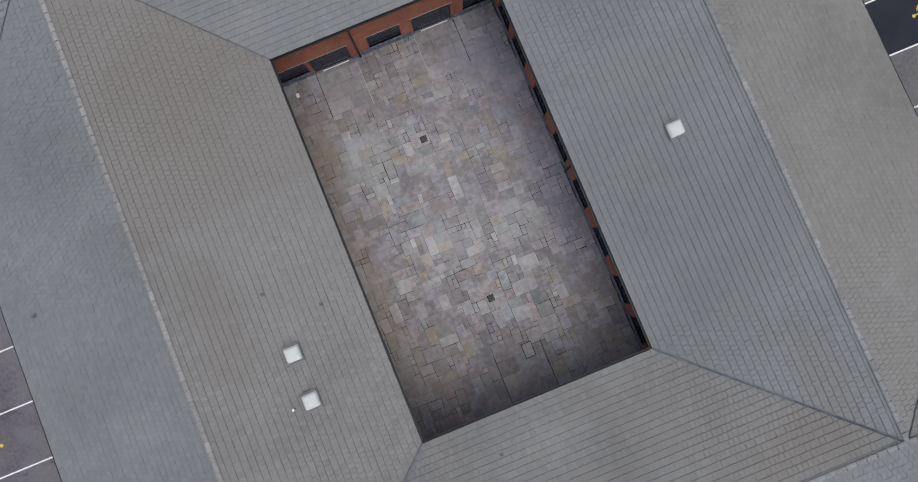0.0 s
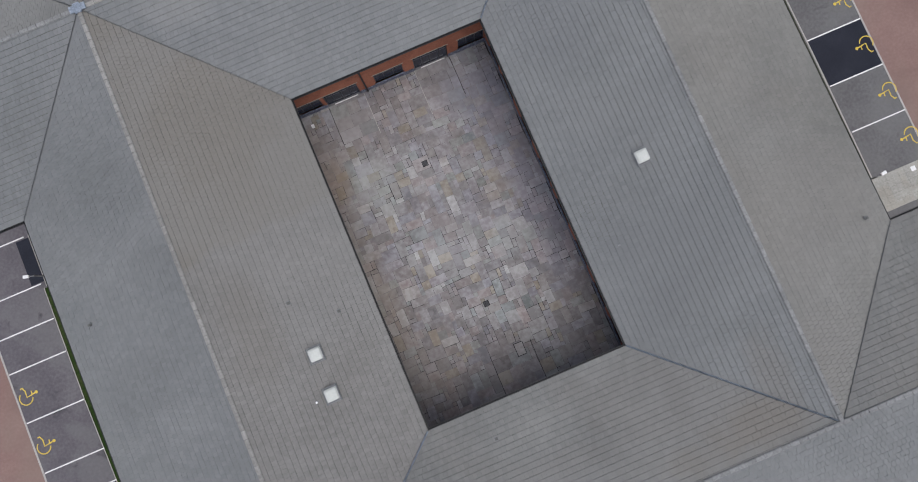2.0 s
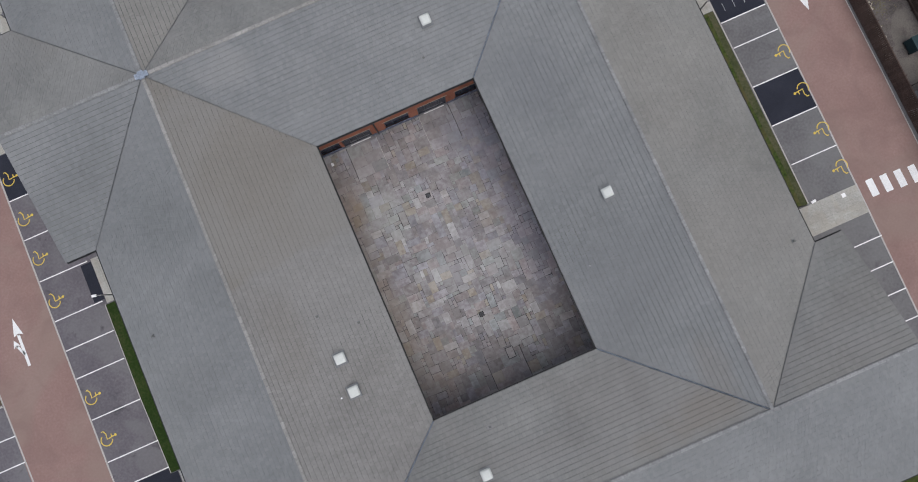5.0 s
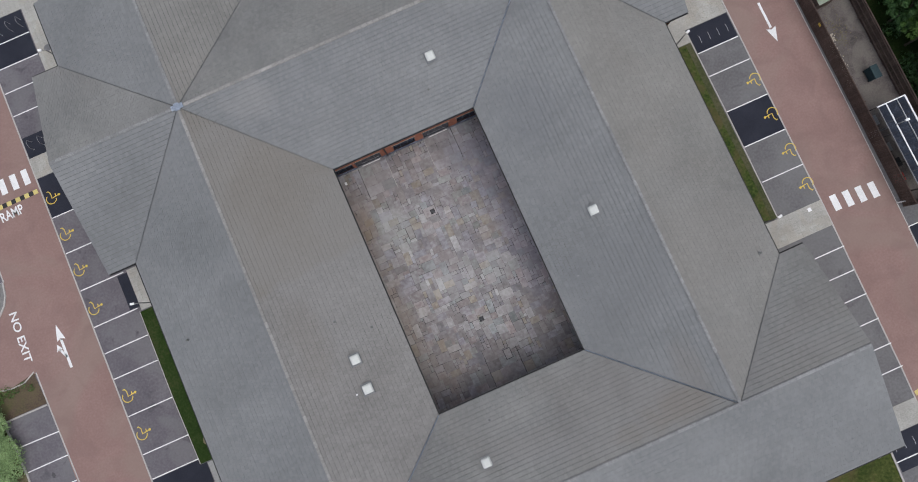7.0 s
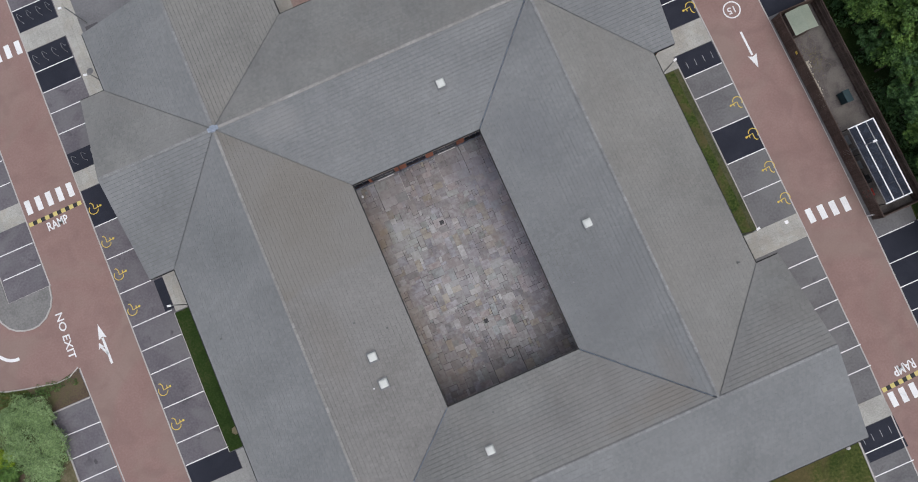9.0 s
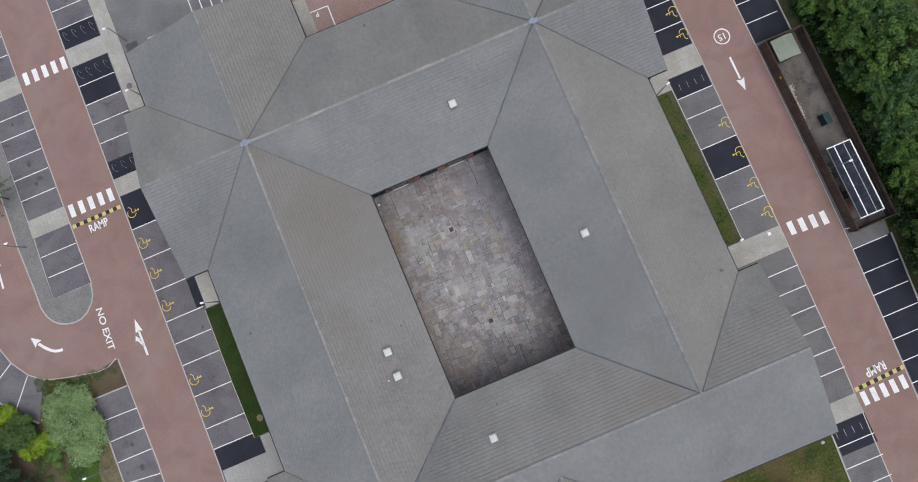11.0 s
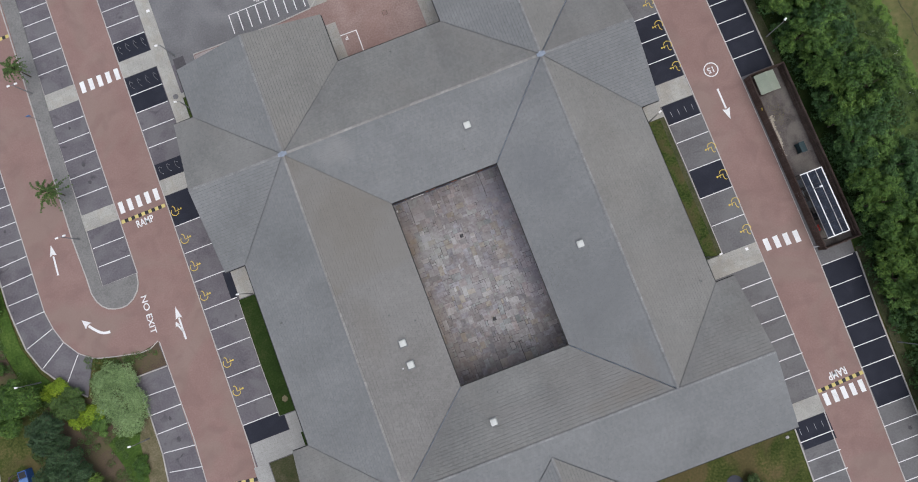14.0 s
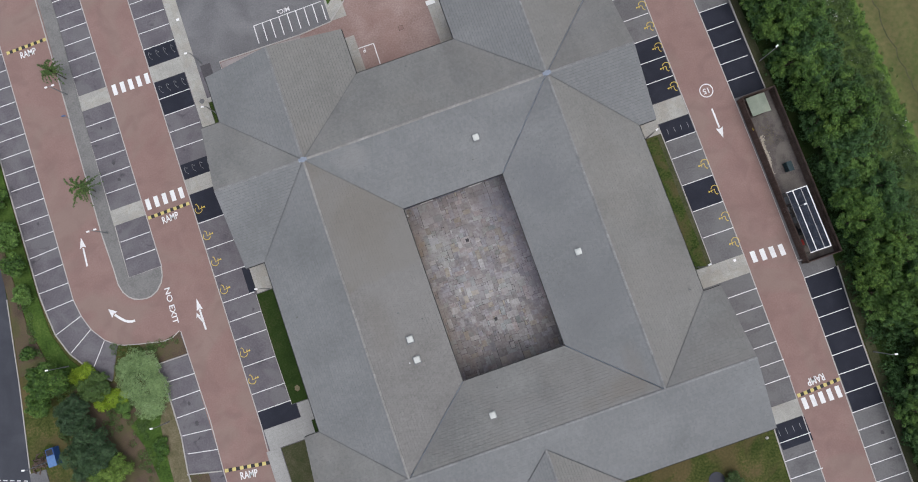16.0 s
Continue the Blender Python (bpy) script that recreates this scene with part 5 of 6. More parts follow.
wall_run(XE - 0.6, GE - 0.3, YE - 0.6, 'x', 1, [])
wall_run(-25.7, YS + 0.6, PX + PH - 0.6, 'y', 1, [])
wall_run(-25.7, YS + 0.6, PX - PH + 0.6, 'y', -1, [])


def gable(a, b, fixed, axis, out, mid, top):
    lo, hi = sorted((fixed, fixed - out * 0.3))
    bm = bmesh.new()
    prof = [(a, FLOOR - 0.4), (b, FLOOR - 0.4), (b, EAVE - 0.1), (mid, top - 0.2), (a, EAVE - 0.1)]
    sides = []
    for d in (lo, hi):
        sides.append([bm.verts.new((s, d, z) if axis == 'x' else (d, s, z)) for s, z in prof])
    bm.faces.new(sides[0])
    bm.faces.new(sides[1][::-1])
    for i in range(5):
        j = (i + 1) % 5
        bm.faces.new((sides[0][i], sides[1][i], sides[1][j], sides[0][j]))
    bmesh.ops.recalc_face_normals(bm, faces=bm.faces[:])
    part("gable_wall", bm, M["brick"], building, "orange-red brick gable")


gable(Y1 + 0.6, YN - 0.6, GW + 0.3, 'y', -1, RN, RIDGE)
gable(Y1 + 0.6, YN - 0.6, GE - 0.3, 'y', 1, RN, RIDGE)
gable(XW + 0.6, X0 - 0.6, GN - 0.3, 'x', 1, RW, RIDGE)
gable(X1 + 0.6, XE - 0.6, GN - 0.3, 'x', 1, RE, RIDGE)
gable(YS + 0.6, YE - 0.6, GE - 0.3, 'y', 1, RS, RIDGE)
gable(YS + 0.6, Y0 - 0.6, GS + 0.3, 'y', -1, RS, RIDGE)
gable(PX - PH + 0.6, PX + PH - 0.6, -25.7, 'x', -1, PX, PZ)

# downpipes
for x, y in ((4.4, WN - 0.08), (8.1, WS + 0.08), (WEI - 0.1, 10.45)):
    bm = tube(bmesh.new(), [(x, y, FLOOR), (x, y, EAVE - 0.5), (x, y + (-0.7 if y > 20 else 0.7 if y < 0 else 0), EAVE - 0.15)], 0.055, 10)
    part("downpipe", bm, M["gutter"], building, "black plastic downpipe")

# soffits close the eaves round the courtyard
bm = bmesh.new()
for a in ((X0 - 1.05, Y0 - 1.23, X0, Y1 + 0.72), (X1, Y0 - 1.23, X1 + 0.74, Y1 + 0.72), (X0, Y1, X1, Y1 + 0.72), (X0, Y0 - 1.23, X1, Y0)):
    box(bm, a[0], a[1], EAVE - 0.24, a[2], a[3], EAVE - 0.2)
part("soffit", bm, M["fascia"], building)


# ---------------------------------------------------------------- things on the roofs
def slope_z(x, y):
    """Height of the roof over a place in the ring."""
    d = max(X0 - x, x - X1, y - Y1, Y0 - y, 0)
    full = (RIDGE - EAVE) / 8.6
    return EAVE + full * d if d <= 8.7 else RIDGE - full * (d - 8.7)


def dome_mesh_parts(parent, m):
    part("flashing", box(bmesh.new(), -0.62, -0.70, -0.05, 0.62, 0.64, 0.012, 0.01, m), M["valley"], parent, "lead flashing")
    part("kerb_frame", box(bmesh.new(), -0.51, -0.51, 0.0, 0.51, 0.51, 0.29, 0.02, m), M["lamp_grey"], parent, "galvanised upstand")
    part("rim", box(bmesh.new(), -0.545, -0.545, 0.28, 0.545, 0.545, 0.32, 0.015, m), M["lamp_grey"], parent, "grey frame")
    bm = bmesh.new()
    n = 12
    grid = []
    for i in range(n + 1):
        row = []
        for j in range(n + 1):
            x, y = -1 + 2 * i / n, -1 + 2 * j / n
            h = (1 - abs(x) ** 8) * (1 - abs(y) ** 8)
            row.append(bm.verts.new(m @ Vector((0.49 * x * (1 - 0.07 * y ** 6), 0.49 * y * (1 - 0.07 * x ** 6), 0.32 + 0.13 * h ** 0.5 + 0.04 * (1 - x * x) * (1 - y * y)))))
        grid.append(row)
    for i in range(n):
        for j in range(n):
            bm.faces.new((grid[i][j], grid[i + 1][j], grid[i + 1][j + 1], grid[i][j + 1]))
    part("dome", bm, M["opal"], parent, "white opal polycarbonate dome", smooth=True)
    for s in (-1, 1):
        bm = bmesh.new()
        tube(bm, [m @ Vector((-0.5, s * 0.62, 0.32)), m @ Vector((0.5, s * 0.62, 0.32))], 0.022, 6)
        for x in (-0.4, 0.4):
            tube(bm, [m @ Vector((x, s * 0.54, 0.30)), m @ Vector((x, s * 0.62, 0.32))], 0.016, 6)
        part("hinge_bar", bm, M["lamp_grey"], parent)


TH = math.degrees(math.atan((RIDGE - EAVE) / 8.6))
for x, y, rx, ry in ((-3.83, 6.61, 0, TH), (-3.82, 4.23, 0, TH), (17.32, 9.60, 0, -TH), (10.83, 25.83, TH, 0), (2.20, -4.27, -TH, 0)):
    sk = thing("skylight", "white domed skylight on a galvanised upstand in the tiled roof", "skylight", "roof domes", at=(x, y, slope_z(x, y) + 0.06))
    dome_mesh_parts(sk, pose(0, 0, 0, rx, ry, 0) @ Matrix.Scale(0.72, 4))


def tile_vent(x, y, rx, ry):
    v = thing("roof_vent", "small square grey vent set in the roof tiles", "vent", "roof vents", at=(x, y, slope_z(x, y) + 0.05))
    m = pose(0, 0, 0, rx, ry, 0)
    part("base", box(bmesh.new(), -0.11, -0.11, -0.02, 0.11, 0.11, 0.045, 0.01, m), M["tile"], v)
    part("cowl", box(bmesh.new(), -0.085, -0.085, 0.045, 0.085, 0.06, 0.10, 0.02, m), M["underlay"], v, "darker cowl")


for x, y, rx, ry in ((-15.3, 13.22, 0, -TH), (27.67, 1.45, 0, TH), (-4.16, 9.83, 0, TH), (-1.83, 8.34, 0, TH), (3.6, -1.68, -TH, 0), (5.98, 36.8, -TH, 0), (9.68, 23.62, TH, 0)):
    tile_vent(x, y, rx, ry)
for x, y, s in ((14.27, 5.5, 0.09), (-4.63, 4.16, 0.1), (20.6, 11.44, 0.08)):
    v = thing("vent_pipe", "small pale pipe end standing out of the tiles", "pipe", "vent pipes", at=(x, y, slope_z(x, y)))
    part("pipe", tube(bmesh.new(), [(0, 0, 0), (0, 0, 0.28)], s * 0.4, 10), M["lamp_grey"], v)
    part("cap", tube(bmesh.new(), [(0, 0, 0.28), (0, 0, 0.33)], s * 0.6, 10), M["lamp_white" if x < 0 else "lamp_grey"], v)

# ---------------------------------------------------------------- courtyard
court = solid("courtyard_floor", sheet(rect(-1.1, -1.25, 13.4, 22.15), FLOOR - 0.02, 0.3), M["joint"], "courtyard paved with worn sandstone flags", "courtyard", kind="structure")
rc = random.Random(11)
U = 0.29
NX, NY = int(14.05 / U), int(23.05 / U)
used = [[False] * NY for _ in range(NX)]
flags = []
APRONS = [(8, 17, 69, 79), (30, 39, 68, 79), (20, 30, 0, 10)]           # broad slabs before the doors, in units of the paving
for i0, i1, j0, j1 in APRONS:
    for i in range(i0, i1):
        for j in range(j0, j1):
            used[i][j] = True
    j = j0
    while j < j1:
        h = min(rc.choice((2, 3, 3)), j1 - j)
        i = i0
        while i < i1:
            w = min(rc.choice((3, 4, 4, 5)), i1 - i)
            flags.append((-0.85 + i * U, -1.10 + j * U, -0.85 + (i + w) * U, -1.10 + (j + h) * U))
            i += w
        j += h
for j in range(NY):
    for i in range(NX):
        if used[i][j]:
            continue
        opts = [(2, 2), (3, 2), (2, 3), (1, 2), (2, 1), (1, 1), (3, 3), (2, 2), (4, 2), (2, 4), (3, 2), (4, 3), (3, 2)]
        rc.shuffle(opts)
        for w, h in opts + [(1, 1)]:
            if i + w <= NX and j + h <= NY and not any(used[a][b] for a in range(i, i + w) for b in range(j, j + h)):
                for a in range(i, i + w):
                    for b in range(j, j + h):
                        used[a][b] = True
                flags.append((-0.85 + i * U, -1.10 + j * U, -0.85 + (i + w) * U, -1.10 + (j + h) * U))
                break


def settled(x, y):
    """A place in the paving after years of settling."""
    v = noise.noise_vector(Vector((x * 0.55, y * 0.55, 3.0))) * 0.075 + noise.noise_vector(Vector((x * 2.1, y * 2.1, 9.0))) * 0.03
    return (min(max(x + v.x, -0.85), 13.15), min(max(y + v.y, -1.10), 21.75))


singles, rest_v, rest_f = 0, [], []
for x0, y0, x1, y1 in flags:
    g = rc.choice((0.002, 0.003, 0.003, 0.004, 0.006, 0.013, 0.017))
    lift = rc.uniform(-0.005, 0.010)
    j = [abs(rc.gauss(0, 0.006)) for _ in range(8)]
    c = [settled(*q) for q in ((x0, y0), (x1, y0), (x1, y1), (x0, y1))]
    c = [(c[0][0] + g + j[0], c[0][1] + g + j[1]), (c[1][0] - g - j[2], c[1][1] + g + j[3]), (c[2][0] - g - j[4], c[2][1] - g - j[5]), (c[3][0] + g + j[6], c[3][1] - g - j[7])]
    tops = [(x, y, FLOOR + lift + rc.uniform(-0.003, 0.003)) for x, y in c]
    lows = [(x, y, FLOOR - 0.03) for x, y in c]
    fs = [(0, 1, 2, 3)] + [((k + 1) % 4, k, 4 + k, 4 + (k + 1) % 4) for k in range(4)]
    cx, cy = (x0 + x1) / 2, (y0 + y1) / 2
    if singles < 300 and 1.5 < cx < 11.0 and 3.0 < cy < 15.0:
        me = bpy.data.meshes.new("paving_flag")
        me.from_pydata(tops + lows, [], fs)
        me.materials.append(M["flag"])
        ob = new("paving_flag", me)
        ob.parent = court
        singles += 1
    else:
        b0 = len(rest_v)
        rest_v += tops + lows
        rest_f += [tuple(b0 + q for q in f) for f in fs]
me = bpy.data.meshes.new("paving_flags")
me.from_pydata(rest_v, [], rest_f)
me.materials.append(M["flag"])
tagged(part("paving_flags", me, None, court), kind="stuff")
# narrow slot channels beside the doors
for p, q in (((1.47, 21.7), (1.47, 18.85)), ((4.08, 21.7), (4.08, 18.65)), ((7.85, 21.7), (7.85, 18.45)), ((10.46, 21.7), (10.46, 18.85)), ((4.95, 1.8), (4.95, -1.05)), ((7.85, 1.9), (7.85, -1.05))):
    part("slot_channel", ribbon([p, q], 0.034, FLOOR + 0.004, 0.008), M["kerb" if p[0] in (4.08, 7.85) and p[1] > 9 else "iron"], court)
for x, y in ((6.03, 15.51), (6.12, 5.17)):
    d = thing("drain_grate", "small black cast iron drain grate in the paving", "drain", "courtyard drains", at=(x, y, FLOOR))
    fb = bmesh.new()
    for a in ((-0.2, -0.2, 0.2, -0.16), (-0.2, 0.16, 0.2, 0.2), (-0.2, -0.16, -0.16, 0.16), (0.16, -0.16, 0.2, 0.16)):
        box(fb, a[0], a[1], 0.0, a[2], a[3], 0.018)
    part("grate_frame", fb, M["iron"], d)
    for k in range(5):
        part("grate_bar", boxed(-0.16, -0.14 + k * 0.062, 0.0, 0.16, -0.105 + k * 0.062, 0.014), M["fascia"], d)
    # black plate paints the darkness of the hollow below the bars
    part("sump", boxed(-0.17, -0.17, 0.001, 0.17, 0.17, 0.005), M["black_paint"], d)
mh = thing("manhole_cover", "recessed rectangular manhole cover inset with paving", "manhole", at=(7.0, 1.55, FLOOR))
for a in ((-0.32, -0.45, 0.32, -0.41), (-0.32, 0.41, 0.32, 0.45), (-0.32, -0.41, -0.28, 0.41), (0.28, -0.41, 0.32, 0.41)):
    part("frame_bar", boxed(a[0], a[1], 0.0, a[2], a[3], 0.02), M["iron"], mh)
part("inset_slab", boxed(-0.27, -0.40, 0.0, 0.27, 0.40, 0.014), M["flag"], mh)
bx = thing("junction_box", "small white box on the courtyard paving", "box", at=(0.0, 20.9, FLOOR))
part("case", boxed(-0.09, -0.11, 0, 0.09, 0.11, 0.14, 0.01), M["lamp_white"], bx)
part("lid", boxed(-0.1, -0.12, 0.14, 0.1, 0.12, 0.16, 0.005), M["lamp_white"], bx)


# ---------------------------------------------------------------- lamps, stands and yard
def street_lamp(x, y, heads, height=3.2):
    """heads: directions in degrees of its arms."""
    lp = thing("street_lamp", "grey steel lamp post with a white lamp head", "lamp post", "car park lamps", at=(x, y, 0))
    part("base", tube(bmesh.new(), [(0, 0, 0), (0, 0, 0.9)], 0.085, 10), M["lamp_grey"], lp)
    part("pole", tube(bmesh.new(), [(0, 0, 0.9), (0, 0, height)], [0.06, 0.045], 10), M["lamp_grey"], lp)
    for a in heads:
        c, s = math.cos(radians(a)), math.sin(radians(a))
        part("arm", tube(bmesh.new(), [(0, 0, height - 0.08), (0.3 * c, 0.3 * s, height + 0.02)], 0.03, 8), M["lamp_grey"], lp)
        m = Matrix.Translation((0.45 * c, 0.45 * s, height + 0.04)) @ Matrix.Rotation(radians(a), 4, 'Z')
        hd = part("lamp_head", box(bmesh.new(), -0.18, -0.10, -0.05, 0.18, 0.10, 0.06, 0.04, m), M["lamp_white"], lp, "white lamp housing")
        part("lens", box(bmesh.new(), -0.16, -0.08, -0.065, 0.16, 0.08, -0.05, 0.0, m), M["opal"], hd)


for x, y, h in ((-46.6, 17.3, (170,)), (-36.45, 6.6, (175,)), (-19.5, 18.1, (165,)), (-18.95, 41.75, (165,)), (31.5, 20.1, (20,)), (31.5, 2.95, (10,)), (47.75, -13.55, (350,)),
                (-36.9, 51.0, (178, 358)), (-37.0, 31.8, (178, 358)), (-18.9, 49.0, (170,)), (44.6, 6.0, (0,)), (-52.6, 6.9, (165,))):
    street_lamp(x, y, h)
street_lamp(48.3, 24.6, (30,), 3.8)


def cycle_stand(x, y, wide=0.75, high=0.75):
    st = thing("cycle_stand", "galvanised steel cycle hoop on fresh black asphalt", "cycle stand", "cycle stands", at=(x, y, 0))
    c = min(0.25, high * 0.5)
    pts = [(0, -wide / 2, 0)] + [(0, -wide / 2 * math.cos(a), high - c + c * math.sin(a)) for a in [k * math.pi / 10 for k in range(11)]] + [(0, wide / 2, 0)]
    part("hoop", tube(bmesh.new(), pts, 0.022, 8), M["lamp_grey" if high > 0.3 else "steel"], st)
    for s in (-1, 1):
        part("flange", tube(bmesh.new(), [(0, s * wide / 2, 0), (0, s * wide / 2, 0.02)], 0.045 if high > 0.3 else 0.03, 10), M["steel"], st)


for yy in (52.0, 47.3, 36.0):
    for k in range(4):
        cycle_stand(-24.85 + 1.03 * k, yy)
for yy, x0 in ((20.0, 34.3), (-18.9, 33.6)):
    for k in range(4):
        cycle_stand(x0 + 0.88 * k, yy, 0.62, 0.05)

# yard with timber fence
FX0, FX1, FY0, FY1 = 43.75, 47.95, -0.75, 20.75
yard = solid("yard_floor", sheet(rect(FX0, FY0, FX1 + 0.1, FY1), 0.03, 0.2), M["yard"], "worn reddish gravel floor of the fenced yard", "yard", kind="structure")
board_me = mesh_of("board", boxed(-0.07, -0.012, 0.05, 0.07, 0.012, 1.55), M["timber"])


def fence_run(p, q):
    fn = thing("timber_fence", "brown stained close-boarded timber fence round the yard", "fence", "yard fence")
    d = Vector((q[0] - p[0], q[1] - p[1], 0))
    n = int(d.length / 0.15)
    a = math.atan2(d.y, d.x)
    for i in range(n):
        c = Vector((*p, 0)) + d * (i + 0.5) / n
        ob = new("board", board_me)
        ob.parent = fn
        ob.matrix_basis = Matrix.Translation(c) @ Matrix.Rotation(a, 4, 'Z')
    u = d.normalized()
    s = Vector((-u.y, u.x, 0))
    for k in range(int(d.length / 2.4) + 1):
        c = Vector((*p, 0)) + u * min(k * 2.4, d.length) - s * 0.07
        part("post", boxed(c.x - 0.05, c.y - 0.05, 0, c.x + 0.05, c.y + 0.05, 1.62), M["timber"], fn)
    for z in (0.35, 0.85, 1.4):
        bm = bmesh.new()
        tube(bm, [Vector((*p, z)) - s * 0.045, Vector((*q, z)) - s * 0.045], 0.045, 4)
        part("rail", bm, M["timber"], fn)
    bm = bmesh.new()
    tube(bm, [Vector((*p, 1.57)), Vector((*q, 1.57))], 0.06, 4)
    part("capping", bm, M["timber"], fn)


fence_run((FX0, FY0), (FX0, FY1))
fence_run((FX1, FY1), (FX1, FY0))
fence_run((FX0, FY1), (FX1, FY1))
fence_run((FX0, FY0), (FX1, FY0))
# pale rubble along the foot of the fence
rb = random.Random(17)
bm = bmesh.new()
for _ in range(420):
    y = rb.uniform(10.6, 15.6)
    x, r_ = 44.72 + 0.065 * (y - 13) + 0.10 * math.sin(y * 2.1) + rb.gauss(0, 0.13), rb.uniform(0.02, 0.08)
    bmesh.ops.create_icosphere(bm, subdivisions=1, radius=r_, matrix=Matrix.Translation((x, y, 0.03 + r_ * 0.3)) @ Matrix.Diagonal((1, rb.uniform(0.7, 1.4), 0.6, 1)))
edge = [(44.72 + 0.065 * (y - 13) + 0.10 * math.sin(y * 2.1), y) for y in [10.9 + 0.15 * k for k in range(31)]]
sheet([(x - rb.uniform(0.04, 0.2), y) for x, y in edge] + [(x + rb.uniform(0.03, 0.2), y) for x, y in edge[::-1]], 0.042, 0.02, bm)
tagged(new("rubble", mesh_of("rubble", bm, M["stone_sill"])), "scattered pale rubble on the yard floor", "rubble", kind="stuff")
# shed
sh = thing("garden_shed", "small timber shed with a pale green felt roof", "shed", at=(44.95, 19.15, 0))
part("wall", boxed(-1.0, -1.0, 0.05, 1.0, 1.0, 2.1), M["timber"], sh)
for s in (-1, 1):
    bm = bmesh.new()
    tv = [bm.verts.new(v) for v in ((0, -1.18, 2.5), (0, 1.18, 2.5), (s * 1.18, 1.18, 2.12), (s * 1.18, -1.18, 2.12))]
    bm.faces.new(tv)
    bmesh.ops.solidify(bm, geom=bm.faces[:], thickness=0.05)
    bmesh.ops.recalc_face_normals(bm, faces=bm.faces[:])
    part("roof", bm, M["shed_roof"], sh, "pale green felt roof")
part("door", boxed(-0.4, -1.03, 0.1, 0.4, -1.0, 1.95), M["timber"], sh)
# bin
tb = thing("wheeled_bin", "dark teal wheeled bin standing on the gravel", "bin", at=(46.3, 10.85, 0.03))
part("body", boxed(-0.31, -0.58, 0.12, 0.31, 0.58, 0.95, 0.10), M["teal"], tb)
part("lid", boxed(-0.34, -0.62, 0.93, 0.34, 0.62, 1.08, 0.06), M["teal"], tb)
for a, b in ((-0.26, -0.48), (0.26, -0.48), (-0.26, 0.48), (0.26, 0.48)):
    part("wheel", tube(bmesh.new(), [(a - 0.03, b, 0.08), (a + 0.03, b, 0.08)], 0.08, 10), M["black_paint"], tb)
# shelter with dark roof panels
cs = thing("roofed_shelter", "long white-framed shelter with dark roof panels in the yard", "shelter", at=(0, 0, 0))
SX0, SX1, SY0, SY1, SZ = 43.88, 46.38, 0.35, 7.95, 2.45
for x in (SX0, SX1):
    for k in range(4):
        y = SY0 + (SY1 - SY0) * k / 3
        part("post", boxed(x - 0.04, y - 0.04, 0, x + 0.04, y + 0.04, SZ), M["iron"], cs)
for x, w, mt in ((SX0, 0.02, "lamp_grey"), (SX0 + 0.75, 0.05, "lamp_white"), (SX0 + 1.75, 0.025, "steel"), (SX1, 0.06, "lamp_white")):
    part("roof_bar", boxed(x - w, SY0, SZ, x + w, SY1, SZ + 0.09), M[mt], cs)
for y in (SY0, SY1):
    part("end_bar", boxed(SX0 - 0.05, y - 0.05, SZ + 0.004, SX1 + 0.05, y + 0.05, SZ + 0.095), M["lamp_white"], cs)
for a, b in ((SX0 + 0.055, SX0 + 0.695), (SX0 + 0.805, SX0 + 1.695), (SX0 + 1.805, SX1 - 0.055)):
    for k in range(5):
        y0, y1 = SY0 + 0.06 + (SY1 - SY0 - 0.12) * k / 5, SY0 + 0.06 + (SY1 - SY0 - 0.12) * (k + 1) / 5
        part("roof_panel", boxed(a, y0 + 0.01, SZ + 0.02, b, y1 - 0.01, SZ + 0.045), M["dark_panel"], cs)
for k in range(1, 15):
    y = SY0 + (SY1 - SY0) * k / 15
    part("purlin", boxed(SX0 + 0.03, y - 0.012, SZ + 0.046, SX1 - 0.07, y + 0.012, SZ + 0.06), M["black_paint"], cs)
rj = random.Random(8)
for k, (x, y, mt, lab, nm, cat) in enumerate(((43.95 + 0.3, 6.6, "timber", "brown timber crate beside the shelter", "crate", "crate"), (44.25, 5.2, "lamp_grey", "grey plastic box beside the shelter", "storage_box", "box"),
                                              (44.2, 3.4, "black_paint", "black plastic tub beside the fence", "plant_tub", "tub"), (44.35, 1.6, "red_box", "red plastic box beside the shelter", "storage_box", "box"), (44.2, 2.4, "timber", "brown timber crate beside the shelter", "crate", "crate"),
                                              (44.15, 7.5, "black_paint", "black plastic tub beside the fence", "plant_tub", "tub"), (44.6, 7.0, "lamp_grey", "grey plastic box beside the shelter", "storage_box", "box"), (44.15, 5.9, "steel", "pale metal box beside the shelter", "storage_box", "box"),
                                              (44.6, 4.4, "lamp_grey", "grey plastic box beside the shelter", "storage_box", "box"), (44.1, 4.2, "asphalt_n", "grey plastic tub beside the fence", "plant_tub", "tub"), (44.55, 2.9, "black_paint", "black plastic tub beside the shelter", "plant_tub", "tub"), (44.15, 0.7, "timber", "brown timber crate beside the fence", "crate", "crate"))):
    t = thing(nm, lab, cat, at=(x - 0.05, y, 0.03))
    w, d, h = rj.uniform(0.2, 0.32), rj.uniform(0.25, 0.45), rj.uniform(0.4, 0.8)
    part("body", boxed(-w, -d, 0, w, d, h, 0.02), M[mt], t)
    part("lid", boxed(-w - 0.02, -d - 0.02, h, w + 0.02, d + 0.02, h + 0.05, 0.01), M[mt], t)
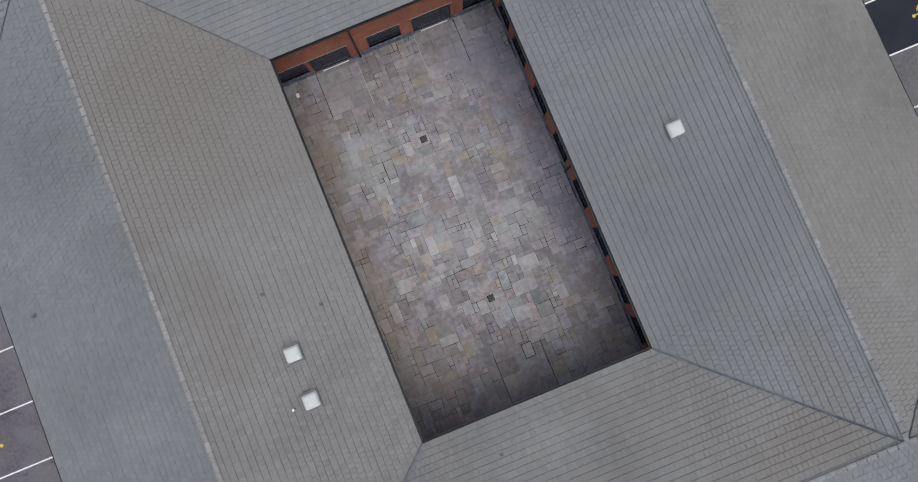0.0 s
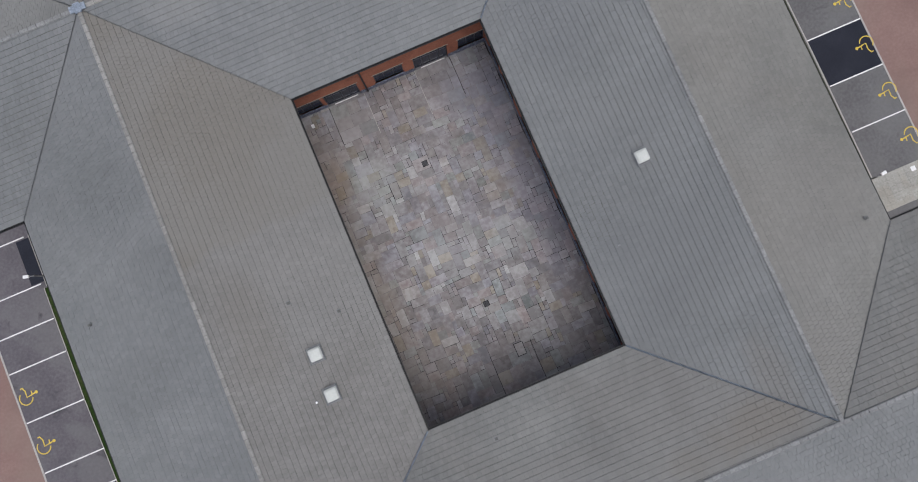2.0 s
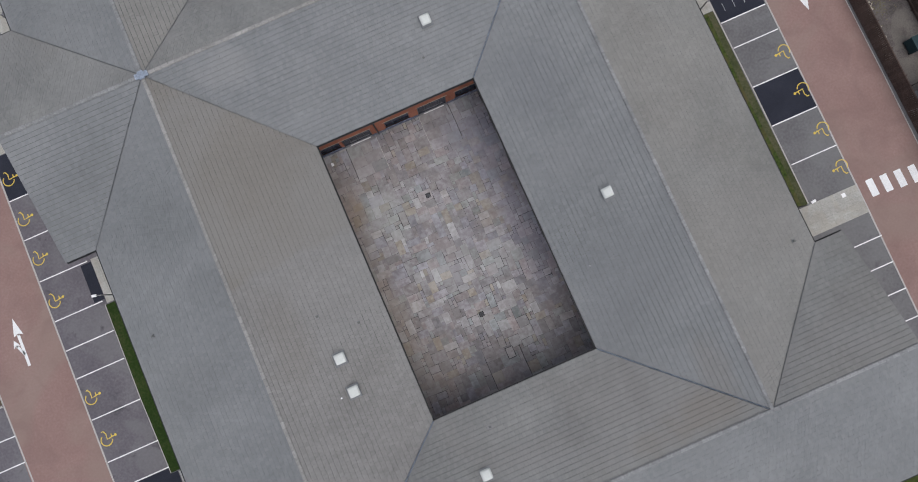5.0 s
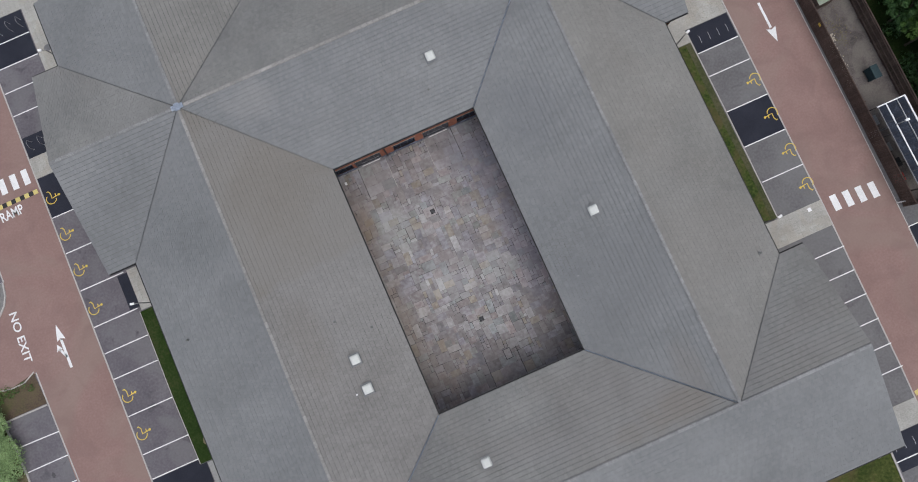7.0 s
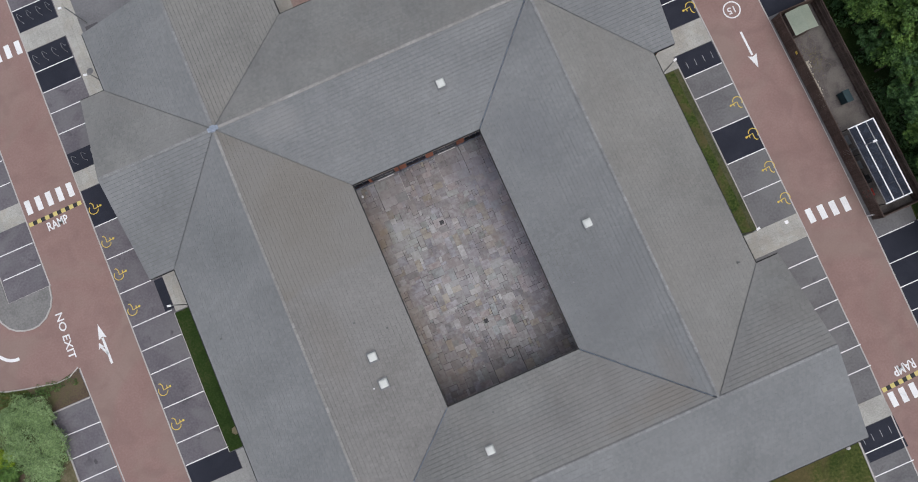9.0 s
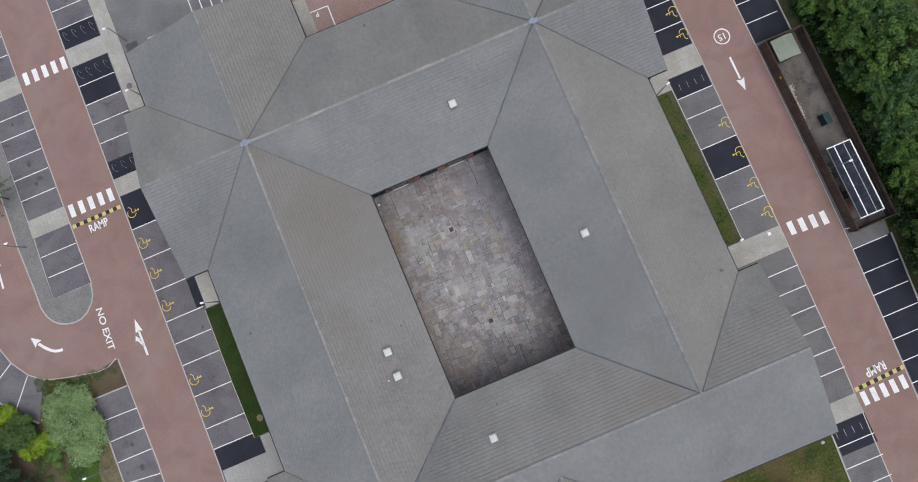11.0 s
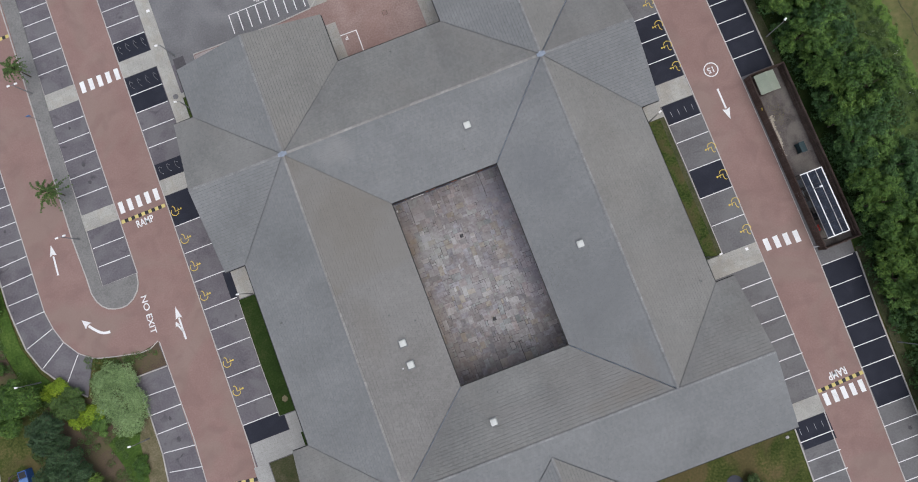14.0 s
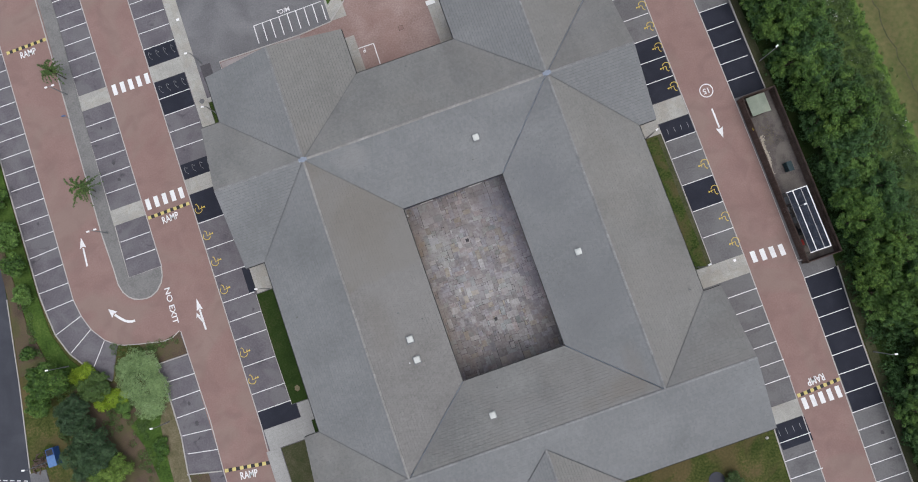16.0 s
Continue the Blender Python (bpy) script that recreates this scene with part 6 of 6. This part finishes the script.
# skip container by the outer road
sk = thing("skip_container", "blue steel container with a pale lid beside the shrubs", "container", at=(-51.15, 7.3, 0))
part("body", boxed(-0.5, -1.1, -0.06, 0.5, 1.1, 1.0, 0.04), M["blue"], sk)
part("lid", boxed(-0.53, -1.12, 1.0, 0.53, 0.2, 1.06, 0.02), M["blue_lid"], sk)
# flat black plate stands for the unlit inside of the open container
part("hatch", boxed(-0.4, 0.3, 0.99, 0.4, 1.0, 1.02), M["black_paint"], sk)
rd = random.Random(41)
bm = bmesh.new()
for _ in range(46):
    box(bm, -0.03 * rd.uniform(1, 3), -0.3 * rd.uniform(0.4, 1.6), -0.03, 0.03 * rd.uniform(1, 3), 0.3 * rd.uniform(0.4, 1.6), 0.04, 0.0, pose(rd.gauss(-53.4, 0.45), rd.gauss(7.0, 0.5), rd.uniform(0.0, 0.25), rd.uniform(-15, 15), rd.uniform(-15, 15), rd.uniform(0, 180)))
tagged(new("brushwood", mesh_of("brushwood", bm, M["timber"])), "heap of broken brown brushwood beside the container", "brushwood", kind="stuff")
mc = thing("manhole_cover", "round iron manhole cover in the pale paving", "manhole", at=(-20.35, 44.05, 0.03))
part("cover", tube(bmesh.new(), [(0, 0, -0.01), (0, 0, 0.012)], 0.33, 24), M["asphalt_n"], mc)

mc = thing("manhole_cover", "square iron manhole cover in the red forecourt", "manhole", at=(7.1, 44.4, 0.012))
part("cover", boxed(-0.27, -0.27, -0.01, 0.27, 0.27, 0.012), M["red_road"], mc)
part("cover_frame", boxed(-0.31, -0.31, -0.012, 0.31, 0.31, 0.006), M["rusty"], mc)
st = thing("boulder", "pale rounded stone on the lawn by the corner", "stone", at=(32.0, -18.9, 0.02))
bm = bmesh.new()
bmesh.ops.create_icosphere(bm, subdivisions=2, radius=0.2, matrix=Matrix.Translation((0, 0, 0.06)) @ Matrix.Diagonal((1.1, 0.9, 0.6, 1)))
part("stone", bm, M["kerb"], st, smooth=True)
dc = thing("round_slab", "dark grey round concrete slab on the lawn", "slab", at=(24.6, -21.6, 0.02))
part("slab", tube(bmesh.new(), [(0, 0, -0.05), (0, 0, 0.05)], 0.95, 32), M["asphalt_dark"], dc)
ac = thing("access_cover", "small white square cover in the pale paving", "cover", at=(36.2, 2.2, 0.03))
part("cover", boxed(-0.16, -0.16, -0.005, 0.16, 0.16, 0.012), M["lamp_white"], ac)
ac = thing("access_cover", "small white square cover in the pale paving", "cover", at=(-20.1, 55.6, 0.03))
part("cover", boxed(-0.2, -0.16, -0.005, 0.2, 0.16, 0.02), M["lamp_white"], ac)
ys = thing("warning_sign", "small yellow sign fixed to the timber fence", "sign", at=(FX0 - 0.03, 16.6, 1.15))
part("plate", boxed(-0.012, -0.16, -0.12, 0.012, 0.16, 0.12), M["yellow_paint"], ys)
dp = thing("bollard", "short white bollard in front of the timber fence", "bollard", at=(43.45, -0.35, 0))
part("post", tube(bmesh.new(), [(0, 0, 0), (0, 0, 0.85)], 0.06, 10), M["lamp_white"], dp)
part("cap", tube(bmesh.new(), [(0, 0, 0.85), (0, 0, 0.9)], [0.07, 0.03], 10), M["lamp_grey"], dp)
rb2 = random.Random(23)
bm = bmesh.new()
for _ in range(170):
    r_ = rb2.uniform(0.02, 0.06)
    bmesh.ops.create_icosphere(bm, subdivisions=1, radius=r_, matrix=Matrix.Translation((rb2.gauss(45.7, 0.5), rb2.gauss(15.6, 0.9), 0.03 + r_ * 0.3)))
tagged(new("loose_stones", mesh_of("loose_stones", bm, M["dry_edge"])), "loose tan stones scattered on the yard", "stones", kind="stuff")


# ---------------------------------------------------------------- trees and shrubs
def crown_mesh(name, lobes, leaves, size, mat, seed, flat=0.35, clumps=0):
    """Leaves spread over overlapping lobes, gathered into smaller clumps where asked. lobes: (x, y, z, rx, rz)."""
    r = np.random.RandomState(seed)
    if clumps:
        fine = []
        for x, y, z, rx, rz in lobes:
            for _ in range(clumps):
                d = r.normal(size=3)
                d[2] = abs(d[2]) * 0.9 - 0.15
                d /= np.linalg.norm(d)
                q = r.uniform(0.62, 1.0)
                k = r.uniform(0.17, 0.33)
                fine.append((x + d[0] * rx * q, y + d[1] * rx * q, z + d[2] * rz * q, rx * k, min(rz, rx) * k))
        lobes = fine
    weights = np.array([l[3] ** 2 for l in lobes])
    pick = r.choice(len(lobes), leaves, p=weights / weights.sum())
    L = np.array(lobes)[pick]
    d = r.normal(size=(leaves, 3))
    d /= np.linalg.norm(d, axis=1)[:, None]
    d[:, 2] = np.where(d[:, 2] < -0.3, -d[:, 2], d[:, 2])
    wob = 1 + 0.22 * np.sin(d[:, 0] * 5 + L[:, 0] * 3) * np.cos(d[:, 1] * 6 + L[:, 1]) + 0.12 * np.sin(d[:, 2] * 9 + L[:, 2] * 5)
    rad = (r.uniform(0.55, 1.0, leaves) ** 0.45) * wob
    c = L[:, :3] + d * rad[:, None] * np.c_[L[:, 3], L[:, 3], L[:, 4]]
    nrm = d * 0.8 + r.normal(size=(leaves, 3)) * 0.4 + np.array([0, 0, flat])
    nrm /= np.linalg.norm(nrm, axis=1)[:, None]
    a = np.cross(nrm, r.normal(size=(leaves, 3)))
    a /= np.linalg.norm(a, axis=1)[:, None]
    b = np.cross(nrm, a)
    s = size * r.uniform(0.55, 1.3, leaves)[:, None]
    v = np.stack([c - a * s, c - b * s * 0.55 + nrm * s * 0.12, c + a * s, c + b * s * 0.55 + nrm * s * 0.12], 1).reshape(-1, 3)
    idx = np.arange(leaves * 4).reshape(-1, 4)
    me = bpy.data.meshes.new(name)
    me.from_pydata(v.tolist(), [], idx.tolist())
    me.materials.append(mat)
    return me


def make_lobes(seed, radius, height, n, base=0.45):
    r = random.Random(seed)
    out = [(0, 0, height * 0.72, radius * 0.62, height * 0.26)]
    for k in range(n):
        a = 2 * math.pi * k / n + r.uniform(-0.4, 0.4)
        q = radius * r.uniform(0.40, 0.68)
        out.append((q * math.cos(a), q * math.sin(a), height * r.uniform(base, 0.80), radius * r.uniform(0.30, 0.48), height * r.uniform(0.12, 0.2)))
    return out


def trunk_mesh(seed, height, r0):
    r = random.Random(seed)
    bm = bmesh.new()
    tube(bm, [(0, 0, -0.05), (0.03, 0.02, height * 0.3), (0.1, -0.05, height * 0.6), (0.05, 0.03, height * 0.85)], [r0, r0 * 0.8, r0 * 0.5, r0 * 0.2], 8)
    for k in range(5):
        a = r.uniform(0, 6.28)
        z = height * r.uniform(0.3, 0.6)
        q = height * r.uniform(0.18, 0.3)
        tube(bm, [(0.03, 0, z), (q * 0.6 * math.cos(a), q * 0.6 * math.sin(a), z + q * 0.5), (q * math.cos(a), q * math.sin(a), z + q)], [r0 * 0.45, r0 * 0.3, r0 * 0.1], 6)
    return mesh_of("trunk", bm, M["bark"])


def make_tree(name, label, category, group, radius, height, leaves, size, mat, seed, n=8, base=0.45, r0=0.16):
    t = thing(name, label, category, group)
    part("trunk", trunk_mesh(seed, height, r0), None, t)
    part("crown", crown_mesh("crown", make_lobes(seed, radius, height, n, base), leaves, size, M[mat], seed, 0.35, 19), None, t)
    return t


WOOD = "dense broadleaved tree in the belt of woodland"
protos = [make_tree("woodland_tree", WOOD, "tree", "woodland trees", 3.3, 7.4, 9200, 0.135, "leaf_wood", 1, 9, 0.3),
          make_tree("woodland_tree", WOOD, "tree", "woodland trees", 2.8, 6.6, 8200, 0.13, "leaf_deep", 2, 8, 0.3),
          make_tree("woodland_tree", WOOD, "tree", "woodland trees", 3.6, 8.0, 9800, 0.14, "leaf_wood", 3, 10, 0.3),
          make_tree("woodland_tree", "light green broadleaved tree in the belt of woodland", "tree", "woodland trees", 2.6, 6.0, 7600, 0.125, "leaf_light", 4, 8, 0.3)]
rt = random.Random(21)
spots = [(49.7 - (0.5 if y < 0 else 0) + rt.uniform(-0.3, 0.4) + min(0, 0.05 * y), y) for y in [-47 + 2.4 * k for k in range(45)] if not -1.5 < y < 21.5]
spots += [(50.3 + rt.uniform(-0.3, 0.4), -0.5 + 2.5 * k) for k in range(9)]
spots += [(49.05 + rt.uniform(-0.2, 0.2), 25.8 + 2.1 * k) for k in range(17)]
tries = 0
while len(spots) < 135 and tries < 9000:
    tries += 1
    y = rt.uniform(-48, 62)
    x = rt.uniform(50.0 + min(0, 0.05 * y), 53.6 - 0.05 * max(0, y - 8) + min(0, 0.02 * y))
    if all((x - a) ** 2 + (y - b) ** 2 > 1.9 ** 2 for a, b in spots):
        spots.append((x, y))
spots = [p for p in spots if all(math.dist(p, q) > r0 for q, r0 in (((48.3, 24.6), 1.5), ((48.6, -13.6), 3.0)))]
firsts = set()
for x, y in spots:
    k = rt.choices((0, 1, 2, 3), (3.6, 4, 3, 1.5))[0]
    m = Matrix.Translation((x, y, 0)) @ Matrix.Rotation(rt.uniform(0, 6.28), 4, 'Z')
    s = rt.uniform(0.56, 0.68) + 0.38 * min(1, max(0, (x - 49.4) / 2.4)) * rt.uniform(0.7, 1.0)
    s *= 0.74 if x < 49.3 and y > 21 else 1.0
    if k not in firsts:
        firsts.add(k)
        ob = protos[k]
        ob.matrix_basis = m
    else:
        ob = copy_thing(protos[k], m)
    ob.scale = (s, s, s * rt.uniform(0.85, 1.05))
for k in range(4):
    if k not in firsts:
        protos[k].location = (56, -55 - 5 * k, 0)
# low growth under the woodland edge and the scrub beyond it
under = []
ru = random.Random(5)
for k in range(460):
    y = ru.uniform(-50, 62)
    x = ru.uniform(49.2, 58.5) if k < 340 else ru.uniform(48.5, 50.0) + min(0, 0.05 * y)
    if k >= 340 and (-2 < y < 21.5 and x < 49.1 or math.dist((x, y), (48.3, 24.6)) < 1.2 or math.dist((x, y), (48.2, -13.6)) < 1.7):
        continue
    under.append((x, y, 0.4, ru.uniform(0.6, 1.2), ru.uniform(0.4, 1.0)))
ob = tagged(new("undergrowth", crown_mesh("undergrowth", under, 60000, 0.15, M["leaf_deep"], 9)), "tangled dark undergrowth below the trees", "undergrowth", kind="stuff")
edge_l = [(ru.uniform(55.4, 61.6) - 0.004 * (y - 20), y, 0.2, ru.uniform(0.16, 0.5), ru.uniform(0.2, 0.5)) for y in [ru.uniform(-50, 62) for _ in range(2400)]]
tagged(new("field_edge_weeds", crown_mesh("field_edge_weeds", edge_l, 110000, 0.08, M["leaf_scrub"], 10)), "tall dark green weeds between the trees and the field", "weeds", kind="stuff")
pale_l = [(ru.gauss(61.9, 0.5), y, 0.06, ru.uniform(0.12, 0.32), ru.uniform(0.08, 0.2)) for y in [ru.uniform(-50, 62) for _ in range(900)]]
tagged(new("long_grass", crown_mesh("long_grass", pale_l, 30000, 0.07, M["leaf_light"], 11)), "long light green grass at the field's edge", "grass", kind="stuff")
bloom = [(ru.gauss(bx, 0.8), ru.gauss(by, 1.1), 0.75, 0.5, 0.12) for bx, by in ((59.2, 24.5), (58.6, 21.0), (58.3, 15.5), (60.4, 17.2), (61.2, 12.4), (59.4, 7.5), (58.9, 29.0)) for _ in range(2)]
tagged(new("wild_flowers", crown_mesh("wild_flowers", bloom, 120, 0.05, M["white_metal"], 12)), "white flower heads among the weeds", "flowers", kind="stuff")
rut = [(64.6 + 0.35 * math.sin(y * 0.16) + ru.gauss(0, 0.12), y) for y in [-22 + 0.9 * k for k in range(84)]]
solid("trodden_line", ribbon(rut, 0.16, -0.004), M["mossy_edge"], "narrow worn line trodden through the field", "path", kind="structure")
cover = []
for cx, cy, sx, sy, nn in ((-41.5, 10.2, 2.4, 1.6, 26), (-47.0, 14.6, 2.0, 1.4, 20), (-49.6, 17.6, 1.4, 1.6, 16), (-39.6, 7.4, 1.4, 1.4, 16), (-43.6, 8.6, 2.2, 1.2, 12), (-36.0, 16.0, 2.6, 0.5, 16), (-49.9, 25, 0.5, 6, 18), (-40.2, 3.0, 1.0, 3.0, 18), (-48.6, 9.5, 1.4, 2.4, 16), (-39.9, 15.2, 0.9, 2.4, 22)):
    for _ in range(nn):
        cover.append((ru.gauss(cx, sx * 0.5), ru.gauss(cy, sy * 0.5), 0.05, ru.uniform(0.25, 0.6), ru.uniform(0.1, 0.35)))
tagged(new("ground_cover", crown_mesh("ground_cover", cover, 15000, 0.07, M["leaf_olive"], 13)), "low green ground cover between the shrubs", "plants", kind="stuff")


def shrub(label, x, y, rx, ry, h, leaves, size, mat, seed, n=10, name="shrub"):
    r = random.Random(seed)
    t = thing(name, label, "shrub", at=(x, y, 0))
    lobes = [(0, 0, h * 0.55, max(rx, ry) * 0.45, h * 0.42)]
    for k in range(n):
        a = 2 * math.pi * k / n + r.uniform(-0.3, 0.3)
        q = r.uniform(0.45, 0.78)
        lobes.append((rx * q * math.cos(a), ry * q * math.sin(a), h * r.uniform(0.3, 0.62), min(rx, ry) * r.uniform(0.26, 0.42), h * r.uniform(0.25, 0.4)))
    bm = bmesh.new()
    for k in range(5):
        a = 2 * math.pi * k / 5
        tube(bm, [(0.1 * math.cos(a), 0.1 * math.sin(a), -0.03), (rx * 0.4 * math.cos(a), ry * 0.4 * math.sin(a), h * 0.6)], [0.06, 0.02], 6)
    part("stems", bm, M["bark"], t)
    part("crown", crown_mesh("crown", lobes, leaves, size, M[mat], seed), None, t)
    return t


shrub("large spreading shrub with pale silvery green leaves", -37.6, 12.15, 2.95, 5.1, 1.6, 42000, 0.072, "leaf_silver", 31, 30)
shrub("golden lime green shrub beside the kerb", -44.9, 15.6, 2.3, 1.6, 1.0, 8000, 0.08, "leaf_lime", 32, 15)
shrub("dull green rounded shrub on bare soil", -43.6, 13.4, 2.2, 2.0, 2.0, 9000, 0.095, "leaf_olive", 33)
shrub("golden lime green shrub between the soil beds", -42.2, 11.6, 2.5, 1.5, 0.9, 9000, 0.08, "leaf_lime", 34, 15)
shrub("mid green shrub leaning over the lime shrub", -41.2, 10.2, 1.0, 1.7, 1.0, 3200, 0.09, "leaf_light", 35)
shrub("green broadleaved bush on the verge", -48.4, 16.3, 2.5, 2.4, 3.8, 11000, 0.11, "leaf_wood", 36)
shrub("dark green rounded bush by the outer road", -50.6, 13.7, 1.7, 1.6, 2.6, 6000, 0.11, "leaf_wood", 37)
shrub("dark blue-green conifer on bare soil", -46.6, 11.0, 2.4, 2.6, 3.6, 12000, 0.10, "leaf_blue", 38)
shrub("dark blue-green conifer beside the container", -45.7, 6.2, 3.1, 3.2, 3.8, 20000, 0.10, "leaf_blue", 39, 13)
shrub("light green broadleaved bush on bare soil", -44.3, 3.05, 2.6, 2.3, 2.8, 9000, 0.11, "leaf_fresh", 40)
shrub("small round bush beside the outer road", -50.6, 20.4, 1.0, 0.9, 1.4, 1500, 0.12, "leaf_wood", 41)
shrub("low dark shrub on the dry grass", -38.0, 3.9, 1.1, 1.7, 1.0, 2600, 0.10, "leaf_wood", 42)
shrub("small dark bush on the lawn", 26.3, -22.2, 1.3, 1.2, 1.3, 3600, 0.09, "leaf_scrub", 43)
for k, (x, y, s, mt) in enumerate(((-48.9, 31.5, 1.5, "leaf_wood"), (-49.3, 35.5, 1.7, "leaf_light"), (-49.0, 40.2, 1.5, "leaf_wood"), (-49.4, 45.0, 1.8, "leaf_wood"), (-48.9, 27.6, 1.1, "leaf_light"))):
    shrub("leafy green bush along the grass verge", x, y, s, s * 1.2, 2.4, 3000, 0.14, mt, 50 + k)


def island_tree(x, y, seed, reach=1.0):
    """Young tree with long arching branches, each fringed with small leaves."""
    r = random.Random(seed)
    t = thing("young_tree", "young open-branched tree on the gravelled island", "tree", "island trees", at=(x, y, 0.07))
    bm = bmesh.new()
    tube(bm, [(0, 0, -0.05), (0.02, 0.02, 1.6), (0.0, 0.05, 3.2)], [0.07, 0.055, 0.03], 8)
    lobes = []
    for k in range(30):
        a = 2 * math.pi * k / 30 + r.uniform(-0.16, 0.16)
        q = r.uniform(0.85, 1.9) * reach * (1.15 if math.cos(a + 0.9) > 0 else 0.92)
        z = r.uniform(2.0, 3.3)
        bend = r.uniform(-0.35, 0.35)
        def along(f):
            b = a + bend * f
            return (q * f * math.cos(b), q * f * math.sin(b), z + 0.55 * math.sin(f * 2.2) - 0.5 * f * f)
        tube(bm, [(0, 0, z - 0.25)] + [along(f) for f in (0.3, 0.55, 0.8, 1.0)], [0.026, 0.022, 0.017, 0.012, 0.006], 5)
        for f in [0.22 + 0.11 * i for i in range(8)]:
            p = along(f)
            lobes.append((p[0] + r.gauss(0, 0.04), p[1] + r.gauss(0, 0.04), p[2], r.uniform(0.09, 0.17) * (1.15 - 0.4 * f), 0.10))
    part("trunk", bm, M["bark"], t)
    part("crown", crown_mesh("crown", lobes, int(4200 * reach), 0.068, M["leaf_olive"], seed, 0.6), None, t)


island_tree(-36.4, 53.1, 61)
island_tree(-36.95, 37.5, 62, 1.3)


def sign_post(x, y):
    """A short post with a small blue sign, leaning a little."""
    sp = thing("sign_post", "dark steel post with a small pale blue sign on the island", "sign", at=(x, y, 0.07))
    part("post", tube(bmesh.new(), [(0, 0, -0.02), (0.04, 0.0, 2.1)], 0.035, 8), M["lamp_grey"], sp)
    part("plate", boxed(-0.20, -0.02, 1.75, 0.24, 0.012, 2.15, 0.005), M["blue_lid"], sp, "pale blue plate")


sign_post(-37.0, 47.4)
